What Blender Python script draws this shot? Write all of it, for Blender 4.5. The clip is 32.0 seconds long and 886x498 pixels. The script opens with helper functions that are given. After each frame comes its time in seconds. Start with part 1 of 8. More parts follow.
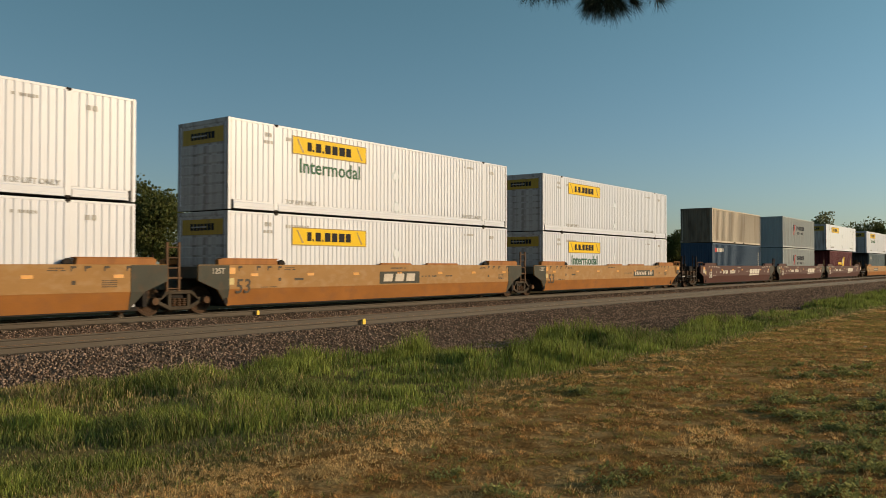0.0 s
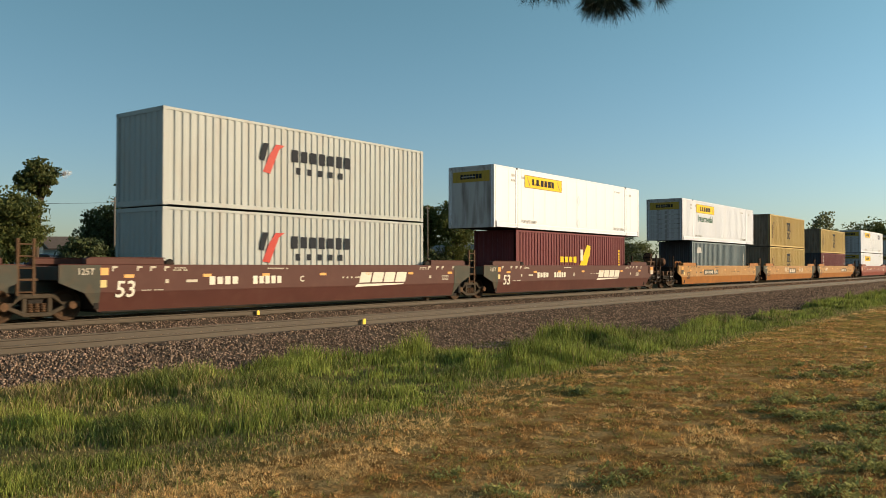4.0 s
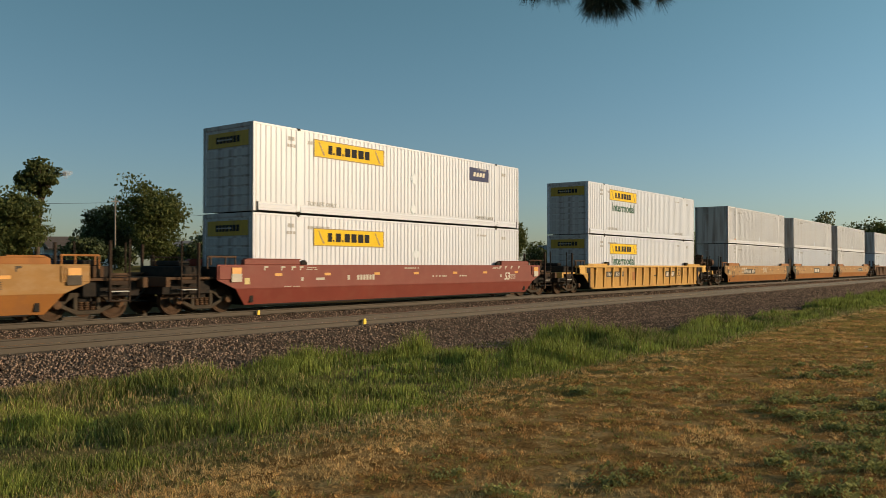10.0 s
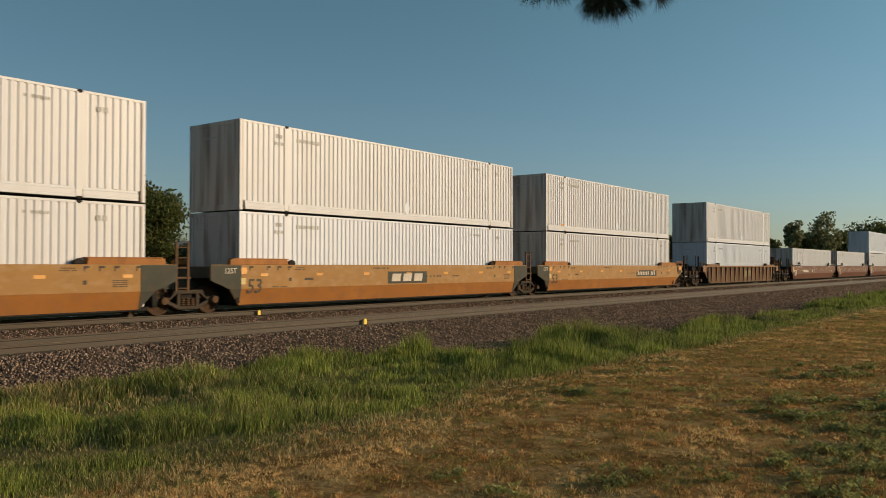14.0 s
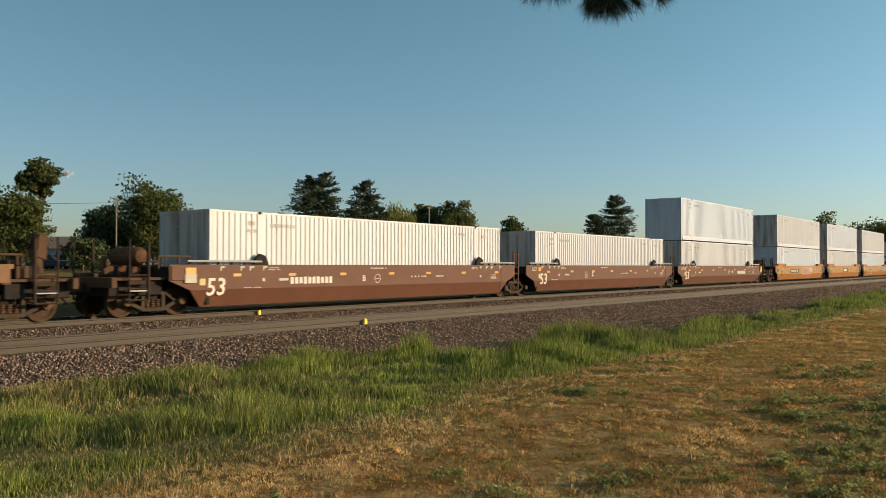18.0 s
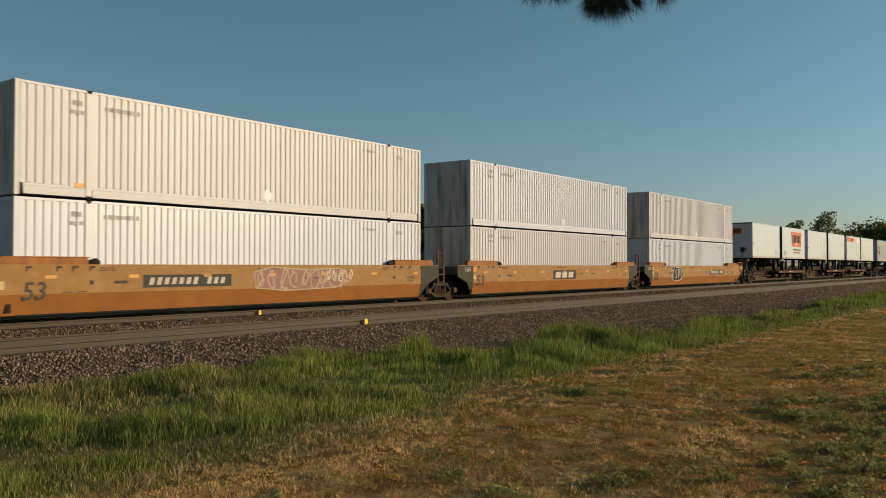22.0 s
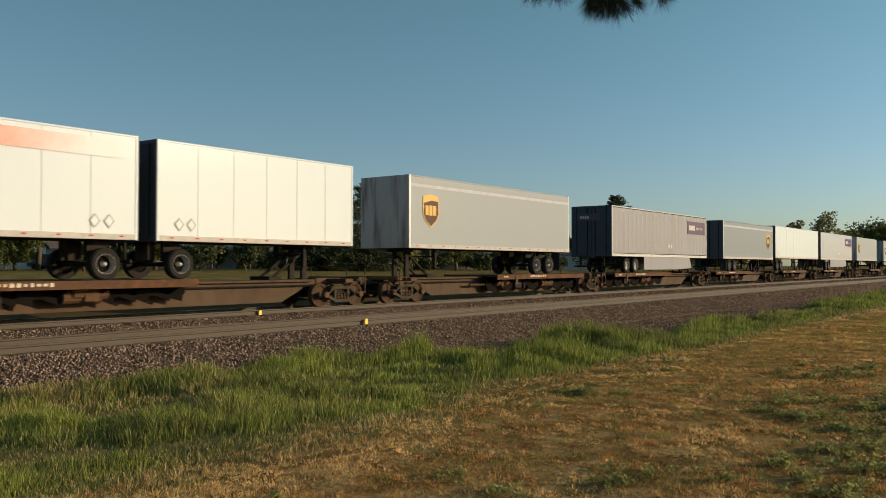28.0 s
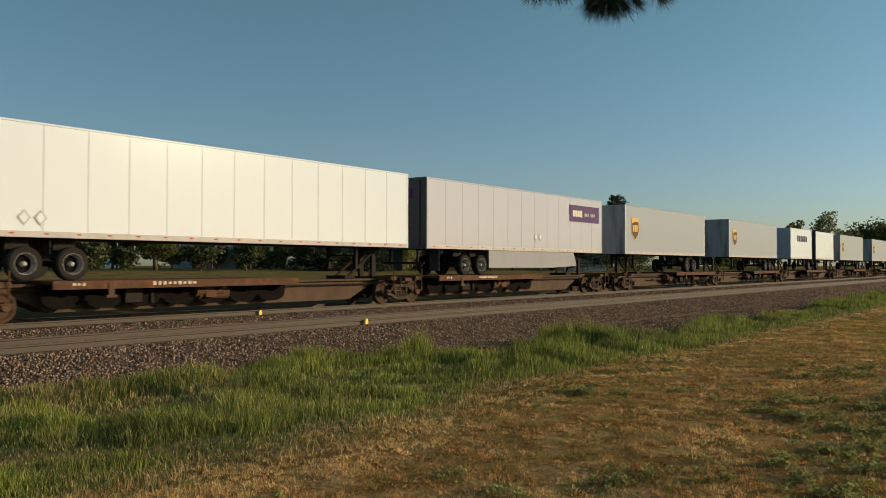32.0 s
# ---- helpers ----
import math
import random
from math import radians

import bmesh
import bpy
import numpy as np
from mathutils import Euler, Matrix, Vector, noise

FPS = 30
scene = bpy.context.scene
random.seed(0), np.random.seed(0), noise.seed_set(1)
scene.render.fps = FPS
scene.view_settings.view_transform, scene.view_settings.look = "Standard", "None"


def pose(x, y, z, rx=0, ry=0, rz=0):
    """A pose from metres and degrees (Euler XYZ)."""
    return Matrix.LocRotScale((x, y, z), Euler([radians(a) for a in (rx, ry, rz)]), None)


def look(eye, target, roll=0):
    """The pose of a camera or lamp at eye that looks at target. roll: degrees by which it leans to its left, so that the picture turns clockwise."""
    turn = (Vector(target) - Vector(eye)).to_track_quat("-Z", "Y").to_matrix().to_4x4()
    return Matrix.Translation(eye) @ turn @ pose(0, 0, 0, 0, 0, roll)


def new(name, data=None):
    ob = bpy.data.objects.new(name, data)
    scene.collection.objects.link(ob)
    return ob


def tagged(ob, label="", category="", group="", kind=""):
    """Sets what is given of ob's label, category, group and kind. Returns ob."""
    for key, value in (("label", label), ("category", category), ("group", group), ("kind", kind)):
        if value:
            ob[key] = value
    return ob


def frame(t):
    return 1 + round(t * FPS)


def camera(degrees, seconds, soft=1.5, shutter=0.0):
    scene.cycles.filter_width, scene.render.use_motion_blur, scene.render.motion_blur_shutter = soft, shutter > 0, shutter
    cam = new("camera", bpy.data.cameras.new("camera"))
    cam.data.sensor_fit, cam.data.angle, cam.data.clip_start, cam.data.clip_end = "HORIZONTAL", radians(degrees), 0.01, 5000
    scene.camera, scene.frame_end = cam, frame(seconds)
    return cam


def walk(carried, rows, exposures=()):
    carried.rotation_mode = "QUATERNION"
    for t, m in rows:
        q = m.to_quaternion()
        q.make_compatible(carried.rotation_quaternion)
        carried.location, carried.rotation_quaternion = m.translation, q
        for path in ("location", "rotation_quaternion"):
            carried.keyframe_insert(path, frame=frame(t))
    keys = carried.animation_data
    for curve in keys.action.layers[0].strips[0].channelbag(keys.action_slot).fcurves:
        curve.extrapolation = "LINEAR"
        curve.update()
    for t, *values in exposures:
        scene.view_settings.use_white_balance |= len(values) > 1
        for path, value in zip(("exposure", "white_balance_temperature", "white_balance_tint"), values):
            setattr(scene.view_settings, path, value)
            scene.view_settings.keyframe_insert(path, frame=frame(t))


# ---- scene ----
# ---------------------------------------------------------------- camera
# x runs along the tracks, y away from the camera, z = 0 at the rail heads.
SECONDS = 32.0
cam = camera(56.6, SECONDS, soft=0.85, shutter=0.12)
EYE = (0.0, 0.0, 1.469)


def aim(yaw, pitch, roll=0.05):
    c = math.cos(radians(pitch))
    way = (math.cos(radians(yaw)) * c, math.sin(radians(yaw)) * c, math.sin(radians(pitch)))
    return look(EYE, [e + w for e, w in zip(EYE, way)], roll)


# the tripod head sags very slowly to the left
walk(cam, [(0.0, aim(36.99, 1.171)), (9.5, aim(37.03, 1.171)), (17.0, aim(37.09, 1.171)), (32.0, aim(37.16, 1.171))],
     exposures=[(0.0, -0.13), (1.0, -0.10), (2.0, 0.10), (3.0, 0.47), (6.0, 0.10), (7.0, 0.06), (8.0, 0.35), (9.0, 0.30), (10.0, -0.05), (11.0, -0.22), (12.0, -0.23), (13.0, -0.21), (14.0, -0.19), (17.0, -0.09), (18.0, 0.31), (19.0, 0.20), (20.0, 0.03), (21.0, -0.14), (22.0, -0.21), (23.0, -0.24), (24.0, -0.11), (25.0, 0.00), (28.0, 0.08), (29.0, 0.37), (30.0, 0.27), (31.0, 0.20), (32.0, -0.05)])

# ---------------------------------------------------------------- light
SUN_EL, SUN_AZ = 13.0, -54.0          # degrees above the horizon; from +x towards +y
world = bpy.data.worlds.new("sky")
scene.world = world
world.use_nodes = True
wn = world.node_tree.nodes
sky = wn.new("ShaderNodeTexSky")
sky.sky_type, sky.sun_disc = "NISHITA", False
sky.sun_elevation, sky.sun_rotation = radians(SUN_EL), radians(90 - SUN_AZ)
sky.air_density, sky.dust_density, sky.ozone_density = 1.0, 0.6, 1.0
tint = wn.new("ShaderNodeMix")
tint.data_type, tint.blend_type = "RGBA", "MULTIPLY"
tint.inputs[0].default_value = 1.0
up = wn.new("ShaderNodeTexCoord")
height = wn.new("ShaderNodeSeparateXYZ")
world.node_tree.links.new(up.outputs["Generated"], height.inputs[0])
ease = wn.new("ShaderNodeMapRange")
ease.interpolation_type = "SMOOTHSTEP"
ease.inputs["From Min"].default_value, ease.inputs["From Max"].default_value = -0.05, 0.40
world.node_tree.links.new(height.outputs["Z"], ease.inputs["Value"])
hue = wn.new("ShaderNodeMix")
hue.data_type = "RGBA"
hue.inputs[6].default_value = (0.675, 0.79, 1.05, 1)
hue.inputs[7].default_value = (0.715, 1.0, 0.94, 1)
world.node_tree.links.new(ease.outputs[0], hue.inputs[0])
world.node_tree.links.new(hue.outputs[2], tint.inputs[7])
world.node_tree.links.new(sky.outputs[0], tint.inputs[6])
# haze: the sky pales gently towards the sun's side
side = wn.new("ShaderNodeVectorMath")
side.operation = "DOT_PRODUCT"
side.inputs[1].default_value = (math.cos(radians(SUN_AZ)), math.sin(radians(SUN_AZ)), 0.0)
world.node_tree.links.new(up.outputs["Generated"], side.inputs[0])
haze = wn.new("ShaderNodeMapRange")
haze.inputs["From Min"].default_value, haze.inputs["From Max"].default_value = -1.0, 1.0
haze.inputs["To Min"].default_value, haze.inputs["To Max"].default_value = 0.72, 1.38
world.node_tree.links.new(side.outputs["Value"], haze.inputs["Value"])
paler = wn.new("ShaderNodeVectorMath")
paler.operation = "SCALE"
world.node_tree.links.new(tint.outputs[2], paler.inputs[0])
world.node_tree.links.new(haze.outputs[0], paler.inputs["Scale"])
world.node_tree.links.new(paler.outputs[0], wn["Background"].inputs[0])
wn["Background"].inputs[1].default_value = 0.103
sun = new("sun", bpy.data.lights.new("sun", "SUN"))
sun.data.energy, sun.data.angle, sun.data.color = 4.1, radians(0.6), (1.0, 0.735, 0.47)
ce = math.cos(radians(SUN_EL))
sun.matrix_world = look((ce * math.cos(radians(SUN_AZ)) * 50, ce * math.sin(radians(SUN_AZ)) * 50, math.sin(radians(SUN_EL)) * 50), (0, 0, 0))

# ---------------------------------------------------------------- materials
MATS = {}


def material(name, base, rough=0.6, metal=0.0, vary=0.15, scale=2.0, grain=40.0, bump=0.0, dirt=None, dirt_amount=0.0,
             streak=1.0, random=0.0, island=False, trans=0.0, spec=0.5):
    """A surface with broad stains, fine grain and relief. streak: stretch of the stains along z."""
    if name in MATS:
        return MATS[name]
    m = bpy.data.materials.new(name)
    m.use_nodes = True
    nt = m.node_tree
    n, l = nt.nodes, nt.links
    bsdf = n["Principled BSDF"]
    co = n.new("ShaderNodeTexCoord")
    mp = n.new("ShaderNodeMapping")
    mp.inputs["Scale"].default_value = (1, 1, 1.0 / streak)
    l.new(co.outputs["Object"], mp.inputs["Vector"])
    broad = n.new("ShaderNodeTexNoise")
    broad.inputs["Scale"].default_value, broad.inputs["Detail"].default_value = scale, 5
    l.new(mp.outputs[0], broad.inputs["Vector"])
    fine = n.new("ShaderNodeTexNoise")
    fine.inputs["Scale"].default_value, fine.inputs["Detail"].default_value = grain, 3
    l.new(co.outputs["Object"], fine.inputs["Vector"])
    mix = n.new("ShaderNodeMath")
    mix.operation = "MULTIPLY_ADD"
    l.new(fine.outputs[0], mix.inputs[0])
    mix.inputs[1].default_value = 0.4
    l.new(broad.outputs[0], mix.inputs[2])
    rng = n.new("ShaderNodeMapRange")
    rng.inputs["From Min"].default_value, rng.inputs["From Max"].default_value = 0.4, 1.0
    rng.inputs["To Min"].default_value, rng.inputs["To Max"].default_value = 1 - vary, 1 + vary
    l.new(mix.outputs[0], rng.inputs["Value"])
    val = rng.outputs[0]
    if random:
        src = n.new("ShaderNodeNewGeometry") if island else n.new("ShaderNodeObjectInfo")
        r2 = n.new("ShaderNodeMapRange")
        r2.inputs["To Min"].default_value, r2.inputs["To Max"].default_value = 1 - random, 1 + random
        l.new(src.outputs["Random Per Island" if island else "Random"], r2.inputs["Value"])
        mul = n.new("ShaderNodeMath")
        mul.operation = "MULTIPLY"
        l.new(val, mul.inputs[0])
        l.new(r2.outputs[0], mul.inputs[1])
        val = mul.outputs[0]
    hsv = n.new("ShaderNodeHueSaturation")
    hsv.inputs["Color"].default_value = (*base, 1)
    l.new(val, hsv.inputs["Value"])
    colour = hsv.outputs[0]
    if dirt:
        ramp = n.new("ShaderNodeMapRange")
        ramp.inputs["From Min"].default_value, ramp.inputs["From Max"].default_value = 0.48, 0.75
        ramp.inputs["To Max"].default_value = dirt_amount
        spots = n.new("ShaderNodeTexNoise")
        spots.inputs["Scale"].default_value, spots.inputs["Detail"].default_value = scale * 2.3, 6
        l.new(mp.outputs[0], spots.inputs["Vector"])
        l.new(spots.outputs[0], ramp.inputs["Value"])
        mx = n.new("ShaderNodeMix")
        mx.data_type = "RGBA"
        l.new(ramp.outputs[0], mx.inputs[0])
        l.new(colour, mx.inputs[6])
        mx.inputs[7].default_value = (*dirt, 1)
        colour = mx.outputs[2]
    l.new(colour, bsdf.inputs["Base Color"])
    bsdf.inputs["Roughness"].default_value, bsdf.inputs["Metallic"].default_value = rough, metal
    bsdf.inputs["Specular IOR Level"].default_value = spec
    if bump:
        b = n.new("ShaderNodeBump")
        b.inputs["Strength"].default_value, b.inputs["Distance"].default_value = 1.0, bump
        l.new(mix.outputs[0], b.inputs["Height"])
        l.new(b.outputs[0], bsdf.inputs["Normal"])
    if trans:
        add = n.new("ShaderNodeMixShader")
        tr = n.new("ShaderNodeBsdfTranslucent")
        l.new(colour, tr.inputs[0])
        add.inputs[0].default_value = trans
        l.new(bsdf.outputs[0], add.inputs[1])
        l.new(tr.outputs[0], add.inputs[2])
        l.new(add.outputs[0], n["Material Output"].inputs["Surface"])
    MATS[name] = m
    return m


RUST = (0.16, 0.075, 0.035)
white_paint = material("white container paint", (0.59, 0.615, 0.685), 0.4, 0, 0.03, 0.8, 30, 0.0, (0.56, 0.53, 0.50), 0.22, 14)
worn_white = material("weathered cream container paint", (0.575, 0.575, 0.60), 0.45, 0, 0.04, 0.8, 30, 0.0, (0.48, 0.42, 0.36), 0.28, 14)
smooth_white = material("smooth white panel", (0.68, 0.71, 0.77), 0.35, 0, 0.03, 0.6, 20, 0.0, (0.52, 0.48, 0.42), 0.16, 9)
bright_white = material("fresh white paint", (0.61, 0.645, 0.715), 0.35, 0, 0.02, 0.8, 30)
# grey and lilac ends: shade painted in below the sides' tone, plus streaks
end_grey = material("grimy grey end toned for shade", (0.40, 0.39, 0.385), 0.65, 0, 0.12, 1.4, 30, 0.0, (0.10, 0.070, 0.050), 0.8, 8, spec=0.12)
end_pale = material("pale lilac toned for shaded ends", (0.50, 0.51, 0.55), 0.6, 0, 0.05, 1.0, 30, 0.0, (0.30, 0.27, 0.25), 0.4, 9, spec=0.15)
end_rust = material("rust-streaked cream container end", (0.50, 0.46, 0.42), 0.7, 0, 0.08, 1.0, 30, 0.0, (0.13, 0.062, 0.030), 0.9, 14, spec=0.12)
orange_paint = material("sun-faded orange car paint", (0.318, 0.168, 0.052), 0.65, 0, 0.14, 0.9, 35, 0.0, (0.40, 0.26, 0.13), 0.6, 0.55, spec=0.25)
# lower skins: less faded, and toned for the shade of their inward lean
orange_low = material("less faded orange paint toned for shade", (0.310, 0.128, 0.034), 0.7, 0, 0.15, 0.9, 35, 0.0, (0.22, 0.105, 0.048), 0.6, 0.7, spec=0.1)
orange_flange = material("dull orange flange", (0.36, 0.15, 0.045), 0.7, 0, 0.15, 1.5, 35, 0.0, RUST, 0.5, 2, spec=0.18)
brown_paint = material("oxide brown car paint", (0.074, 0.024, 0.018), 0.6, 0, 0.10, 0.9, 35, 0.0, (0.092, 0.038, 0.027), 0.5, 0.8, spec=0.2)
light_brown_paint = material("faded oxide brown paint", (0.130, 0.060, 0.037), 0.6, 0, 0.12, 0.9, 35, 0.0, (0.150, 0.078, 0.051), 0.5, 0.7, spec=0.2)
low_brown_paint = material("less faded oxide brown toned for shade", (0.124, 0.054, 0.031), 0.7, 0, 0.10, 0.9, 35, 0.0, (0.11, 0.045, 0.026), 0.5, 0.8, spec=0.1)
red_paint = material("dull red car paint", (0.19, 0.038, 0.024), 0.55, 0, 0.10, 0.9, 35, 0.0, (0.21, 0.062, 0.040), 0.5, 0.8, spec=0.25)
yellow_paint = material("faded yellow car paint", (0.62, 0.365, 0.095), 0.6, 0, 0.12, 0.9, 35, 0.0, (0.38, 0.20, 0.07), 0.6, 2.5, spec=0.18)
# panel behind the ribs, deeper in tone than ribs and top chord
yellow_panel = material("deeper yellow car panel", (0.47, 0.26, 0.065), 0.65, 0, 0.14, 0.9, 35, 0.0, (0.26, 0.13, 0.045), 0.7, 1.5, spec=0.15)
rust_panel = material("dark rusted car panel", (0.13, 0.076, 0.043), 0.8, 0, 0.22, 0.9, 35, 0.0, (0.075, 0.052, 0.036), 0.8, 1.5, spec=0.12)
rust_paint = material("rusted brown car paint", (0.225, 0.125, 0.066), 0.75, 0, 0.18, 0.9, 35, 0.0, (0.20, 0.10, 0.05), 0.7, 2.5, spec=0.18)
tan_paint = material("mustard tan container paint", (0.445, 0.320, 0.112), 0.55, 0, 0.05, 0.8, 30, 0.0, (0.34, 0.20, 0.07), 0.4, 7, spec=0.18)
beige_paint = material("beige container paint", (0.515, 0.445, 0.35), 0.6, 0, 0.08, 0.8, 30, 0.0, (0.34, 0.25, 0.17), 0.55, 6, spec=0.18)
# end paint for tan and beige boxes, darkened to carry the end's shade
shaded_end = material("stained brown end toned for shade", (0.20, 0.155, 0.11), 0.75, 0, 0.2, 1.2, 30, 0.0, (0.07, 0.045, 0.03), 0.8, 5, spec=0.12)
blue_paint = material("blue container paint", (0.036, 0.070, 0.118), 0.5, 0, 0.08, 0.8, 30, 0.0, (0.06, 0.10, 0.16), 0.5, 4, spec=0.18)
maroon_paint = material("maroon container paint", (0.130, 0.024, 0.028), 0.55, 0, 0.12, 0.8, 30, 0.0, (0.155, 0.048, 0.042), 0.4, 4, spec=0.18)
grey_paint = material("pale grey container paint", (0.375, 0.40, 0.39), 0.5, 0, 0.08, 0.8, 30, 0.0, (0.34, 0.30, 0.25), 0.4, 4, spec=0.18)
slate_paint = material("slate blue-grey container paint", (0.135, 0.175, 0.19), 0.5, 0, 0.1, 0.8, 30, 0.0, (0.22, 0.22, 0.21), 0.4, 4, spec=0.18)
trailer_white = material("white trailer panel", (0.64, 0.70, 0.74), 0.13, 0, 0.02, 0.5, 20, 0.0, (0.52, 0.55, 0.55), 0.10, 4, spec=0.3)
trailer_grey = material("silver-grey trailer panel", (0.335, 0.365, 0.385), 0.3, 0.0, 0.03, 0.5, 20, 0.0, (0.34, 0.34, 0.33), 0.2, 6, spec=0.2)
trailer_dull = material("dull grey trailer panel", (0.245, 0.27, 0.295), 0.3, 0.0, 0.03, 0.5, 20, 0.0, (0.24, 0.24, 0.23), 0.2, 6, spec=0.2)
trailer_silver = material("ribbed grey-white trailer panel", (0.275, 0.28, 0.30), 0.5, 0.0, 0.03, 0.5, 20, 0.0, (0.24, 0.225, 0.21), 0.45, 10, spec=0.25)
trailer_lilac = material("pale grey-lilac trailer panel", (0.43, 0.44, 0.50), 0.2, 0, 0.03, 0.5, 20, 0.0, (0.40, 0.39, 0.39), 0.2, 6)
aluminium = material("aluminium rail", (0.50, 0.51, 0.52), 0.45, 0.4, 0.08, 2, 40)
rail_bright = material("polished pale rail", (0.62, 0.62, 0.61), 0.22, 0.15, 0.06, 2, 40)
rail_grime = material("grimy pale bottom rail", (0.44, 0.42, 0.385), 0.6, 0, 0.12, 1.5, 40, 0.0, (0.24, 0.19, 0.14), 0.5, 1)
seam_grey = material("shadowed panel seam", (0.20, 0.20, 0.20), 0.8, 0, 0.1, 2, 30)
slate_frame = material("dark blue-grey door frame", (0.075, 0.085, 0.10), 0.6, 0, 0.12, 1, 30, spec=0.15)
dark_panel = material("dark grey panel, also shaded ends", (0.055, 0.055, 0.06), 0.7, 0, 0.15, 1, 30, spec=0.12)
steel_dark = material("grimy black steel", (0.022, 0.019, 0.017), 0.75, 0, 0.3, 3, 40, 0.002, (0.06, 0.04, 0.026), 0.5, spec=0.12)
truck_steel = material("dusty cast steel", (0.056, 0.045, 0.033), 0.8, 0, 0.3, 3, 40, 0.003, (0.10, 0.07, 0.047), 0.5, spec=0.12)
wheel_steel = material("rusty wheel steel", (0.070, 0.043, 0.027), 0.85, 0.0, 0.25, 3, 40, spec=0.12)
joint_grey = material("grey-green end casting", (0.066, 0.066, 0.053), 0.7, 0, 0.15, 1.5, 35, 0.0, RUST, 0.3, spec=0.12)
rust_steel = material("rusty brown steel", (0.095, 0.056, 0.033), 0.8, 0, 0.25, 2, 40, 0.002, (0.14, 0.07, 0.035), 0.5, spec=0.12)
deck_orange = material("rusty brown deck edge", (0.088, 0.046, 0.026), 0.75, 0, 0.25, 1.5, 40, 0.0, (0.19, 0.078, 0.030), 0.7, spec=0.12)
ladder_dark = material("grimy brown ladder steel", (0.045, 0.030, 0.021), 0.8, 0, 0.25, 3, 40, spec=0.12)
sill_brown = material("dull brown centre sill", (0.090, 0.060, 0.038), 0.75, 0, 0.2, 1, 35, 0.0, (0.05, 0.034, 0.023), 0.6, 2, spec=0.12)
rubber = material("dusty tyre rubber", (0.024, 0.022, 0.020), 0.85, 0, 0.2, 4, 60, spec=0.12)
rim_white = material("dusty white rim", (0.42, 0.40, 0.36), 0.5, 0, 0.2, 4, 40)
reflector = material("yellow reflector tape", (0.62, 0.27, 0.02), 0.4, 0, 0.12, 6, 40)
slab_dark = material("weathered dark plate", (0.060, 0.058, 0.046), 0.7, 0, 0.2, 3, 40, spec=0.2)
slab_pale = material("weathered pale lettering", (0.52, 0.45, 0.37), 0.65, 0, 0.2, 6, 40)
pale_yellow = material("faded yellow stencil", (0.55, 0.43, 0.17), 0.6, 0, 0.15, 6, 40)
pale_mark = material("pale stencil paint", (0.46, 0.41, 0.33), 0.6, 0, 0.15, 6, 40)
grey_mark = material("faded grey stencil", (0.36, 0.35, 0.33), 0.6, 0, 0.2, 6, 40)
# end placards: the same yellow darkened to paint in the end's shade
shaded_yellow = material("yellow placard toned for shade", (0.36, 0.23, 0.01), 0.6, 0, 0.2, 2, 30, 0, (0.15, 0.09, 0.02), 0.6, 4)
faded_black = material("faded black stencil", (0.078, 0.062, 0.047), 0.7, 0, 0.25, 6, 40, spec=0.2)
# near-black that paints in shade under the platforms and inside wheel hubs
shade_black = material("near-black for shaded underparts", (0.009, 0.008, 0.007), 0.9, 0, 0.3, 3, 40, spec=0.05)
ink = material("black placard ink", (0.010, 0.010, 0.012), 0.7, 0, 0.1, 6, 40, spec=0.2)
logo_bronze = material("placard outline", (0.26, 0.17, 0.02), 0.5, 0, 0.1, 4, 30)
dark_mark = material("dark stencil paint", (0.030, 0.028, 0.027), 0.7, 0, 0.2, 6, 40, spec=0.2)
logo_yellow = material("yellow placard", (0.76, 0.49, 0.0), 0.5, 0, 0.05, 3, 30, spec=0.15)
logo_green = material("dark green lettering", (0.015, 0.10, 0.05), 0.5, 0, 0.1, 6, 40, spec=0.18)
logo_navy = material("navy lettering", (0.02, 0.03, 0.10), 0.5, 0, 0.1, 6, 40, spec=0.18)
logo_dark = material("charcoal lettering", (0.014, 0.018, 0.026), 0.7, 0, 0.1, 6, 40, spec=0.15)
logo_red = material("red marking", (0.42, 0.03, 0.02), 0.5, 0, 0.1, 6, 40, spec=0.18)
logo_orange = material("orange placard", (0.60, 0.125, 0.010), 0.45, 0, 0.06, 4, 30)
logo_purple = material("purple placard", (0.075, 0.03, 0.12), 0.5, 0, 0.1, 4, 30, spec=0.18)
logo_plum = material("faded plum placard", (0.12, 0.08, 0.13), 0.5, 0, 0.1, 4, 30, spec=0.18)
logo_brown = material("dark brown shield", (0.075, 0.04, 0.018), 0.5, 0, 0.1, 4, 30, spec=0.18)
logo_gold = material("gold shield rim", (0.62, 0.34, 0.02), 0.45, 0, 0.08, 4, 30)
mark_white = material("white lettering", (0.58, 0.54, 0.46), 0.5, 0, 0.1, 6, 40)


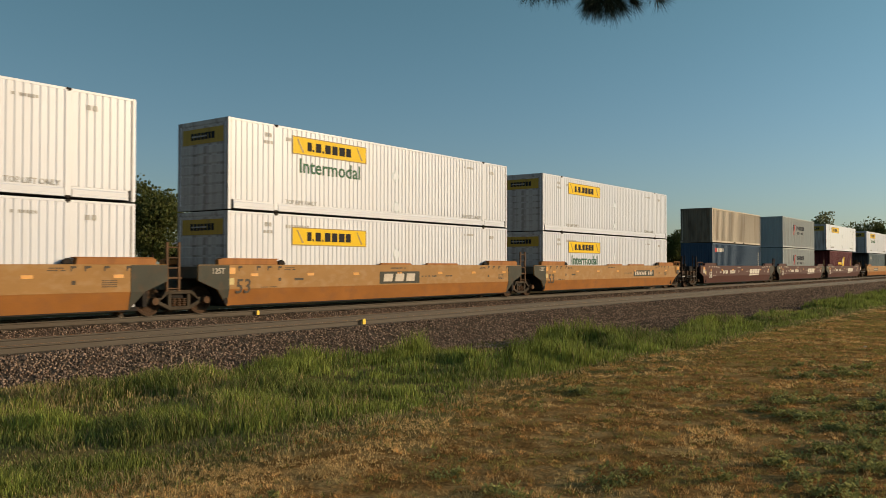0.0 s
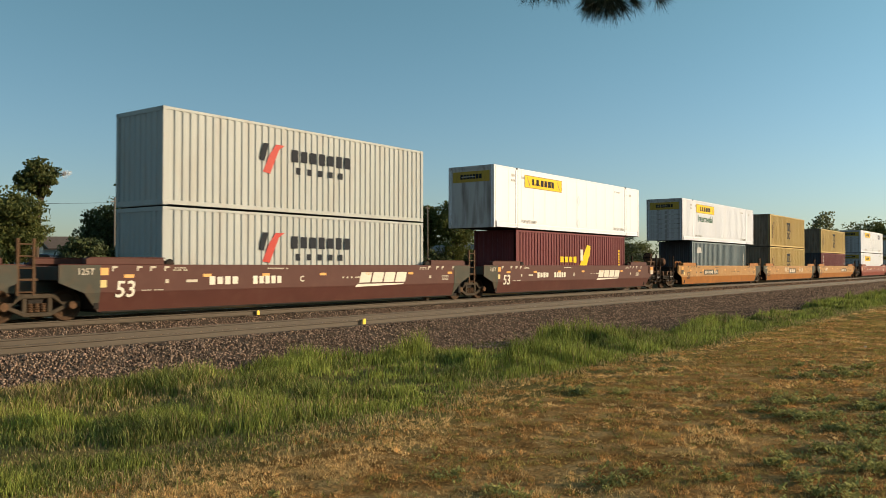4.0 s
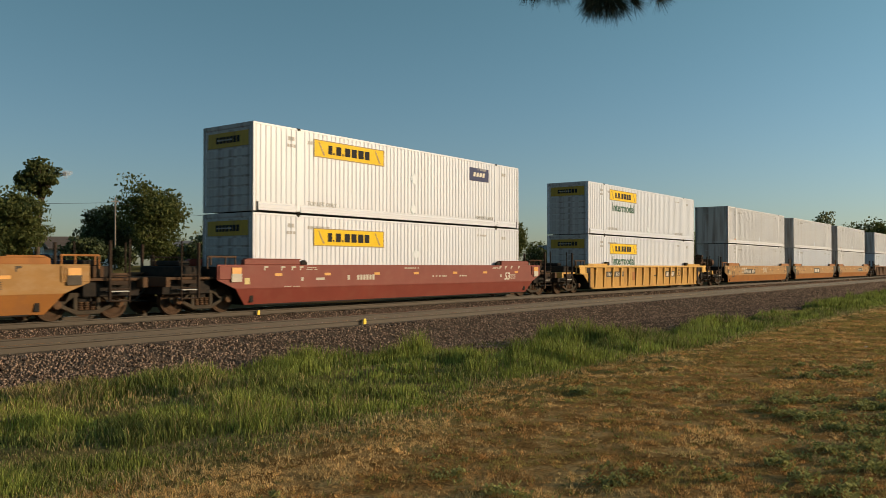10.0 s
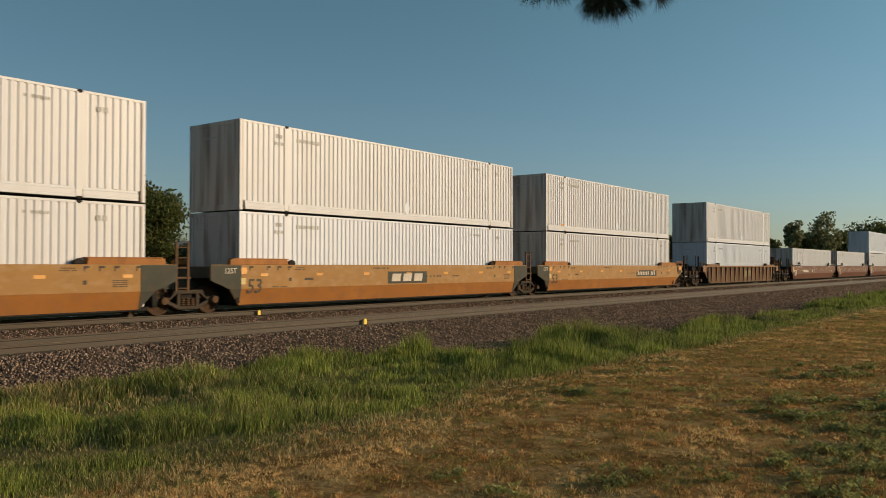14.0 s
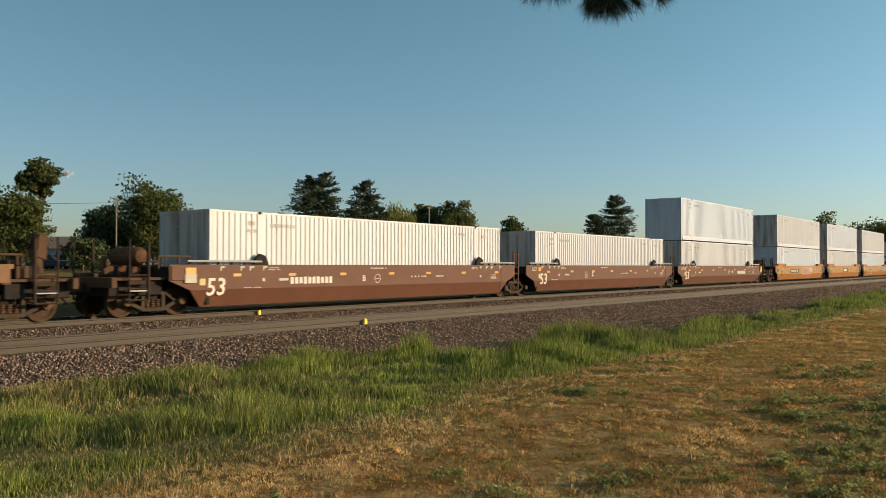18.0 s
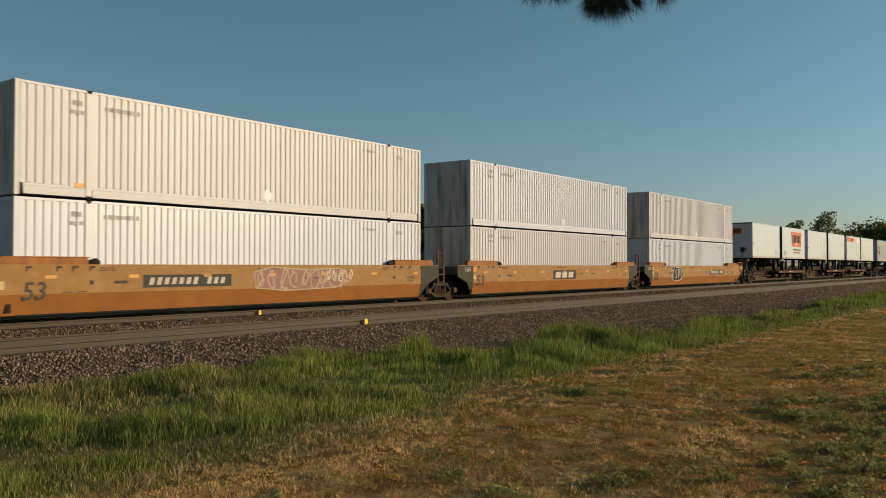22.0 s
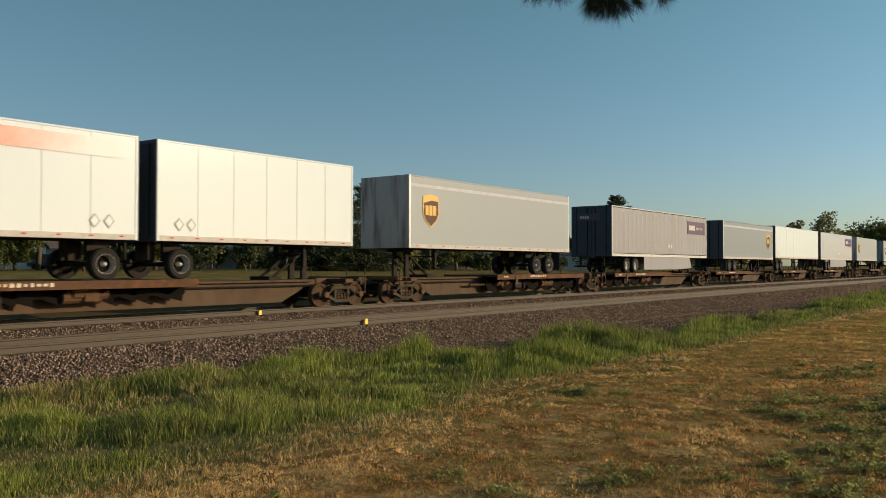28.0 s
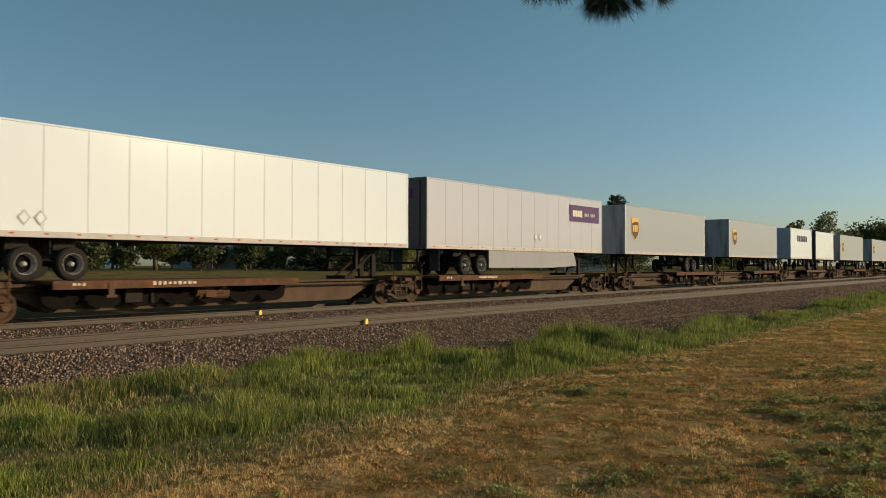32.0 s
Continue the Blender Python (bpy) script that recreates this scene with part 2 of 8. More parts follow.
def fading_stripe():
    """Orange vinyl that bleaches to white along its length."""
    m = bpy.data.materials.new("bleached orange stripe")
    m.use_nodes = True
    n, l = m.node_tree.nodes, m.node_tree.links
    co, sep, rng, noise, mx = n.new("ShaderNodeTexCoord"), n.new("ShaderNodeSeparateXYZ"), n.new("ShaderNodeMapRange"), n.new("ShaderNodeTexNoise"), n.new("ShaderNodeMix")
    mx.data_type = "RGBA"
    mx.inputs[6].default_value, mx.inputs[7].default_value = (0.60, 0.125, 0.010, 1), (0.61, 0.66, 0.685, 1)
    rng.inputs["From Min"].default_value, rng.inputs["From Max"].default_value = -0.2, 3.4
    noise.inputs["Scale"].default_value = 3.0
    add = n.new("ShaderNodeMath")
    l.new(co.outputs["Object"], sep.inputs[0])
    l.new(co.outputs["Object"], noise.inputs["Vector"])
    l.new(sep.outputs["X"], add.inputs[0])
    l.new(noise.outputs[0], add.inputs[1])
    l.new(add.outputs[0], rng.inputs["Value"])
    l.new(rng.outputs[0], mx.inputs[0])
    l.new(mx.outputs[2], n["Principled BSDF"].inputs["Base Color"])
    n["Principled BSDF"].inputs["Roughness"].default_value = 0.5
    return m


stripe_fade = fading_stripe()
spray_green = material("pale green spray paint", (0.21, 0.22, 0.09), 0.7, 0, 0.2, 6, 40)
spray_dim = material("dull brown spray paint", (0.075, 0.055, 0.05), 0.7, 0, 0.2, 6, 40)
dull_spray = material("dull cream spray paint", (0.42, 0.32, 0.20), 0.7, 0, 0.2, 6, 40)
faint_spray = material("pale spray paint", (0.58, 0.50, 0.38), 0.7, 0, 0.2, 6, 40)
spray_pink = material("faded mauve spray paint", (0.27, 0.115, 0.105), 0.6, 0, 0.1, 6, 40)
tag_yellow = material("yellow tag paint", (0.85, 0.58, 0.02), 0.5, 0, 0.05, 6, 40)

# ---------------------------------------------------------------- mesh helpers


class Solid:
    """Collects boxes, prisms and tubes into one mesh."""

    def __init__(self):
        self.v, self.f = [], []

    def add(self, verts, faces):
        k = len(self.v)
        self.v += [tuple(p) for p in verts]
        self.f += [tuple(i + k for i in f) for f in faces]
        return self

    def box(self, x0, x1, y0, y1, z0, z1):
        v = [(x, y, z) for x in (x0, x1) for y in (y0, y1) for z in (z0, z1)]
        return self.add(v, [(0, 1, 3, 2), (4, 6, 7, 5), (0, 4, 5, 1), (2, 3, 7, 6), (0, 2, 6, 4), (1, 5, 7, 3)])

    def prism(self, poly, y0, y1):
        """A polygon in x, z (counter-clockwise seen from -y) drawn out along y."""
        n = len(poly)
        v = [(x, y0, z) for x, z in poly] + [(x, y1, z) for x, z in poly]
        f = [tuple(range(n)), tuple(range(2 * n - 1, n - 1, -1))]
        f += [(i, i + n, (i + 1) % n + n, (i + 1) % n) for i in range(n)]
        return self.add(v, f)

    def prism_x(self, poly, x0, x1):
        """A polygon in y, z drawn out along x."""
        n = len(poly)
        v = [(x0, y, z) for y, z in poly] + [(x1, y, z) for y, z in poly]
        f = [tuple(range(n)), tuple(range(2 * n - 1, n - 1, -1))]
        f += [(i, i + n, (i + 1) % n + n, (i + 1) % n) for i in range(n)]
        return self.add(v, f)

    def tube(self, a, b, r0, r1=None, n=8):
        r1 = r0 if r1 is None else r1
        a, b = Vector(a), Vector(b)
        q = (b - a).to_track_quat("Z", "Y")
        ring = [q @ Vector((math.cos(2 * math.pi * i / n), math.sin(2 * math.pi * i / n), 0)) for i in range(n)]
        v = [a + r0 * p for p in ring] + [b + r1 * p for p in ring]
        f = [(i, (i + 1) % n, (i + 1) % n + n, i + n) for i in range(n)] + [tuple(range(n - 1, -1, -1)), tuple(range(n, 2 * n))]
        return self.add(v, f)

    def lathe(self, profile, centre=(0, 0, 0), n=20, capped=True):
        """Turns (radius, y) pairs about the y axis."""
        v, f = [], []
        for r, y in profile:
            v += [(centre[0] + r * math.cos(2 * math.pi * i / n), centre[1] + y, centre[2] + r * math.sin(2 * math.pi * i / n)) for i in range(n)]
        for j in range(len(profile) - 1):
            f += [(j * n + i, j * n + (i + 1) % n, (j + 1) * n + (i + 1) % n, (j + 1) * n + i) for i in range(n)]
        return self.add(v, f + [tuple(range(n)), tuple(range((len(profile) - 1) * n, len(profile) * n))] if capped else f)

    def ring_x(self, x0, x1, outer, inner):
        """A closed rectangular frame in y, z, from x0 to x1; outer and inner are (y0, y1, z0, z1)."""
        def rim(x, b):
            return [(x, b[0], b[2]), (x, b[1], b[2]), (x, b[1], b[3]), (x, b[0], b[3])]
        f = []
        for i in range(4):
            j = (i + 1) % 4
            f += [(i, j, 4 + j, 4 + i), (8 + i, 8 + j, 12 + j, 12 + i), (i, j, 8 + j, 8 + i), (4 + i, 4 + j, 12 + j, 12 + i)]
        return self.add(rim(x0, outer) + rim(x0, inner) + rim(x1, outer) + rim(x1, inner), f)

    def ring_y(self, y0, y1, outer, inner):
        """The same frame in x, z, from y0 to y1."""
        k = len(self.v)
        self.ring_x(y0, y1, outer, inner)
        self.v[k:] = [(y, x, z) for x, y, z in self.v[k:]]
        return self

    def mesh(self, name, bevel=0.0, smooth=False):
        me = bpy.data.meshes.new(name)
        me.from_pydata(self.v, [], self.f)
        bm = bmesh.new()
        bm.from_mesh(me)
        bmesh.ops.recalc_face_normals(bm, faces=bm.faces)
        if bevel:
            sharp = [e for e in bm.edges if len(e.link_faces) == 2 and e.calc_face_angle(0) > 0.6]
            bmesh.ops.bevel(bm, geom=sharp, offset=bevel, segments=1, affect="EDGES")
        bm.to_mesh(me)
        bm.free()
        if smooth:
            me.shade_smooth()
        return me


SHARED = {}


def shared(key, make):
    if key not in SHARED:
        SHARED[key] = make()
    return SHARED[key]


def part(name, me, mat, parent, label="", at=None):
    """Links a mesh as one object under a thing or a part."""
    ob = new(name, me)
    if not me.materials:
        me.materials.append(None)
    ob.material_slots[0].link = "OBJECT"
    ob.material_slots[0].material = mat
    ob.parent = parent
    if at:
        ob.location = at
    if label:
        ob["label"] = label
    if name in ("serial_mark", "stencil", "number_mark", "badge_note"):
        ob["kind"] = "stuff"
    return ob


def glyph_row(name, w, h, n, mat, parent, at, gap=0.17, slant=0.0, label=""):
    """A row of plain upright blocks, each a part of its own."""
    step = w / n
    bw = step * (1 - gap) / 2
    me = shared(("glyph", w, h, n, gap, slant), lambda: Solid().prism([(-bw, -h / 2), (bw, -h / 2), (bw + slant, h / 2), (-bw + slant, h / 2)], -0.004, 0).mesh("block"))
    for k in range(n):
        part(name, me, mat, parent, label, (at[0] - w / 2 + (k + 0.5) * step, at[1], at[2]))


def thing(name, label, category, group="", at=(0, 0, 0), kind=""):
    ob = new(name)
    ob.location = at
    return tagged(ob, label, category, group, kind)


def solid_thing(name, me, mat, label, category, group="", at=(0, 0, 0), kind=""):
    return tagged(part(name, me, mat, None, "", at), label, category, group, kind)


def letters(text, height, depth=0.004, slant=0.0):
    """The text as a mesh that stands in the x, z plane and faces -y, its middle at the origin."""
    def make():
        cu = bpy.data.curves.new("letters", "FONT")
        cu.body, cu.align_x, cu.align_y, cu.extrude = text, "CENTER", "CENTER", depth
        cu.resolution_u, cu.offset = 2, 0.012
        ob = new("letters", cu)
        me = bpy.data.meshes.new_from_object(ob.evaluated_get(bpy.context.evaluated_depsgraph_get()))
        bpy.data.objects.remove(ob)
        me.transform(Matrix.Rotation(radians(90), 4, "X"))
        zs = [v.co.z for v in me.vertices]
        k = height / max(1e-6, max(zs) - min(zs))
        me.transform(Matrix.Diagonal((k, 1, k, 1)))
        for v in me.vertices:
            v.co.x += slant * v.co.z
        me.name = "lettering"
        return me
    return shared(("text", text, height, slant), make)


def plate(w, h, d=0.004):
    return shared(("plate", w, h, d), lambda: Solid().box(-w / 2, w / 2, -d, 0, -h / 2, h / 2).mesh("plate"))


def bars(w, h, n=6, slant=0.0, gap=0.3):
    """A line of unreadable writing: plain bars."""
    def make():
        s = Solid()
        rnd = random.Random(n * 31 + int(w * 100))
        step = w / n
        for i in range(n):
            if n > 5 and rnd.random() < 0.12:
                continue
            x = -w / 2 + i * step
            hh = h / 2 * rnd.uniform(0.85, 1)
            s.prism([(x, -hh), (x + step * (1 - gap), -hh), (x + step * (1 - gap) + slant, hh), (x + slant, hh)], -0.004, 0)
        return s.mesh("bars")
    return shared(("bars", w, h, n, slant, gap), make)


def poly_plate(points, d=0.004):
    return shared(("poly", tuple(points), d), lambda: Solid().prism(points, -d, 0).mesh("plate"))


def arc_band(cx, cz, rx, rz, thick, a0, a1, n=14):
    """A flat bent band between two angles, as points of a polygon."""
    t = [radians(a0 + (a1 - a0) * i / n) for i in range(n + 1)]
    return [(cx + rx * math.cos(a), cz + rz * math.sin(a)) for a in t] + [(cx + (rx - thick) * math.cos(a), cz + (rz - thick) * math.sin(a)) for a in reversed(t)]

# ---------------------------------------------------------------- ground
NEAR_Y, FAR_Y = 16.10, 22.11          # the middles of the two tracks


def grid_noise(x, y, cell, seed):
    """Smooth value noise between 0 and 1 on arrays."""
    table = np.random.RandomState(seed).rand(128, 128)
    gx, gy = np.asarray(x) / cell + 500, np.asarray(y) / cell + 500
    ix, iy = np.floor(gx).astype(int), np.floor(gy).astype(int)
    fx, fy = gx - ix, gy - iy
    fx, fy = fx * fx * (3 - 2 * fx), fy * fy * (3 - 2 * fy)
    a, b = table[ix % 128, iy % 128], table[(ix + 1) % 128, iy % 128]
    c, d = table[ix % 128, (iy + 1) % 128], table[(ix + 1) % 128, (iy + 1) % 128]
    return (a * (1 - fx) + b * fx) * (1 - fy) + (c * (1 - fx) + d * fx) * fy


def ground_z(x, y):
    base = np.interp(y, [-60, 0, 6, 8.5, 12.4, 13.4, 26.5, 29, 40, 75, 140, 400], [-0.25, -0.27, -0.32, -0.40, -0.56, -0.62, -0.62, -0.5, 0.0, 0.95, 1.25, 1.4])
    rough = (grid_noise(x, y, 2.2, 1) - 0.5) * 0.04 + (grid_noise(x, y, 0.5, 2) - 0.5) * 0.016 + (grid_noise(x, y, 0.23, 6) - 0.5) * 0.016
    return base + rough * np.clip(np.abs(np.asarray(y) - 20) / 6 - 1, 0, 1)


def sheet(name, xs, ys, zf):
    gx, gy = np.meshgrid(xs, ys, indexing="ij")
    z = zf(gx, gy)
    n, m = gx.shape
    k = np.arange(n * m).reshape(n, m)
    quads = np.stack([k[:-1, :-1], k[1:, :-1], k[1:, 1:], k[:-1, 1:]], -1).reshape(-1, 4)
    return fast_mesh(name, np.stack([gx, gy, z], -1).reshape(-1, 3), quads, smooth=True)


def fast_mesh(name, verts, *face_sets, smooth=False):
    """A mesh from arrays of triangles and quads."""
    me = bpy.data.meshes.new(name)
    loops = np.concatenate([f.reshape(-1) for f in face_sets])
    sizes = np.concatenate([np.full(len(f), f.shape[1]) for f in face_sets])
    me.vertices.add(len(verts))
    me.vertices.foreach_set("co", np.asarray(verts, dtype=np.float32).reshape(-1))
    me.loops.add(len(loops))
    me.loops.foreach_set("vertex_index", loops.astype(np.int32))
    me.polygons.add(len(sizes))
    me.polygons.foreach_set("loop_start", np.concatenate([[0], np.cumsum(sizes)[:-1]]).astype(np.int32))
    if smooth:
        me.polygons.foreach_set("use_smooth", np.ones(len(sizes), dtype=bool))
    me.update(calc_edges=True)
    return me


def ground_material():
    m = bpy.data.materials.new("dry lawn and grass soil")
    m.use_nodes = True
    n, l = m.node_tree.nodes, m.node_tree.links
    bsdf = n["Principled BSDF"]
    bsdf.inputs["Roughness"].default_value, bsdf.inputs["Specular IOR Level"].default_value = 0.95, 0.0
    co = n.new("ShaderNodeTexCoord")

    def tex(scale, detail=6):
        t = n.new("ShaderNodeTexNoise")
        t.inputs["Scale"].default_value, t.inputs["Detail"].default_value = scale, detail
        l.new(co.outputs["Object"], t.inputs["Vector"])
        return t.outputs[0]

    def ramp(src, stops):
        r = n.new("ShaderNodeValToRGB")
        r.color_ramp.elements[0].position, r.color_ramp.elements[0].color = stops[0][0], (*stops[0][1], 1)
        r.color_ramp.elements[1].position, r.color_ramp.elements[1].color = stops[-1][0], (*stops[-1][1], 1)
        for p, c in stops[1:-1]:
            r.color_ramp.elements.new(p).color = (*c, 1)
        l.new(src, r.inputs[0])
        return r.outputs[0]

    dry = ramp(tex(2.6, 8), [(0.3, (0.16, 0.088, 0.031)), (0.45, (0.25, 0.140, 0.050)), (0.56, (0.32, 0.198, 0.080)), (0.63, (0.39, 0.255, 0.108)), (0.75, (0.25, 0.170, 0.058))])
    green = ramp(tex(0.6), [(0.3, (0.12, 0.10, 0.035)), (0.55, (0.18, 0.145, 0.055)), (0.75, (0.26, 0.19, 0.085))])
    sep = n.new("ShaderNodeSeparateXYZ")
    l.new(co.outputs["Object"], sep.inputs[0])
    wob = n.new("ShaderNodeMath")
    wob.operation = "MULTIPLY_ADD"
    l.new(tex(0.45), wob.inputs[0])
    wob.inputs[1].default_value = 2.6
    l.new(sep.outputs["Y"], wob.inputs[2])
    edge = n.new("ShaderNodeMapRange")
    edge.inputs["From Min"].default_value, edge.inputs["From Max"].default_value = 6.5, 7.4
    l.new(wob.outputs[0], edge.inputs["Value"])
    mx = n.new("ShaderNodeMix")
    mx.data_type = "RGBA"
    l.new(edge.outputs[0], mx.inputs[0])
    l.new(dry, mx.inputs[6])
    l.new(green, mx.inputs[7])
    grain = n.new("ShaderNodeMapRange")
    grain.inputs["To Min"].default_value, grain.inputs["To Max"].default_value = 0.35, 1.65
    l.new(tex(28, 4), grain.inputs["Value"])
    hsv = n.new("ShaderNodeHueSaturation")
    # darker brown strip behind the far track: the train's shade painted on grass
    far0 = n.new("ShaderNodeMapRange")
    far0.inputs["From Min"].default_value, far0.inputs["From Max"].default_value = 24.0, 26.0
    l.new(wob.outputs[0], far0.inputs["Value"])
    far1 = n.new("ShaderNodeMapRange")
    far1.inputs["From Min"].default_value, far1.inputs["From Max"].default_value = 39.0, 34.0
    l.new(wob.outputs[0], far1.inputs["Value"])
    both = n.new("ShaderNodeMath")
    both.operation = "MULTIPLY"
    l.new(far0.outputs[0], both.inputs[0])
    l.new(far1.outputs[0], both.inputs[1])
    train_shade = n.new("ShaderNodeMix")
    train_shade.data_type = "RGBA"
    l.new(both.outputs[0], train_shade.inputs[0])
    l.new(mx.outputs[2], train_shade.inputs[6])
    train_shade.inputs[7].default_value = (0.11, 0.072, 0.034, 1)
    l.new(train_shade.outputs[2], hsv.inputs["Color"])
    l.new(grain.outputs[0], hsv.inputs["Value"])
    l.new(hsv.outputs[0], bsdf.inputs["Base Color"])
    b = n.new("ShaderNodeBump")
    b.inputs["Distance"].default_value = 0.03
    l.new(tex(18, 5), b.inputs["Height"])
    l.new(b.outputs[0], bsdf.inputs["Normal"])
    return m


xs = np.concatenate([[-3000, -800, -250, -100, -50], np.arange(-30, 0, 1.5), np.arange(0, 15, 0.1), np.arange(15, 30, 0.2), np.arange(30, 80, 1.0), np.arange(80, 260, 6), [300, 420, 800, 1600, 3000]])
ys = np.concatenate([[-3000, -800, -200, -80, -40, -20, -10], np.arange(-6, 0, 0.6), np.arange(0, 9, 0.1), np.arange(9, 14, 0.25), np.arange(14, 32, 0.9), np.arange(32, 150, 4), [170, 220, 300, 500, 900, 1800, 3000]])
tagged(part("ground", sheet("ground", xs, ys, ground_z), ground_material(), None), "dry brown mown lawn running into green verge and far meadow", "ground", kind="structure")

# ---------------------------------------------------------------- ballast, sleepers, rails
# bed is darker than its stones: shade of their gaps painted in
ballast_mat = material("ballast stone bed", (0.098, 0.074, 0.055), 0.9, 0, 0.35, 1.2, 16, 0.03, (0.085, 0.062, 0.048), 0.5, 1, spec=0.0)
stone_mat = material("ballast stone", (0.248, 0.174, 0.127), 0.9, 0, 0.2, 6, 40, 0.004, random=0.68, island=True, spec=0.05)
BED_Y = [12.4, 13.0, 14.55, 14.8, 17.4, 17.9, 20.2, 20.7, 23.4, 23.7, 25.6]
BED_Z = [-0.66, -0.56, -0.20, -0.17, -0.17, -0.26, -0.30, -0.17, -0.17, -0.2, -0.66]


def bed_z(x, y):
    bed = np.interp(y, BED_Y, BED_Z) + (grid_noise(x, y, 0.35, 3) - 0.5) * 0.05
    spill = ground_z(x, y) + np.interp(x, [15, 21], [-0.08, 0.02]) + (grid_noise(x, y, 1.4, 4) - 0.5) * 0.05
    return np.where(np.asarray(y) < 12.4, np.maximum(spill, -0.9), np.maximum(bed, spill))


bx = np.concatenate([np.arange(-120, 0, 4), np.arange(0, 60, 0.4), np.arange(60, 400, 3), [800, 1600]])
by = np.arange(9.0, 25.7, 0.15)
tagged(part("ballast_bed", sheet("ballast_bed", bx, by, bed_z), ballast_mat, None), "grey-pink crushed stone ballast bed under the tracks", "ballast", kind="structure")


def scatter_stones(count, seed):
    rs = np.random.RandomState(seed)
    x = 4 + 106 * rs.rand(count) ** 2.3
    y = 9.4 + 11.5 * rs.rand(count)
    keep = (rs.rand(count) < np.interp(x, [20, 60, 110], [1, 0.6, 0.4])) & (np.abs(y - NEAR_Y + 0.72) > 0.13) & (np.abs(y - NEAR_Y - 0.72) > 0.13) & (y > np.interp(x, [8, 12, 15, 17.5, 19, 22], [12.5, 12.0, 10.9, 8.8, 9.8, 8.3]) + 1.1 * grid_noise(x, y, 1.3, 9)) & ((y > 12.2) | (rs.rand(count) < 0.4)) & ((y < NEAR_Y - 0.8) | (y > NEAR_Y + 0.8))
    x, y = x[keep], y[keep]
    n = len(x)
    size = rs.uniform(0.012, 0.029, n) * np.clip(x / 38, 1, 2)
    shape = np.array([(1, 1, 1), (1, -1, -1), (-1, 1, -1), (-1, -1, 1), (0.2, 0.1, 1.1), (0.1, 1.1, 0.2)], dtype=float)[None] * rs.uniform(0.6, 1.1, (n, 1, 3)) * rs.uniform(0.75, 1.2, (n, 6, 1))
    a, b = rs.rand(n) * 6.283, rs.rand(n) * 6.283
    ca, sa, cb, sb = np.cos(a), np.sin(a), np.cos(b), np.sin(b)
    rot = np.stack([np.stack([ca, -sa, 0 * a], -1), np.stack([sa * cb, ca * cb, -sb], -1), np.stack([sa * sb, ca * sb, cb], -1)], 1)
    v = np.einsum("nij,nkj->nki", rot, shape) * size[:, None, None]
    v += np.stack([x, y, np.maximum(bed_z(x, y), ground_z(x, y)) + size * 0.35], -1)[:, None]
    near = x < 24
    tri = np.array([(0, 4, 5), (0, 5, 1), (0, 3, 4), (0, 1, 3), (4, 3, 5), (5, 3, 2), (5, 2, 1), (1, 2, 3)])
    few = np.array([(0, 1, 2), (0, 2, 3), (0, 3, 1), (1, 3, 2)])
    k = np.arange(n)[:, None, None] * 6
    f = np.concatenate([(k[near] + tri[None]).reshape(-1, 3), (k[~near] + few[None]).reshape(-1, 3)])
    return fast_mesh("ballast_stones", v.reshape(-1, 3), f)


tagged(part("ballast_stones", scatter_stones(165000, 5), stone_mat, None), "loose grey and pinkish crushed ballast stones", "ballast", kind="stuff")

tie_mat = material("weathered sleeper", (0.07, 0.057, 0.046), 0.95, 0, 0.25, 3, 50, 0.006, random=0.2, island=True, spec=0.0)
rail_side = material("brown rail steel", (0.053, 0.039, 0.024), 0.68, 0.0, 0.18, 1.2, 50, 0.001, (0.066, 0.046, 0.029), 0.5)
rail_head = material("worn rail head", (0.36, 0.33, 0.29), 0.16, 0.8, 0.2, 2, 50)


def track(yc):
    ties = Solid()
    for i in range(-30, 330):
        ties.box(i * 0.6 - 0.11, i * 0.6 + 0.11, yc - 1.3, yc + 1.3, -0.36, -0.165)
    tagged(part("sleepers", ties.mesh("sleepers"), tie_mat, None), "weathered dark wooden sleepers half sunk in the ballast", "sleeper", kind="stuff")
    for side in (-1, 1):
        y = yc + side * 0.7525
        prof = [(-0.076, -0.171), (0.076, -0.171), (0.076, -0.158), (0.012, -0.14), (0.009, -0.045), (0.035, -0.032), (0.035, -0.004), (0.024, 0.0), (-0.024, 0.0), (-0.035, -0.004), (-0.035, -0.032), (-0.009, -0.045), (-0.012, -0.14), (-0.076, -0.158)]
        r = solid_thing("rail", Solid().prism_x(prof, -150, 900).mesh("rail"), rail_side, "long brown steel rail of a railway track", "rail", "rails of the two tracks", (0, y, 0))
        r["kind"] = "structure"
        part("rail_head", shared("rail_head", lambda: Solid().box(-150, 900, -0.022, 0.022, 0.0, 0.002).mesh("rail_head")), rail_head, r, "worn running surface")


track(NEAR_Y)
track(FAR_Y)

# small yellow tags clipped to the rail feet
tag_mesh = Solid().prism([(-0.055, 0.0), (0.055, 0.0), (0.055, 0.10), (0.035, 0.15), (-0.035, 0.15), (-0.055, 0.10)], -0.03, 0.0).mesh("rail_tag")
for tx, ty in ((18.05, 21.26), (16.65, 15.25)):
    solid_thing("rail_tag", tag_mesh, tag_yellow, "small bright yellow marker tag on the rail foot", "marker", "rail tags", (tx, ty, -0.155 if ty > 18 else -0.125))

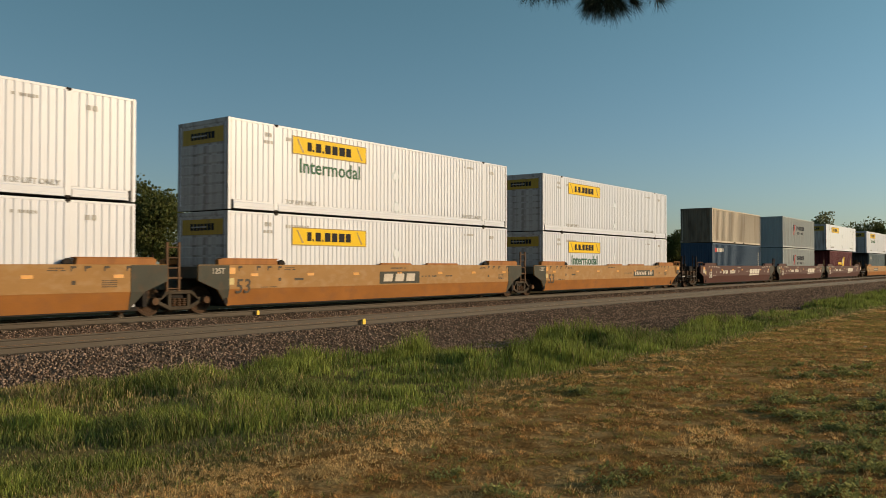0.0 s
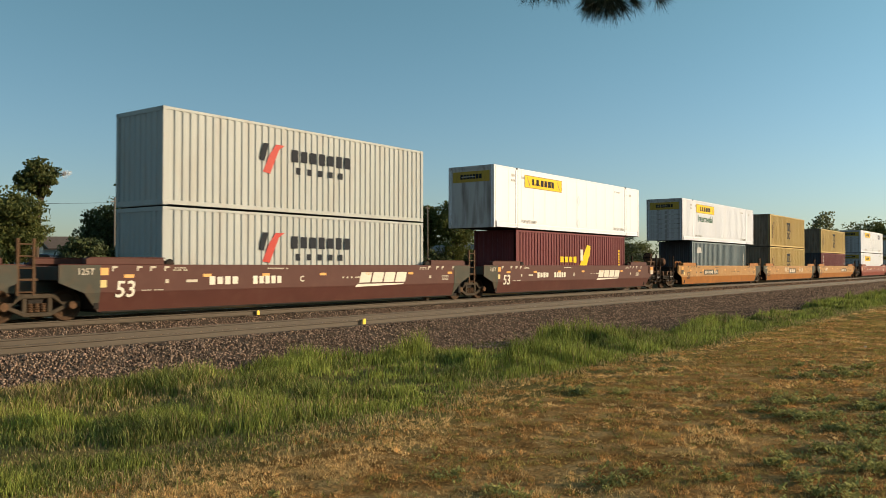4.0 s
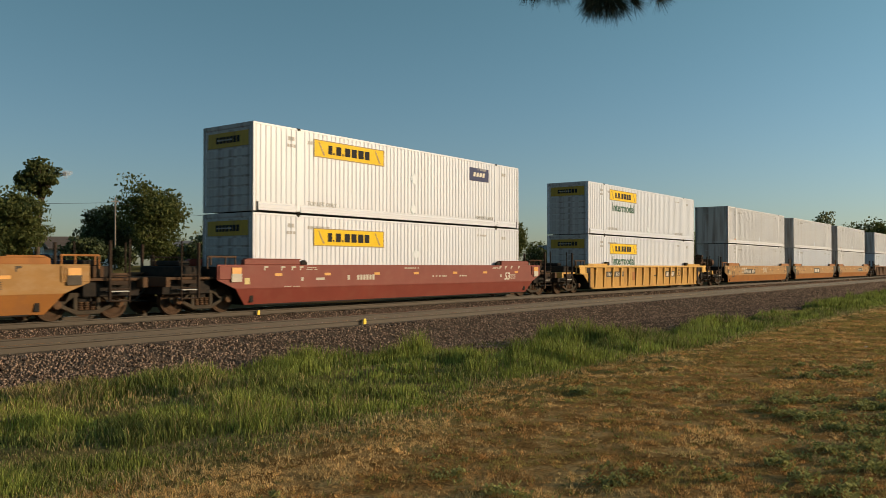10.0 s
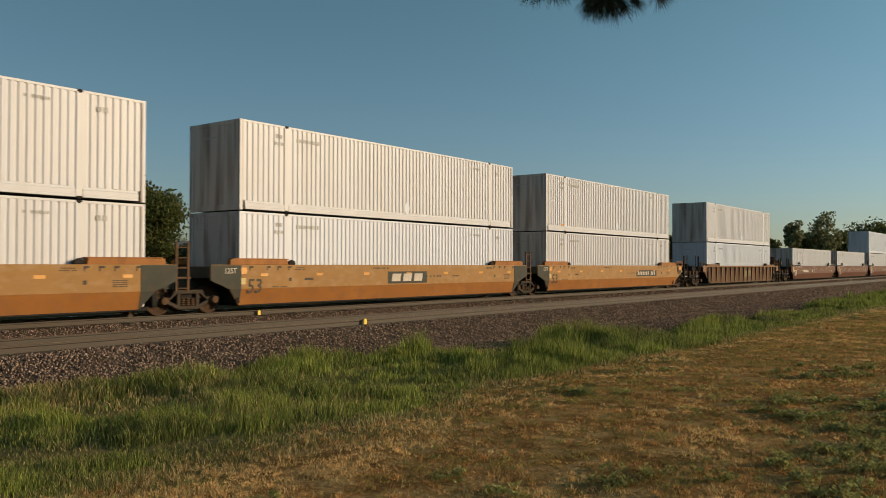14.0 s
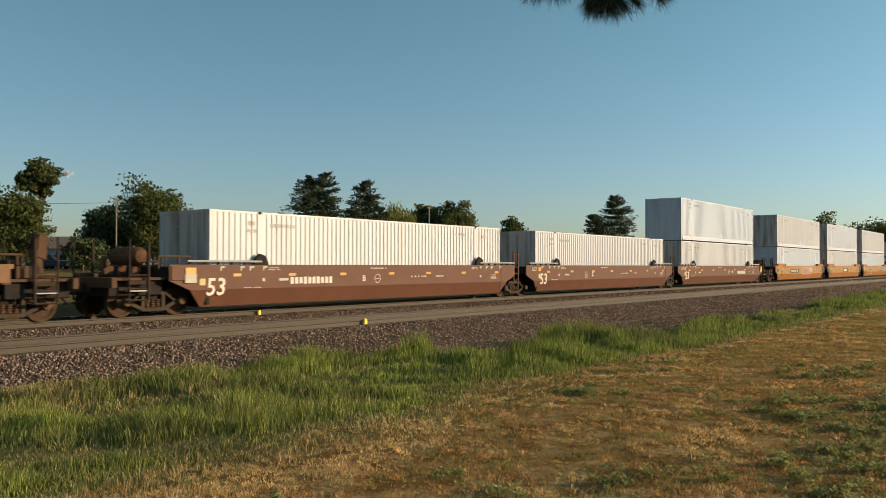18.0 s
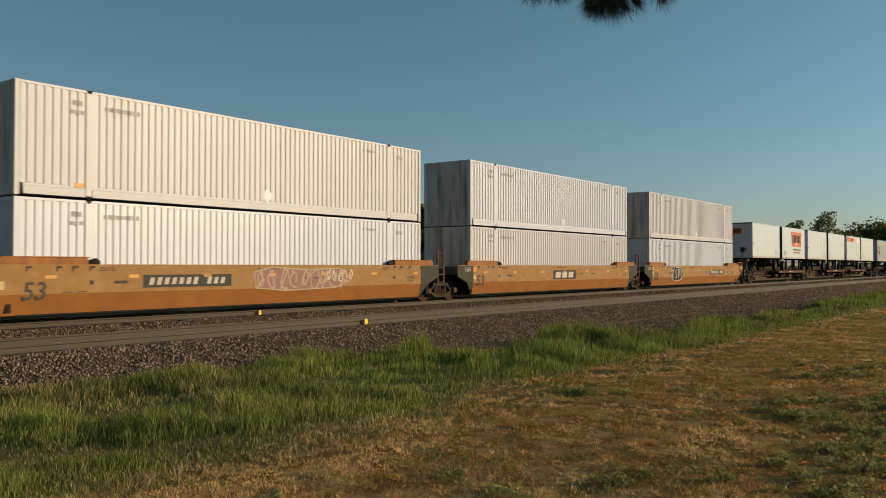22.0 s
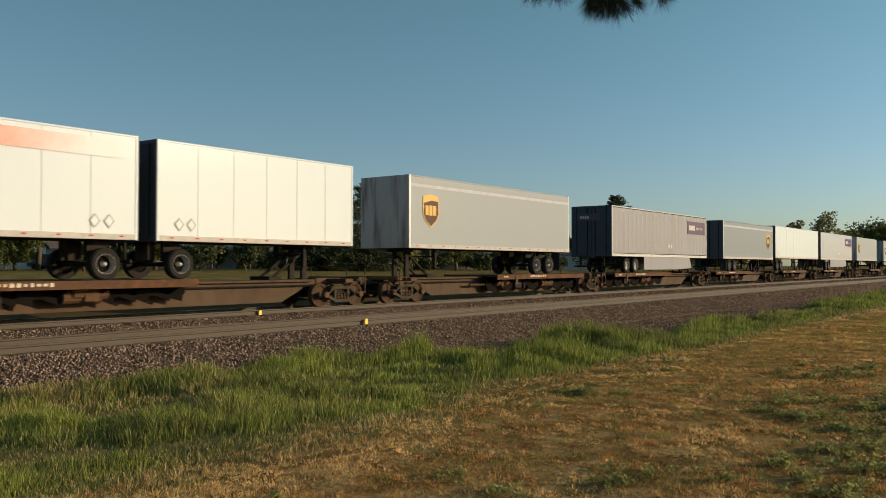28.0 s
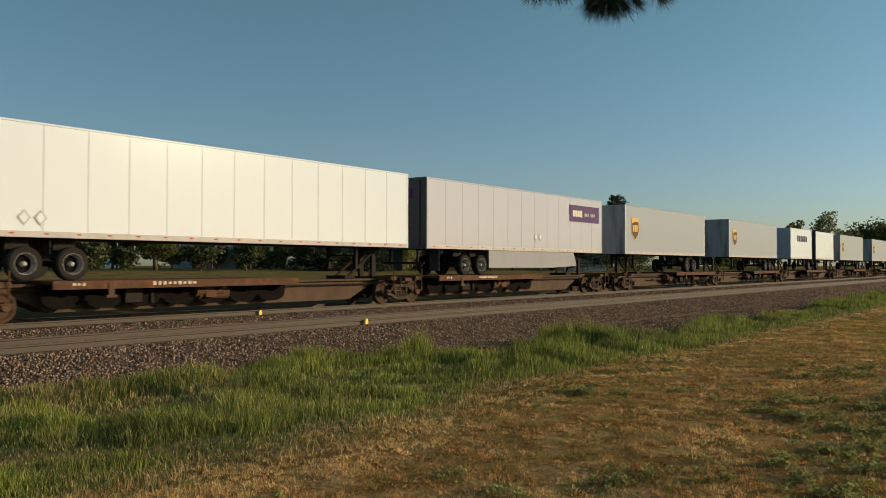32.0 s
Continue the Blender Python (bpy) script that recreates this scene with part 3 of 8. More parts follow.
# ---------------------------------------------------------------- grass
GRASS = {
    "tall": material("green verge grass", (0.240, 0.276, 0.058), 0.7, 0, 0.25, 0.5, 20, 0, random=0.65, island=True, trans=0.35, spec=0.2),
    "olive": material("olive verge grass", (0.182, 0.208, 0.052), 0.75, 0, 0.25, 0.5, 20, 0, random=0.65, island=True, trans=0.3, spec=0.2),
    "stalk": material("dry verge stalks", (0.40, 0.305, 0.14), 0.8, 0, 0.2, 0.5, 20, 0, random=0.4, island=True, trans=0.25, spec=0.2),
    "straw": material("straw-coloured grass", (0.69, 0.475, 0.21), 0.8, 0, 0.5, 1.7, 20, 0, random=0.5, island=True, trans=0.45, spec=0.2),
    "lawn": material("red-brown mown lawn grass", (0.53, 0.295, 0.105), 0.8, 0, 0.45, 1.7, 20, 0, random=0.65, island=True, trans=0.4, spec=0.2),
    "moss": material("dull green mown lawn grass", (0.355, 0.273, 0.086), 0.8, 0, 0.45, 1.7, 20, 0, random=0.5, island=True, trans=0.45, spec=0.2),
    "weed": material("low green weed leaf", (0.33, 0.325, 0.112), 0.8, 0, 0.2, 2, 20, 0, random=0.4, island=True, trans=0.3, spec=0.1),
}


def blades(name, x, y, height, width, lean, mat, label, category, seed, short=False):
    rs = np.random.RandomState(seed)
    n = len(x)
    z = ground_z(x, y) - 0.01
    a = rs.rand(n) * 6.283
    way = np.stack([np.cos(a), np.sin(a)], -1)
    b = rs.rand(n) * 6.283
    off = np.stack([np.cos(b), np.sin(b)], -1) * (height * lean * rs.uniform(0.2, 1.0, n))[:, None]
    root = np.stack([x, y], -1)
    w = width[:, None] * 0.5
    if short:
        v = np.zeros((n, 3, 3))
        v[:, 0, :2], v[:, 1, :2], v[:, 2, :2] = root - way * w, root + way * w, root + off
        v[:, 0, 2] = v[:, 1, 2] = z
        v[:, 2, 2] = z + height * 0.8
        me = fast_mesh(name, v.reshape(-1, 3), np.arange(3 * n).reshape(-1, 3))
        return tagged(part(name, me, mat, None), label, category, kind="stuff")
    v = np.zeros((n, 5, 3))
    v[:, 0, :2], v[:, 1, :2] = root - way * w, root + way * w
    v[:, 2, :2], v[:, 3, :2] = root + off * 0.35 - way * w * 0.8, root + off * 0.35 + way * w * 0.8
    v[:, 4, :2] = root + off
    v[:, 0, 2] = v[:, 1, 2] = z
    v[:, 2, 2] = v[:, 3, 2] = z + height * 0.6
    v[:, 4, 2] = z + height * np.sqrt(np.clip(1 - lean * lean * 0.5, 0.2, 1))
    k = np.arange(n)[:, None] * 5
    me = fast_mesh(name, v.reshape(-1, 3), k + np.array([[0, 1, 3, 2]]), k + np.array([[2, 3, 4]]))
    return tagged(part(name, me, mat, None), label, category, kind="stuff")


def strew(count, y0, y1, x1, seed, power=2.0, x0=1.0):
    rs = np.random.RandomState(seed)
    x = x0 + (x1 - x0) * rs.rand(count) ** power
    y = y0 + (y1 - y0) * rs.rand(count)
    return rs, x, y


# tall green verge grass, in uneven clumps
def verge_edge(x, y):
    """Where the mower stops: the lawn ends and the verge begins."""
    return np.interp(x, [3.3, 4.3, 5.3, 6, 7, 8, 10, 12.3, 14, 15.5, 18.5, 21, 34, 80], [6.0, 6.1, 6.25, 6.2, 6.4, 6.65, 6.85, 6.75, 6.75, 6.6, 6.5, 6.55, 6.6, 6.3]) + np.interp(x, [4, 9, 14], [0.9, 0.5, 0.22]) * (grid_noise(x, y, 0.9, 24) - 0.5)


def verge_top(x, y):
    """Where the verge grass gives way to the stones."""
    return np.interp(x, [3, 7, 8.5, 11.2, 13.2, 15, 17, 19, 20.2, 22, 30, 41, 57, 120], [12.7, 12.9, 12.5, 12.4, 12.4, 11.6, 9.6, 11.0, 10.2, 9.2, 8.4, 9.5, 9.1, 9.2]) + 1.2 * (grid_noise(x, y, 0.9, 25) - 0.45)


rs, gx, gy = strew(560000, 5.4, 13.6, 140, 21, 2.2, 2.4)
clump = grid_noise(gx, gy, 0.55, 22) * 0.5 + grid_noise(gx, gy, 2.0, 23) * 0.5
fade = np.clip((gy - verge_edge(gx, gy)) / np.interp(gx, [5, 10, 16], [0.7, 0.45, 0.22]), 0, 1) * np.clip((verge_top(gx, gy) - gy) / 0.4, 0, 1)
keep = rs.rand(len(gx)) < np.clip(clump * 2.6 - 0.55, 0.22, 1) * np.clip(fade * 2.5 + 0.15 * (fade > 0), 0, 1)
gx, gy, clump, fade = gx[keep], gy[keep], clump[keep], fade[keep]
dist = np.hypot(gx, gy)
lush = np.interp(gx, [4, 7, 10, 14, 24, 60], [0.85, 0.92, 1.12, 1.45, 1.35, 1.3]) * np.interp(gy - verge_edge(gx, gy), [0, 0.8, 3.0, 5.5], [0.4, 0.72, 1.1, 1.15])
tall_h = lush * (0.07 + 0.80 * np.clip(clump - 0.30, 0, 1) ** 1.2) * rs.uniform(0.5, 1.25, len(gx)) * (0.35 + 0.65 * fade)
bleach = grid_noise(gx, gy, 1.3, 26) * 0.6 + grid_noise(gx, gy, 0.4, 36) * 0.4
dry = rs.rand(len(gx)) < np.interp(gx, [4, 8, 12, 16], [0.08, 0.08, 0.05, 0.03]) + np.interp(gx, [8, 14], [0.34, 0.18]) * (bleach + 0.3 * (0.5 - clump) > 0.60) + 0.3 * np.clip(7.5 - gx, 0, 1) * (gy > 9.8)
wid = np.clip(dist * 0.00095, 0.006, 0.06) * rs.uniform(0.6, 1.4, len(gx))
lush_side = grid_noise(gx, gy, 1.6, 37) * 0.6 + grid_noise(gx, gy, 0.5, 38) * 0.4 + np.interp(gx, [5, 9, 13], [-0.06, 0.04, 0.12]) + rs.uniform(-0.06, 0.06, len(gx)) > 0.52
for name, pick, tall, lean, label, k in (("verge_grass", ~dry & lush_side, 1.05, 0.42, "tall dark green grass in uneven clumps on the trackside verge", 31), ("verge_grass", ~dry & ~lush_side, 0.9, 0.55, "thin olive green grass on the trackside verge", 35), ("dry_stalks", dry, 0.9, 0.6, "dry straw-coloured stalks among the verge grass", 32)):
    blades(name, gx[pick], gy[pick], tall_h[pick] * tall, wid[pick], lean, GRASS["stalk" if name == "dry_stalks" else "tall" if tall > 1 else "olive"], label, "grass", k)
# a mixed short band where lawn and verge meet
rs, gx, gy = strew(150000, 4.6, 9.6, 80, 71, 2.1, 2.4)
off = gy - verge_edge(gx, gy)
keep = rs.rand(len(gx)) < np.exp(-((off - np.interp(gx, [6, 12], [0.35, 0.15])) / np.interp(gx, [5, 9, 14], [0.75, 0.55, 0.3])) ** 2)
gx, gy, off = gx[keep], gy[keep], off[keep]
mid_h = rs.uniform(0.03, 0.10, len(gx)) * (0.4 + 1.4 * grid_noise(gx, gy, 0.35, 72))
wid = np.clip(np.hypot(gx, gy) * 0.0010, 0.006, 0.06)
dry = rs.rand(len(gx)) < np.clip(0.55 - 0.45 * off + 0.6 * (grid_noise(gx, gy, 0.8, 73) - 0.5), 0.1, 0.95)
blades("edge_grass", gx[~dry], gy[~dry], mid_h[~dry], wid[~dry], 0.9, GRASS["olive"], "short green grass along the edge of the lawn", "grass", 74)
blades("edge_straw", gx[dry], gy[dry], mid_h[dry], wid[dry], 0.9, GRASS["stalk"], "short dry grass along the edge of the lawn", "grass", 75)
# dry tufts and litter where the ballast runs out
rs, gx, gy = strew(46000, 8.0, 14.4, 90, 27, 2.2, 4.0)
keep = (grid_noise(gx, gy, 0.7, 28) * 0.6 + grid_noise(gx, gy, 2.0, 29) * 0.5 > 0.47) & (rs.rand(len(gx)) < np.clip(1 - np.abs(gy - verge_top(gx, gy) - 0.1) / 0.75, 0, 1))
gx, gy = gx[keep], gy[keep]
blades("dry_tufts", gx, gy, rs.uniform(0.04, 0.20, len(gx)), np.clip(np.hypot(gx, gy) * 0.0008, 0.006, 0.05), 0.9, GRASS["stalk"], "dry tufts of grass at the foot of the ballast", "grass", 33)
# mown lawn, short, matted and half dry
rs, gx, gy = strew(520000, 0.2, 7.6, 75, 41, 2.1, 3.0)
patch = grid_noise(gx, gy, 0.6, 42) * 0.55 + grid_noise(gx, gy, 2.2, 43) * 0.5
keep = rs.rand(len(gx)) < np.clip(0.35 + 0.9 * patch, 0.1, 1) * np.clip((verge_edge(gx, gy) + 0.6 - gy) / 0.6, 0, 1)
gx, gy, patch = gx[keep], gy[keep], patch[keep]
dist = np.hypot(gx, gy)
tuft = grid_noise(gx, gy, 0.11, 47) * 0.55 + grid_noise(gx, gy, 0.32, 48) * 0.45
low_h = rs.uniform(0.016, 0.036, len(gx)) * (0.5 + 3.4 * np.clip(tuft - 0.42, 0, 1))
wid = np.clip(dist * 0.0011, 0.006, 0.05) * rs.uniform(0.6, 1.4, len(gx))
strip = 0.20 * np.exp(-((gy - verge_edge(gx, gy) + 0.55) / 0.6) ** 2) + np.interp(gx, [5, 9, 14, 30], [0.09, 0.06, -0.04, -0.11])
hue_at = grid_noise(gx, gy, 0.16, 44) * 0.35 + grid_noise(gx, gy, 0.42, 45) * 0.45 + grid_noise(gx, gy, 1.3, 46) * 0.20 + rs.uniform(-0.08, 0.08, len(gx)) + strip
straw = hue_at > 0.60
moss = ~straw & (hue_at + rs.uniform(-0.06, 0.06, len(gx)) < 0.40)
plain = ~straw & ~moss
blades("lawn_grass", gx[plain], gy[plain], low_h[plain], wid[plain], 1.0, GRASS["lawn"], "short dull red-brown mown lawn grass", "grass", 51, True)
blades("green_lawn_grass", gx[moss], gy[moss], low_h[moss], wid[moss], 1.0, GRASS["moss"], "short dull green mown lawn grass", "grass", 54, True)
blades("dry_lawn_grass", gx[straw], gy[straw], low_h[straw] * 1.1, wid[straw], 1.0, GRASS["straw"], "short straw-brown dried lawn grass", "grass", 52, True)
# separate small tussocks of mown grass, lit on one side, with bare gaps between
rs, tx, ty = strew(38000, 0.3, 7.2, 30, 81, 1.9, 3.2)
gap = grid_noise(tx, ty, 0.16, 82) * 0.5 + grid_noise(tx, ty, 0.7, 83) * 0.5
keep = (gap + rs.uniform(-0.1, 0.1, len(tx)) > 0.42) & (ty < verge_edge(tx, ty) + 0.1)
tx, ty = tx[keep], ty[keep]
tone_at = grid_noise(tx, ty, 0.16, 44) * 0.35 + grid_noise(tx, ty, 0.42, 45) * 0.45 + grid_noise(tx, ty, 1.3, 46) * 0.20 + rs.uniform(-0.10, 0.10, len(tx)) + 0.10 * np.exp(-((ty - verge_edge(tx, ty) + 0.45) / 0.5) ** 2) + np.interp(tx, [4, 8, 12, 18], [0.08, 0.05, -0.05, -0.12])
big = rs.uniform(0.6, 1.55, len(tx)) * np.where(rs.rand(len(tx)) < 0.12, 1.5, 1.0)
for name, mat_key, pick, label, k in (("straw_tussocks", "straw", tone_at > 0.59, "small bleached tussocks of mown grass", 85), ("brown_tussocks", "lawn", (tone_at <= 0.59) & (tone_at > 0.43), "small brown tussocks of mown grass", 86), ("green_tussocks", "moss", tone_at <= 0.43, "small dull green tussocks of mown grass", 87)):
    i = np.repeat(np.flatnonzero(pick), 11)
    gx, gy = tx[i] + rs.normal(size=len(i)) * 0.013, ty[i] + rs.normal(size=len(i)) * 0.013
    blades(name, gx, gy, rs.uniform(0.020, 0.048, len(i)) * big[i], np.clip(np.hypot(gx, gy) * 0.0010, 0.005, 0.03) * rs.uniform(0.6, 1.4, len(i)), 0.85, GRASS[mat_key], label, "grass", k, True)
rs, gx, gy = strew(45000, -4.0, 7.0, 3.4, 49, 0.8, -5.0)
low_h = rs.uniform(0.02, 0.06, len(gx)) * (0.4 + 1.2 * grid_noise(gx, gy, 0.3, 47))
blades("lawn_grass", gx, gy, low_h, np.full(len(gx), 0.008), 1.0, GRASS["lawn"], "short dull brown mown grass under the pine", "grass", 53, True)


# low broad-leaved weeds in the lawn, thickest in one corner
def weed_plants(count, seed):
    """Low rosettes of broad leaves, each leaf a bent four-sided blade lying out from the crown."""
    rs, cx, cy = strew(count, 0.3, 6.0, 30, seed, 1.5, 3.5)
    corner = 0.26 * np.exp(-((cx - 9.6) / 3.4) ** 2 - ((cy - 1.25) / 1.1) ** 2)
    dense = grid_noise(cx, cy, 0.22, 62) * 0.36 + grid_noise(cx, cy, 0.6, 65) * 0.34 + grid_noise(cx, cy, 2.6, 63) * 0.2 + corner - 0.035 * np.clip(cy - 3.0, 0, 3) - 0.035 * np.clip(7.0 - cx, 0, 4) - 0.012 * np.clip(cx - 12.5, 0, 10)
    ok = dense + rs.uniform(-0.12, 0.12, count) > 0.65
    cx, cy, dense = cx[ok], cy[ok], dense[ok]
    reach = rs.uniform(0.03, 0.08, len(cx)) * np.where(rs.rand(len(cx)) < 0.15, 1.6, 1.0)
    k = np.repeat(np.arange(len(cx)), 22)
    n = len(k)
    a = rs.rand(n) * 6.283
    out = np.stack([np.cos(a), np.sin(a)], -1)
    side = np.stack([-np.sin(a), np.cos(a)], -1)
    ln = rs.uniform(0.022, 0.046, n) * np.clip(cx[k] / 9, 1, 1.7)
    wd = ln * rs.uniform(0.25, 0.4, n)
    far_out = np.sqrt(rs.rand(n))
    b = rs.rand(n) * 6.283
    root = np.stack([cx[k] + np.cos(b) * far_out * reach[k], cy[k] + np.sin(b) * far_out * reach[k]], -1)
    z = ground_z(root[:, 0], root[:, 1]) + rs.uniform(0.004, 0.075, n) * (1.1 - 0.8 * far_out) * (0.6 + reach[k] * 7)
    v = np.zeros((n, 4, 3))
    v[:, 0, :2] = root
    v[:, 1, :2] = root + out * (ln * 0.55)[:, None] - side * wd[:, None]
    v[:, 2, :2] = root + out * ln[:, None]
    v[:, 3, :2] = root + out * (ln * 0.55)[:, None] + side * wd[:, None]
    lift = rs.uniform(0.3, 1.3, n) * ln
    v[:, 0, 2] = z
    v[:, 1, 2] = v[:, 3, 2] = z + lift * 0.7
    v[:, 2, 2] = z + lift * rs.uniform(0.3, 1.1, n)
    return fast_mesh("lawn_weeds", v.reshape(-1, 3), np.arange(4 * n).reshape(-1, 4))


tagged(part("lawn_weeds", weed_plants(15000, 61), GRASS["weed"], None), "patches of low grey-green broad-leaved weeds in the lawn", "weeds", kind="stuff")
rs, gx, gy = strew(1100, 0.4, 6.2, 40, 66, 1.7, 3.5)
spread = np.repeat(np.arange(len(gx)), 16)
gx, gy = gx[spread] + rs.normal(size=len(spread)) * 0.05, gy[spread] + rs.normal(size=len(spread)) * 0.05
blades("lawn_tufts", gx, gy, rs.uniform(0.03, 0.07, len(gx)), np.clip(np.hypot(gx, gy) * 0.0012, 0.007, 0.05) * rs.uniform(0.7, 1.3, len(gx)), 0.9, GRASS["olive"], "small scattered green tufts in the dry lawn", "grass", 67, True)
# a scrap of pale paper on the lawn
scrap = Solid().prism([(-0.04, 0.0), (0.035, 0.0), (0.04, 0.02), (0.01, 0.04), (-0.02, 0.025), (-0.05, 0.03)], -0.03, 0.03).mesh("litter_scrap", 0.012)
solid_thing("litter_scrap", scrap, pale_mark, "small crumpled scrap of pale paper on the lawn", "litter", "", (19.76, 3.44, float(ground_z(np.array(19.76), np.array(3.44))) + 0.01))

# ---------------------------------------------------------------- trees
bark = material("grey-brown bark", (0.10, 0.075, 0.055), 0.9, 0, 0.3, 4, 30, 0.02)
LEAF = {
    "broad": material("broadleaf foliage", (0.108, 0.122, 0.036), 0.6, 0, 0.25, 0.6, 10, 0, random=0.14, island=True, trans=0.42, spec=0.2),
    "tall": material("poplar foliage", (0.095, 0.110, 0.037), 0.6, 0, 0.25, 0.6, 10, 0, random=0.22, island=True, trans=0.42, spec=0.2),
    "willow": material("willow foliage", (0.20, 0.21, 0.060), 0.6, 0, 0.25, 0.6, 10, 0, random=0.22, island=True, trans=0.45, spec=0.2),
    "thin": material("sparse pale foliage", (0.20, 0.21, 0.10), 0.6, 0, 0.25, 0.6, 10, 0, random=0.5, island=True, trans=0.3, spec=0.25),
    "conifer": material("dark conifer needles", (0.055, 0.070, 0.036), 0.65, 0, 0.25, 0.6, 10, 0, random=0.5, island=True, trans=0.15, spec=0.25),
    "pine": material("dusky pine needles", (0.062, 0.078, 0.039), 0.65, 0, 0.25, 0.6, 10, 0, random=0.5, island=True, trans=0.15, spec=0.25),
    "dark": material("dark dense foliage", (0.062, 0.078, 0.03), 0.6, 0, 0.25, 0.6, 10, 0, random=0.5, island=True, trans=0.2, spec=0.25),
}
TREE_LABEL = {
    "broad": "leafy green broadleaf tree behind the railway", "tall": "tall thin-stemmed tree with a small rounded crown",
    "willow": "yellow-green willow with hanging strands", "thin": "sparse pale-green tree with gaps in its crown",
    "conifer": "dark pointed conifer with layered branches", "dark": "dark dense evergreen beside the far houses", "pine": "dark broad-topped pine with layered boughs",
}


def leaf_mesh(name, centres, size, rs, droop=0.0, way=None):
    """Small leaves; with a way, narrow sprays that follow their limb."""
    n = len(centres)
    u = rs.normal(size=(n, 3))
    u[:, 2] -= droop * 2
    if way is not None:
        u = way / np.linalg.norm(way, axis=1)[:, None] + u * 0.38
    u /= np.linalg.norm(u, axis=1)[:, None]
    w = np.cross(u, rs.normal(size=(n, 3)))
    w /= np.linalg.norm(w, axis=1)[:, None]
    s = size * rs.uniform(0.6, 1.4, n)[:, None]
    broad = 0.55 if way is None else 0.26
    v = np.stack([centres - u * s, centres + w * s * broad, centres + u * s, centres - w * s * broad], 1)
    return fast_mesh(name, v.reshape(-1, 3), np.arange(4 * n).reshape(-1, 4))


def tree(kind, x, y, height, width, seed):
    rs = np.random.RandomState(seed)
    z0 = float(ground_z(np.array(x), np.array(y))) - 0.05
    t = thing("tree", TREE_LABEL[kind], "tree", "trees behind the tracks", (x, y, z0))
    h = height
    r0 = 0.016 * h + 0.05
    limbs, centres, along_limb = [], [], []
    trunk = Solid()
    if kind in ("conifer", "pine"):
        low, flare = (0.12, 0.62) if kind == "pine" else (0.06, 0.62)
        trunk.tube((0, 0, 0), (0, 0, h * 0.97), r0, 0.02, 7)
        levels = int(h * 2.3)
        for i in range(levels):
            f = (i + rs.rand()) / levels
            z = h * (low + (0.97 - low) * f)
            for k in range(9):
                a = rs.rand() * 6.283
                reach = width * 0.5 * (1 - f) ** flare * rs.uniform(0.30, 1.22) * (1 + 0.22 * math.sin(a + 7 * f + seed)) + 0.10
                drop = reach * np.interp(f, [0, 0.6, 1], [0.30, 0.12, -0.5]) * rs.uniform(0.5, 1.4)
                e = np.array((reach * math.cos(a), reach * math.sin(a), z - drop))
                if k < 2:
                    limbs.append(((0, 0, z), tuple(e), 0.03, 0.01, 4))
                q = np.sqrt(rs.rand(int(18 + 21 * reach)))
                p = np.outer(q, e - np.array((0, 0, z))) + np.array((0, 0, z))
                p[:, 2] += q * q * reach * 0.10
                fan = (0.10 + 0.34 * q * (1.25 - q) * reach)[:, None]
                centres.append(p + rs.normal(size=p.shape).clip(-1.3, 1.3) * fan * np.array((1, 1, 0.6)))
                along_limb.append(np.repeat([e - np.array((0, 0, z - 0.1 * reach))], len(p), 0))
        size, droop = 0.225, 0.0
    else:
        bare = {"tall": 0.65, "broad": 0.10, "willow": 0.14, "thin": 0.2, "dark": 0.08}[kind]
        tops = []
        bend = rs.normal(size=2) * 0.03 * h
        fork = (bend[0] * 0.5, bend[1] * 0.5, h * max(bare, 0.2))
        trunk.tube((0, 0, 0), fork, r0 * 1.2, r0 * 0.85, 8)
        trunk.tube(fork, (bend[0], bend[1], h * 0.82), r0 * 0.85, r0 * 0.2, 7)
        for i in range(11):
            a = i * 2.4 + rs.rand()
            f = rs.uniform(0.15, 1.0)
            st = (bend[0] * f, bend[1] * f, h * (max(bare, 0.2) + (0.6 - bare) * f * 0.75))
            rr = width * 0.42 * rs.uniform(0.6, 1.05)
            en = (rr * math.cos(a), rr * math.sin(a), st[2] + h * rs.uniform(0.08, 0.3))
            limbs.append((st, en, r0 * 0.35, r0 * 0.1, 5))
            tops.append(en)
            mid = [(p + q) / 2 for p, q in zip(st, en)]
            e2 = (mid[0] + rs.normal() * width * 0.14, mid[1] + rs.normal() * width * 0.14, mid[2] + h * rs.uniform(0.08, 0.2))
            limbs.append((mid, e2, r0 * 0.18, r0 * 0.06, 4))
            tops.append(e2)
        clusters = {"tall": 44, "broad": 96, "willow": 130, "thin": 30, "dark": 100}[kind] if h > 6.2 else 34
        zc, zr = h * (bare + 1) / 2, h * (1 - bare) / 2
        for i in range(clusters):
            d = rs.normal(size=3)
            d /= np.linalg.norm(d)
            r = rs.uniform(0.12, 1.0) ** 0.5 * rs.uniform(0.75, 1.03)
            c = np.array((d[0] * width * 0.5 * r, d[1] * width * 0.5 * r, zc + d[2] * zr * r))
            m = {"thin": 50}.get(kind, 110 if x < 150 else 70) if h > 6.2 else 46
            spread = width * rs.uniform(0.05, 0.105)
            p = c + rs.normal(size=(m, 3)).clip(-1.4, 1.4) * 1.15 * spread * np.array((1, 1, 0.75))
            if kind == "willow":
                p[:, 2] -= np.abs(rs.normal(size=m)) * h * 0.07
            centres.append(p)
        for en in tops:
            centres.append(np.array(en) + rs.normal(size=(34, 3)).clip(-1.4, 1.4) * width * 0.07)
        size, droop = 0.19, (0.9 if kind == "willow" else 0.0)
        if math.hypot(x, y) > 170:
            size *= 1.9
    pts = np.concatenate(centres)
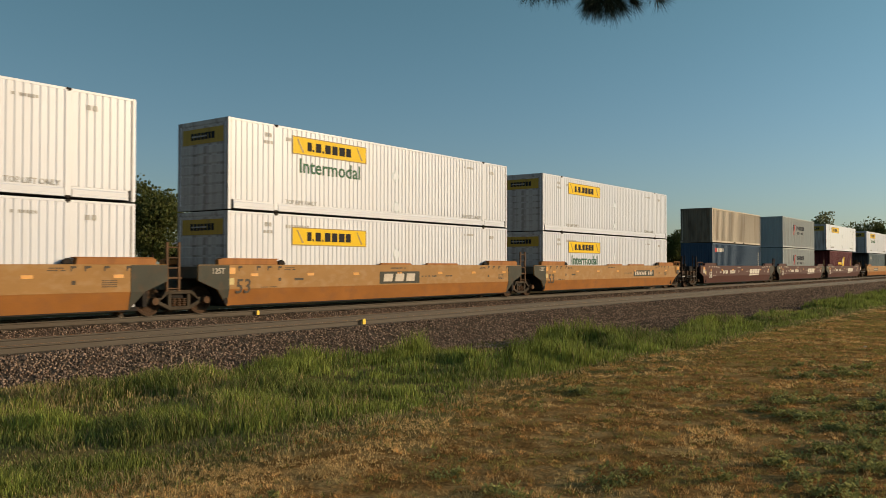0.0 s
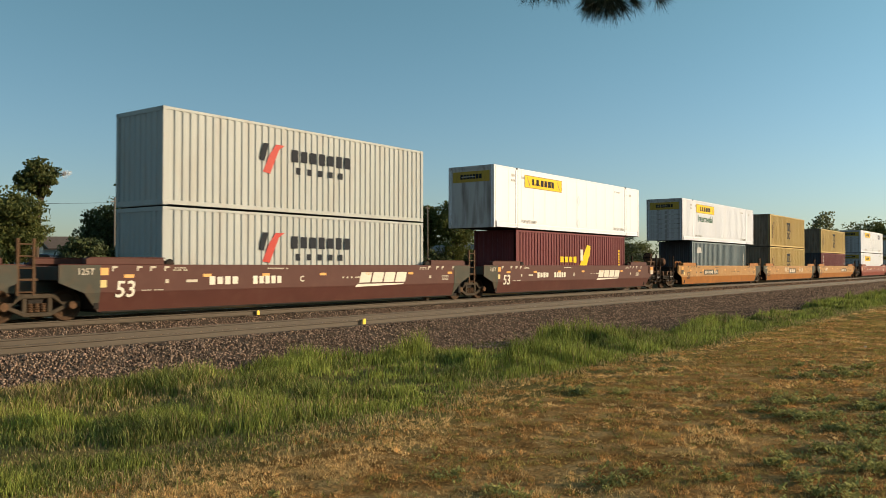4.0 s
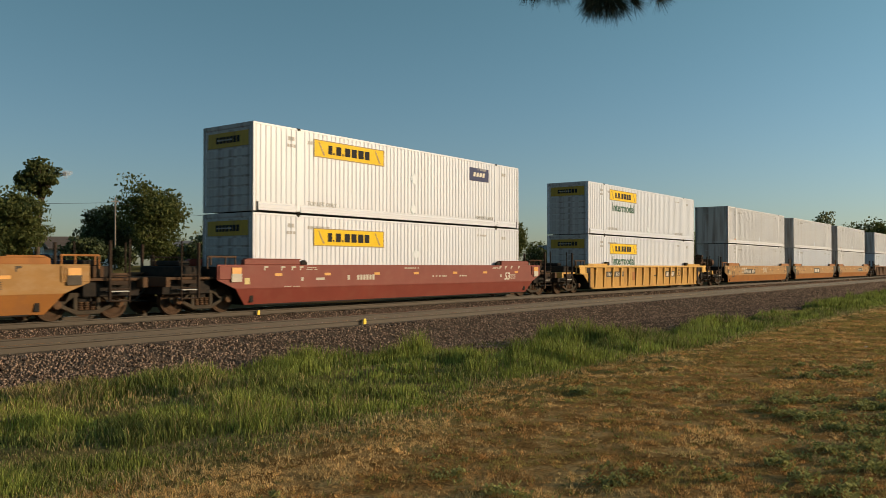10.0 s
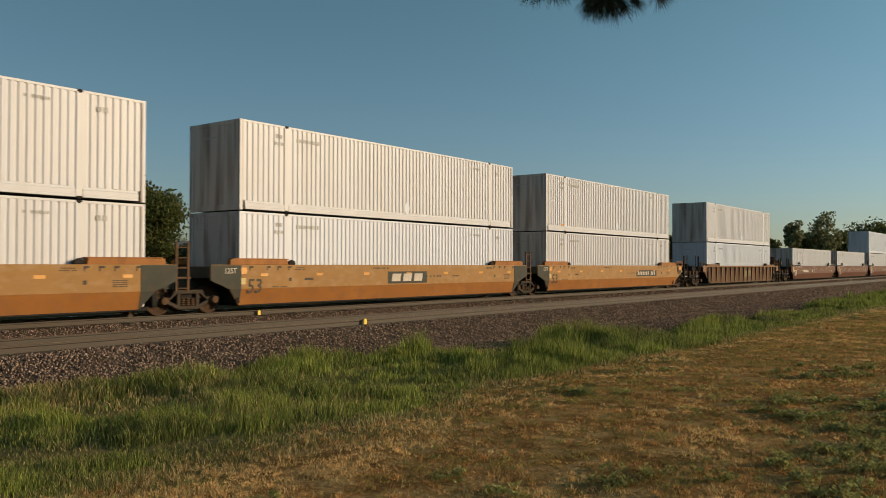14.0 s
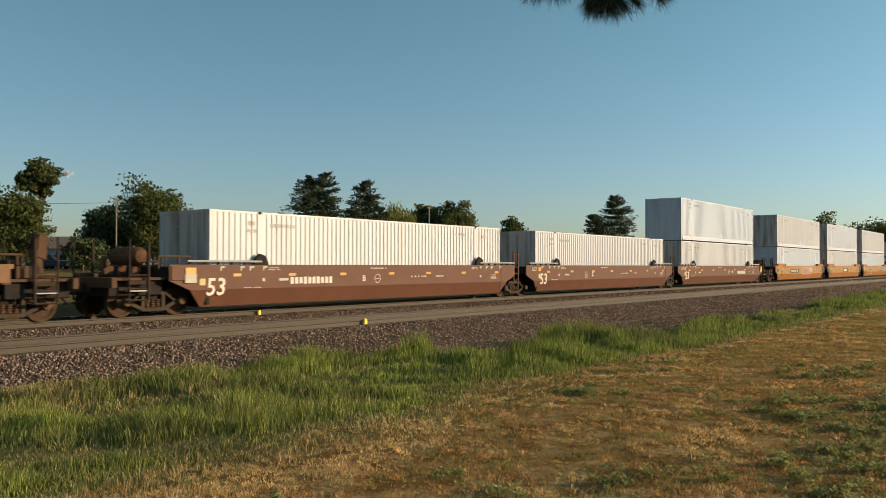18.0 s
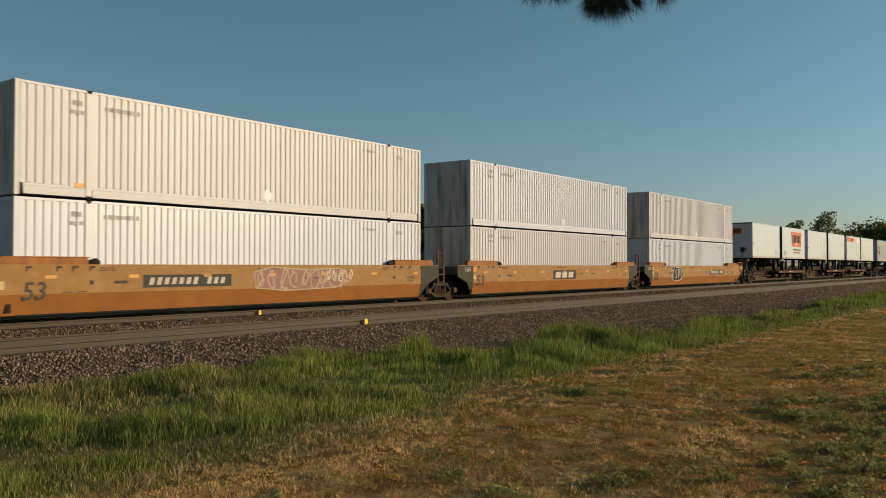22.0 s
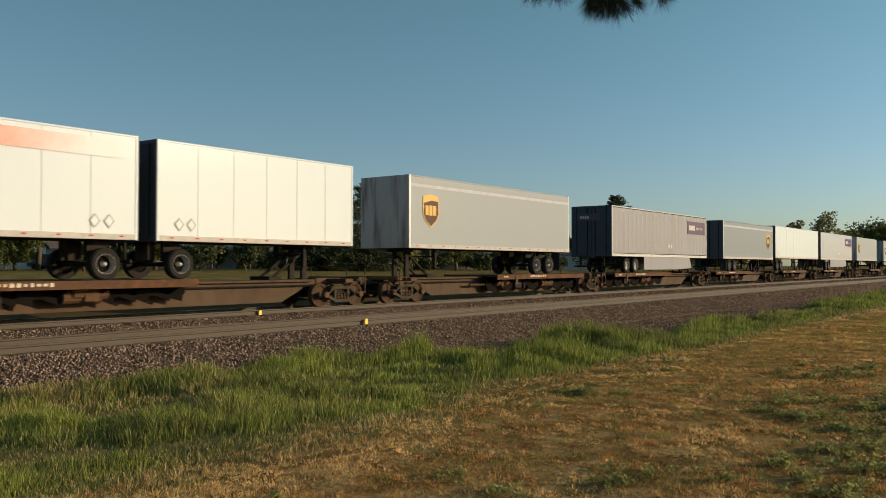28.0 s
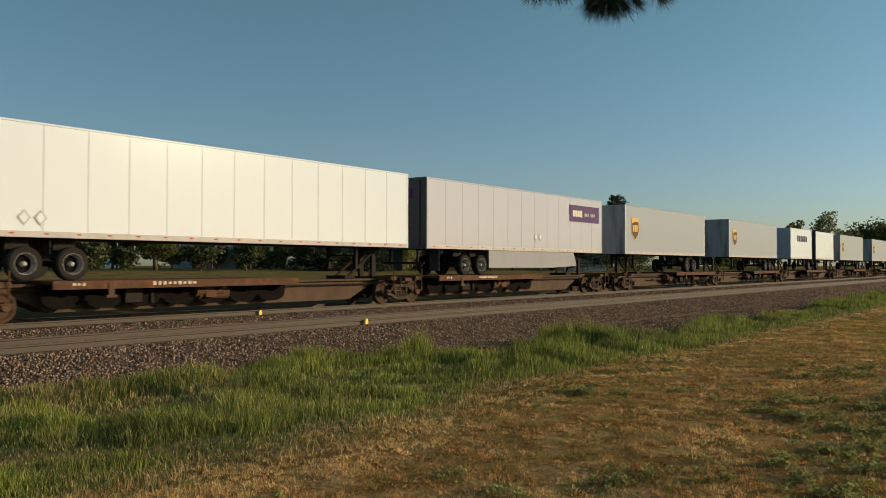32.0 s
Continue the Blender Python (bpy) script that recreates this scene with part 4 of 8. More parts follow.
    ok = (pts[:, 2] > 0.15) & (pts[:, 2] < h)
    pts = pts[ok]
    way = np.concatenate(along_limb)[ok] if along_limb else None
    if kind == "willow":
        way, size = np.repeat([(0.0, 0.0, -1.0)], len(pts), 0), 0.24
    part("trunk", trunk.mesh("trunk", smooth=True), bark, t)
    for limb in (limbs if kind not in ("conifer", "pine") else limbs[::5]):
        part("limb", Solid().tube(*limb).mesh("limb"), bark, t)
    part("crown", leaf_mesh("crown", pts, size, rs, droop, way), LEAF[kind], t)
    return t


TREES = [
    ("broad", 38.7, 81.5, 8.3, 6.3), ("tall", 42.0, 83.7, 11.5, 3.9), ("dark", 55.5, 92.5, 7.8, 7.2), ("broad", 55.7, 83.9, 11.1, 7.7),
    ("thin", 70.3, 92.8, 6.6, 4.6), ("broad", 75.4, 91.0, 7.8, 4.6), ("broad", 80.3, 89.5, 8.1, 4.2), ("conifer", 69.7, 73.1, 11.7, 8.0), ("conifer", 71.3, 72.0, 12.3, 8.4),
    ("conifer", 76.2, 70.0, 11.5, 9.5), ("conifer", 78.6, 69.6, 8.3, 5.4), ("willow", 81.4, 68.8, 9.0, 5.2), ("broad", 94.2, 74.4, 10.9, 4.0), ("broad", 95.2, 69.7, 10.9, 6.2),
    ("broad", 110.2, 69.7, 8.7, 4.6), ("broad", 123.8, 68.4, 6.5, 4.2), ("pine", 129.3, 61.1, 13.2, 10.5), ("pine", 125.0, 63.0, 9.8, 6.5), ("broad", 145.8, 55.8, 7.7, 6.6),
    ("thin", 200.4, 49.9, 13.0, 4.7), ("thin", 210.2, 45.3, 14.3, 7.5), ("broad", 229.5, 52.9, 10.2, 8.9), ("broad", 234.6, 46.2, 11.1, 8.9),
    ("broad", 250.4, 41.8, 14.8, 13.0), ("broad", 249.9, 34.2, 13.1, 12.1), ("broad", 37.5, 86.5, 8.8, 5.6), ("broad", 79.3, 110.7, 4.5, 4.5),
    ("broad", 101.6, 97.7, 5.8, 5.8), ("broad", 124.4, 84.2, 5.6, 6.2), ("broad", 130.0, 76.8, 5.1, 6.2), ("broad", 145.9, 72.2, 5.6, 7.7),
    ("broad", 43.0, 93.0, 4.0, 4.0), ("broad", 56.0, 101.0, 3.6, 4.2), ("broad", 64.0, 96.0, 4.2, 4.6), ("broad", 68.0, 98.5, 3.6, 4.0), ("broad", 74.0, 96.5, 3.4, 3.6),
    ("broad", 81.0, 94.5, 3.8, 4.0), ("broad", 87.0, 90.5, 4.4, 4.6), ("broad", 88.5, 79.5, 3.4, 3.8), ("broad", 83.5, 81.5, 3.2, 3.2), ("broad", 93.0, 82.5, 4.2, 4.4), ("broad", 100.0, 79.0, 3.6, 4.0),
    ("broad", 103.0, 73.5, 3.8, 4.2), ("broad", 112.0, 74.0, 4.6, 5.0), ("broad", 119.5, 69.5, 4.0, 4.4), ("broad", 130.5, 64.0, 4.4, 5.0), ("broad", 137.0, 63.0, 5.0, 5.4), ("broad", 163.0, 62.0, 6.0, 7.0), ("broad", 176.0, 60.0, 6.5, 7.4),
    ("broad", 155.3, 68.2, 6.1, 6.8), ("broad", 191.4, 61.8, 7.5, 7.8), ("broad", 206.4, 58.5, 8.2, 8.2),
]
# a dark hedge of shrubs along the far road, thick enough to hide most of the houses' walls
shrub_rnd = random.Random(17)
TREES += [("dark", 28 + 3.1 * i + shrub_rnd.uniform(-1, 1), 78 - 0.12 * 3.1 * i + shrub_rnd.uniform(-3, 3), shrub_rnd.uniform(2.0, 3.6), shrub_rnd.uniform(2.6, 4.2)) for i in range(30) if shrub_rnd.random() < 0.8]
for i, (kind, x, y, h, w) in enumerate(TREES):
    tree(kind, x, y, h, w, 100 + i)

# ---------------------------------------------------------------- houses, poles, parked cars behind the tracks
house_white = material("white clapboard", (0.62, 0.61, 0.58), 0.7, 0, 0.08, 0.8, 20)
house_tan = material("tan siding", (0.42, 0.36, 0.28), 0.7, 0, 0.08, 0.8, 20)
house_grey = material("pale grey siding", (0.46, 0.47, 0.48), 0.7, 0, 0.08, 0.8, 20)
roof_grey = material("grey shingle roof", (0.20, 0.19, 0.185), 0.9, 0, 0.15, 2, 30, 0.01)
roof_brown = material("brown shingle roof", (0.17, 0.12, 0.09), 0.9, 0, 0.15, 2, 30, 0.01)
window_dark = material("dark window glass", (0.03, 0.035, 0.04), 0.1, 0, 0.1, 2, 20)
trim_white = material("white house trim", (0.72, 0.71, 0.69), 0.6, 0, 0.05, 2, 20)


def house(x, y, w, d, h, turn, wall, roof, seed, label):
    rnd = random.Random(seed)
    t = thing("house", label, "house", "houses behind the tracks", (x, y, float(ground_z(np.array(x), np.array(y))) - 0.1))
    t.rotation_euler[2] = radians(turn)
    rise = d * 0.20
    part("wall", Solid().prism_x([(-d / 2, 0), (d / 2, 0), (d / 2, h), (0, h + rise), (-d / 2, h)], -w / 2, w / 2).mesh("wall"), wall, t)
    rf = Solid()
    for s in (-1, 1):
        rf.prism_x([(0, h + rise + 0.04), (s * (d / 2 + 0.45), h - 0.45 * 0.40 + 0.04), (s * (d / 2 + 0.45), h - 0.45 * 0.40 + 0.2), (0, h + rise + 0.22)], -w / 2 - 0.4, w / 2 + 0.4)
    r = part("roof", rf.mesh("roof"), roof, t)
    part("chimney", Solid().box(-0.3, 0.3, -0.3, 0.3, 0, 1.3).mesh("chimney", 0.02), house_tan, r, "", (w * rnd.uniform(-0.3, 0.3), d * 0.1, h + rise - 0.5))
    n = max(2, int(w / 2.6))
    door = rnd.randrange(n)
    for i in range(n):
        px = -w / 2 + (i + 0.5) * w / n
        if i == door:
            o = part("door", Solid().box(-0.45, 0.45, -0.05, 0, 0.1, 2.15).mesh("door", 0.01), trim_white, t, "", (px, -d / 2, 0.1))
            continue
        o = part("window", Solid().box(-0.55, 0.55, -0.06, 0, 0, 1.2).box(-0.62, 0.62, -0.1, 0, -0.08, 0).mesh("window", 0.01), trim_white, t, "", (px, -d / 2, 1.0))
        part("pane", shared("pane", lambda: Solid().box(-0.46, 0.46, -0.07, -0.062, 0.09, 0.56).box(-0.46, 0.46, -0.07, -0.062, 0.64, 1.11).mesh("pane")), window_dark, o)
    for s in (-1, 1):
        o = part("window", shared("end_window", lambda: Solid().box(-0.06, 0, -0.55, 0.55, 0, 1.2).mesh("window", 0.01)), trim_white, t, "", (s * (w / 2 + (0.06 if s > 0 else 0)), 0, 1.0))
        part("pane", shared("end_pane", lambda: Solid().box(-0.075, 0.015, -0.46, 0.46, 0.09, 1.11).mesh("pane")), window_dark, o)


house(46.5, 103.0, 9.0, 7.0, 2.7, -50, house_white, roof_grey, 1, "white clapboard bungalow with a grey roof")
house(59.6, 108.0, 9.5, 7.5, 2.7, -48, house_white, roof_brown, 2, "white bungalow with a brown shingle roof")
house(77.2, 101.0, 10.5, 7.0, 2.6, -52, house_grey, roof_grey, 3, "pale grey bungalow with a grey roof")
house(84.5, 99.0, 7.0, 6.0, 2.5, -40, house_tan, roof_grey, 4, "tan bungalow with a grey roof")
house(86.2, 84.5, 8.0, 6.5, 2.6, -55, house_white, roof_grey, 5, "white bungalow with a pale grey roof")
house(97.5, 83.0, 9.0, 6.5, 2.6, -50, house_tan, roof_brown, 6, "tan bungalow with a brown roof")
house(106.0, 77.0, 9.0, 6.5, 2.6, -52, house_grey, roof_grey, 7, "grey bungalow behind trees")
house(124.8, 67.1, 10.0, 7.0, 2.7, -50, house_white, roof_grey, 8, "white house with a grey roof beyond the lawn")

wood_pole = material("weathered pole wood", (0.20, 0.165, 0.13), 0.9, 0, 0.2, 3, 30)
for x, y, h in ((49.1, 81.0, 7.9), (67.8, 84.4, 7.0), (88.2, 69.1, 9.1)):
    z = float(ground_z(np.array(x), np.array(y))) - 0.1
    p = thing("utility_pole", "slim weathered utility pole with a short crossarm", "utility pole", "utility poles", (x, y, z))
    part("pole", Solid().tube((0, 0, 0), (0, 0, h), 0.12, 0.08, 10).mesh("pole", smooth=True), wood_pole, p)
    part("crossarm", Solid().box(-0.5, 0.5, -0.05, 0.05, h - 0.5, h - 0.4).mesh("crossarm", 0.01), wood_pole, p)
wire = Solid()
for (x0, y0, h0), (x1, y1, h1) in ((((20.0, 97.0, 8.0)), (49.1, 81.0, 8.2)), (((49.1, 81.0, 8.2)), (67.8, 84.4, 7.7))):
    for i in range(10):
        a, b = i / 10, (i + 1) / 10
        sag = lambda s: -3.2 * s * (1 - s) * 0.5
        wire.tube((x0 + (x1 - x0) * a, y0 + (y1 - y0) * a, h0 + (h1 - h0) * a + sag(a)), (x0 + (x1 - x0) * b, y0 + (y1 - y0) * b, h0 + (h1 - h0) * b + sag(b)), 0.018, None, 4)
solid_thing("power_line", wire.mesh("power_line"), steel_dark, "thin sagging power line between the poles", "cable")

car_blue = material("dark blue car paint", (0.025, 0.045, 0.09), 0.3, 0.2, 0.08, 2, 20)
car_white = material("white car paint", (0.6, 0.6, 0.6), 0.3, 0, 0.05, 2, 20)


def parked_car(x, y, turn, mat, label):
    t = thing("parked_car", label, "car", "parked cars", (x, y, float(ground_z(np.array(x), np.array(y))) + 0.0))
    t.rotation_euler[2] = radians(turn)
    body = [(-2.3, 0.35), (2.3, 0.35), (2.35, 0.75), (2.2, 0.95), (1.1, 1.02), (-2.2, 1.05), (-2.35, 0.7)]
    part("body", Solid().prism(body, -0.9, 0.9).mesh("body", 0.06), mat, t)
    part("cabin", Solid().prism([(-2.1, 1.03), (1.1, 1.0), (0.4, 1.6), (-1.8, 1.65)], -0.78, 0.78).mesh("cabin", 0.06), window_dark, t)
    part("roof", Solid().prism([(-1.8, 1.64), (0.4, 1.6), (0.3, 1.68), (-1.6, 1.72)], -0.76, 0.76).mesh("roof", 0.02), mat, t)
    for wx in (-1.45, 1.45):
        for s in (-1, 1):
            part("wheel", shared("car_wheel", lambda: Solid().lathe([(0.2, -0.1), (0.33, -0.1), (0.34, 0), (0.33, 0.1), (0.2, 0.1)], n=16).mesh("wheel")), rubber, t, "", (wx, s * 0.82, 0.34))


parked_car(46.9, 90.5, -55, car_blue, "dark blue estate car parked on the far lawn")
parked_car(50.3, 94.3, -48, car_white, "white car parked before a bungalow")

# ---------------------------------------------------------------- one small thin cloud, low and far off
def cloud_material():
    m = bpy.data.materials.new("thin white cloud")
    m.use_nodes = True
    n, l = m.node_tree.nodes, m.node_tree.links
    n["Principled BSDF"].inputs["Base Color"].default_value = (0.75, 0.76, 0.78, 1)
    n["Principled BSDF"].inputs["Roughness"].default_value, n["Principled BSDF"].inputs["Specular IOR Level"].default_value = 1.0, 0.0
    clear, mixed = n.new("ShaderNodeBsdfTransparent"), n.new("ShaderNodeMixShader")
    mixed.inputs[0].default_value = 0.13
    l.new(clear.outputs[0], mixed.inputs[1])
    l.new(n["Principled BSDF"].outputs[0], mixed.inputs[2])
    l.new(mixed.outputs[0], n["Material Output"].inputs["Surface"])
    return m


cloud_rnd = random.Random(5)
cloud = Solid()
for i in range(16):
    r = cloud_rnd.uniform(1.2, 2.6)
    cloud.lathe([(0.05 * r, -r), (0.6 * r, -0.8 * r), (0.95 * r, -0.3 * r), (r, 0.1 * r), (0.7 * r, 0.7 * r), (0.05 * r, r)], (cloud_rnd.gauss(0, 2.4), cloud_rnd.gauss(0, 2.0), cloud_rnd.gauss(0, 1.1)), 12)
solid_thing("cloud", cloud.mesh("cloud", smooth=True), cloud_material(), "small thin white cloud low in the blue sky", "cloud", "", (424.3, 788.5, 92.1), kind="structure")

# ---------------------------------------------------------------- pine beside the camera, one bough hangs into the sky
needle_mat = material("dark pine needles", (0.022, 0.032, 0.014), 0.6, 0, 0.2, 4, 20, 0, random=0.4, island=True, trans=0.1)
pine = thing("pine_tree", "pine tree with long dark needles and a low overhanging bough", "tree", "", (5.6, -2.6, -0.35))
part("trunk", Solid().tube((0, 0, 0), (0.1, 0.0, 3.4), 0.19, 0.16, 12).tube((0.1, 0, 3.4), (0.15, 0.05, 9.5), 0.16, 0.03, 10).mesh("trunk", smooth=True), bark, pine)


def bough(path, tufts, seed, per=150, length=0.13):
    rs = np.random.RandomState(seed)
    s = Solid()
    for i in range(len(path) - 1):
        s.tube(path[i], path[i + 1], 0.05 - 0.04 * i / len(path), 0.045 - 0.04 * (i + 1) / len(path) + 0.004, 7)
    b = part("bough", s.mesh("bough", smooth=True), bark, pine)
    vs, fs = [], []
    for c, way in tufts:
        way = np.array(way) / np.linalg.norm(way)
        st = np.array(c) - way * rs.uniform(0, 0.16, (per, 1))
        d = way + rs.normal(size=(per, 3)) * 0.42
        d /= np.linalg.norm(d, axis=1)[:, None]
        w = np.cross(d, rs.normal(size=(per, 3)))
        w /= np.linalg.norm(w, axis=1)[:, None]
        ln = length * rs.uniform(0.7, 1.1, (per, 1))
        vs.append(np.stack([st - w * 0.0019, st + w * 0.0019, st + d * ln], 1).reshape(-1, 3))
    v = np.concatenate(vs)
    part("needles", fast_mesh("needles", v, np.arange(len(v)).reshape(-1, 3)), needle_mat, b, "dark pine needles")


bough([(0.12, 0.05, 3.3), (0.0, 1.6, 3.75), (-0.3, 3.4, 3.85), (-0.52, 4.75, 3.76), (-0.82, 5.32, 3.72), (-0.95, 5.6, 3.74)],
      [((-0.61, 5.06, 3.545), (-0.05, 0.05, -1)), ((-0.555, 4.99, 3.54), (0.10, -0.12, -1)), ((-0.64, 5.10, 3.56), (-0.25, 0.2, -0.9)),
       ((-0.58, 5.02, 3.555), (0.0, 0.0, -1)), ((-0.51, 4.94, 3.56), (0.3, -0.4, -0.9)), ((-0.46, 4.88, 3.60), (0.4, -0.5, -0.8)), ((-0.65, 5.12, 3.58), (-0.1, 0.1, -1)),
       ((-0.36, 4.74, 3.625), (0.4, -0.5, -0.7)), ((-0.90, 5.43, 3.665), (-0.2, 0.2, -0.6)), ((-0.80, 5.30, 3.655), (0.1, -0.1, -0.7)), ((-0.86, 5.38, 3.655), (-0.1, 0.1, -0.7)),
       ((-0.76, 5.25, 3.67), (0.15, -0.15, -0.7)), ((-0.30, 3.4, 3.9), (0, 0.3, 1)), ((-0.2, 2.6, 3.95), (0.5, 0, 1)), ((-0.95, 5.6, 3.78), (-0.2, 0.6, 0.6))], 7, 420, 0.15)
bough([(0.1, 0.0, 4.6), (1.0, -1.2, 5.0), (1.9, -2.2, 5.0)], [((1.9, -2.2, 5.0), (1, -1, 0.3)), ((1.4, -1.6, 5.1), (0, 0, 1))], 8)
bough([(0.12, 0.0, 6.0), (-0.4, -1.4, 6.4), (-0.6, -2.4, 6.4)], [((-0.6, -2.4, 6.4), (-0.3, -1, 0.3)), ((-0.4, -1.6, 6.5), (0, 0, 1))], 9)
bough([(0.13, 0.0, 7.2), (1.2, 0.9, 7.6), (1.6, 1.4, 7.6)], [((1.6, 1.4, 7.6), (1, 1, 0.3)), ((1.2, 0.9, 7.7), (0, 0, 1))], 10)
bough([(0.15, 0.05, 9.3), (0.15, 0.05, 9.6)], [((0.15, 0.05, 9.65), (0, 0, 1)), ((0.2, 0.1, 9.5), (0.6, 0.3, 0.5))], 11)

# ---------------------------------------------------------------- rail trucks (bogies)
AXLE = 0.89                           # half of the truck's wheelbase
WHEEL_R = 0.42


def wheel_mesh():
    s = Solid().lathe([(0.10, -0.09), (0.12, -0.03), (0.30, -0.02), (0.36, -0.07), (WHEEL_R, -0.07), (WHEEL_R, 0.05), (WHEEL_R + 0.028, 0.06), (WHEEL_R + 0.028, 0.085), (0.35, 0.085), (0.30, 0.03), (0.10, 0.05)], n=24)
    return s.mesh("wheel", smooth=False)


def side_frame_mesh():
    s = Solid()
    top = [(-1.15, 0.52), (-0.62, 0.52), (-0.50, 0.74), (0.50, 0.74), (0.62, 0.52), (1.15, 0.52), (1.15, 0.38), (1.0, 0.32), (0.75, 0.36), (0.40, 0.62), (-0.40, 0.62), (-0.75, 0.36), (-1.0, 0.32), (-1.15, 0.38)]
    s.prism(top[::-1], -0.07, 0.07)
    s.prism([(-0.78, 0.36), (-0.34, 0.15), (0.34, 0.15), (0.78, 0.36), (0.70, 0.44), (0.30, 0.26), (-0.30, 0.26), (-0.70, 0.44)], -0.07, 0.07)
    for x in (-0.33, 0.33):
        s.box(x - 0.06, x + 0.06, -0.06, 0.06, 0.24, 0.66)
    return s.mesh("side_frame", 0.015)


def spring_mesh():
    """One coil spring as a single ridged body standing on its base."""
    prof = []
    for k in range(4):
        prof += [(0.058, 0.0 + k * 0.06), (0.078, 0.012 + k * 0.06), (0.078, 0.034 + k * 0.06), (0.058, 0.046 + k * 0.06)]
    n = 8
    v = [(r * math.cos(i * 2 * math.pi / n), r * math.sin(i * 2 * math.pi / n), z) for r, z in prof for i in range(n)]
    f = [(j * n + i, j * n + (i + 1) % n, (j + 1) * n + (i + 1) % n, (j + 1) * n + i) for j in range(len(prof) - 1) for i in range(n)]
    return Solid().add(v, f).mesh("spring")


def cap_mesh():
    return Solid().lathe([(0.02, -0.12), (0.11, -0.11), (0.13, -0.02), (0.13, 0.05)], n=12).mesh("bearing_cap")


def truck_bolster():
    return Solid().box(-0.2, 0.2, -0.98, 0.98, 0.45, 0.66).box(-0.35, 0.35, -0.35, 0.35, 0.62, 0.78).mesh("truck", 0.015)


WHEELS = []


def truck(parent, x, mat=None):
    mat = mat or truck_steel
    t = part("truck", shared("bolster", truck_bolster), steel_dark, parent, "four-wheeled rail truck", (x, 0, 0))
    for s in (-1, 1):
        part("side_frame", shared("side_frame", side_frame_mesh), mat, t, "cast steel side frame", (0, s * 1.02, 0))
        for sx in (-0.17, 0.0, 0.17):
            part("spring", shared("spring", spring_mesh), rust_steel, t, "", (sx, s * 1.02, 0.27))
        for a in (-AXLE, AXLE):
            part("bearing_cap", shared("cap", cap_mesh), rust_steel, t, "", (a, s * 1.10, 0.43)).rotation_euler[2] = 0 if s < 0 else math.pi
    for a in (-AXLE, AXLE):
        for s in (-1, 1):
            w = part("wheel", shared("wheel", wheel_mesh), wheel_steel, t)
            w.matrix_parent_inverse = pose(a, s * 0.79, WHEEL_R, 0, 0, 0 if s < 0 else 180)
            WHEELS.append((w, s))
    for a in (-AXLE, AXLE):
        part("axle", shared("axle", lambda: Solid().tube((0, -0.8, WHEEL_R), (0, 0.8, WHEEL_R), 0.08, None, 10).mesh("axle")), steel_dark, t, "", (a, 0, 0))
    return t


def coupler(parent, x, sign, base=0):
    me = shared(("coupler", sign), lambda: Solid().box(min(0, sign * 0.75), max(0, sign * 0.75), -0.09, 0.09, 0.78, 0.96).box(min(sign * 0.6, sign * 0.98), max(sign * 0.6, sign * 0.98), -0.17, 0.17, 0.72, 1.02).mesh("coupler", 0.02))
    part("coupler", me, truck_steel, parent, "", (x, 0, 0))
    hose = shared(("hose", sign), lambda: Solid().tube((0, -0.35, 0.8), (sign * 0.35, -0.38, 0.45), 0.03, None, 6).tube((sign * 0.35, -0.38, 0.45), (sign * 0.8, -0.30, 0.42), 0.03, None, 6).mesh("air_hose"))
    part("air_hose", hose, rubber, parent, "", (x, 0, 0))


# ---------------------------------------------------------------- well cars
TOP, FOLD, LOW, HALF = 1.50, 0.74, 0.22, 1.545


def side_panel(x0, x1, lower):
    """One skin of a well side: upright above, leaning in below, cut away at both ends over the trucks."""
    s = Solid()
    ends = []
    for sign, e in ((-1, x0), (1, x1)):
        ends.append((e, e - sign * 1.15))
    (a, b), (d, c) = ends
    if not lower:
        return s.prism([(b - 0.45, FOLD), (c + 0.45, FOLD), (d, 1.02), (d, TOP), (a, TOP), (a, 1.02)], 0, 0.05)
    inw = 0.13
    v = [(b - 0.45, 0, FOLD), (c + 0.45, 0, FOLD), (c, inw, LOW), (b, inw, LOW)]
    v += [(x, y + 0.05, z) for x, y, z in v]
    s.add(v, [(0, 1, 2, 3), (7, 6, 5, 4), (0, 4, 5, 1), (1, 5, 6, 2), (2, 6, 7, 3), (3, 7, 4, 0)])
    return s


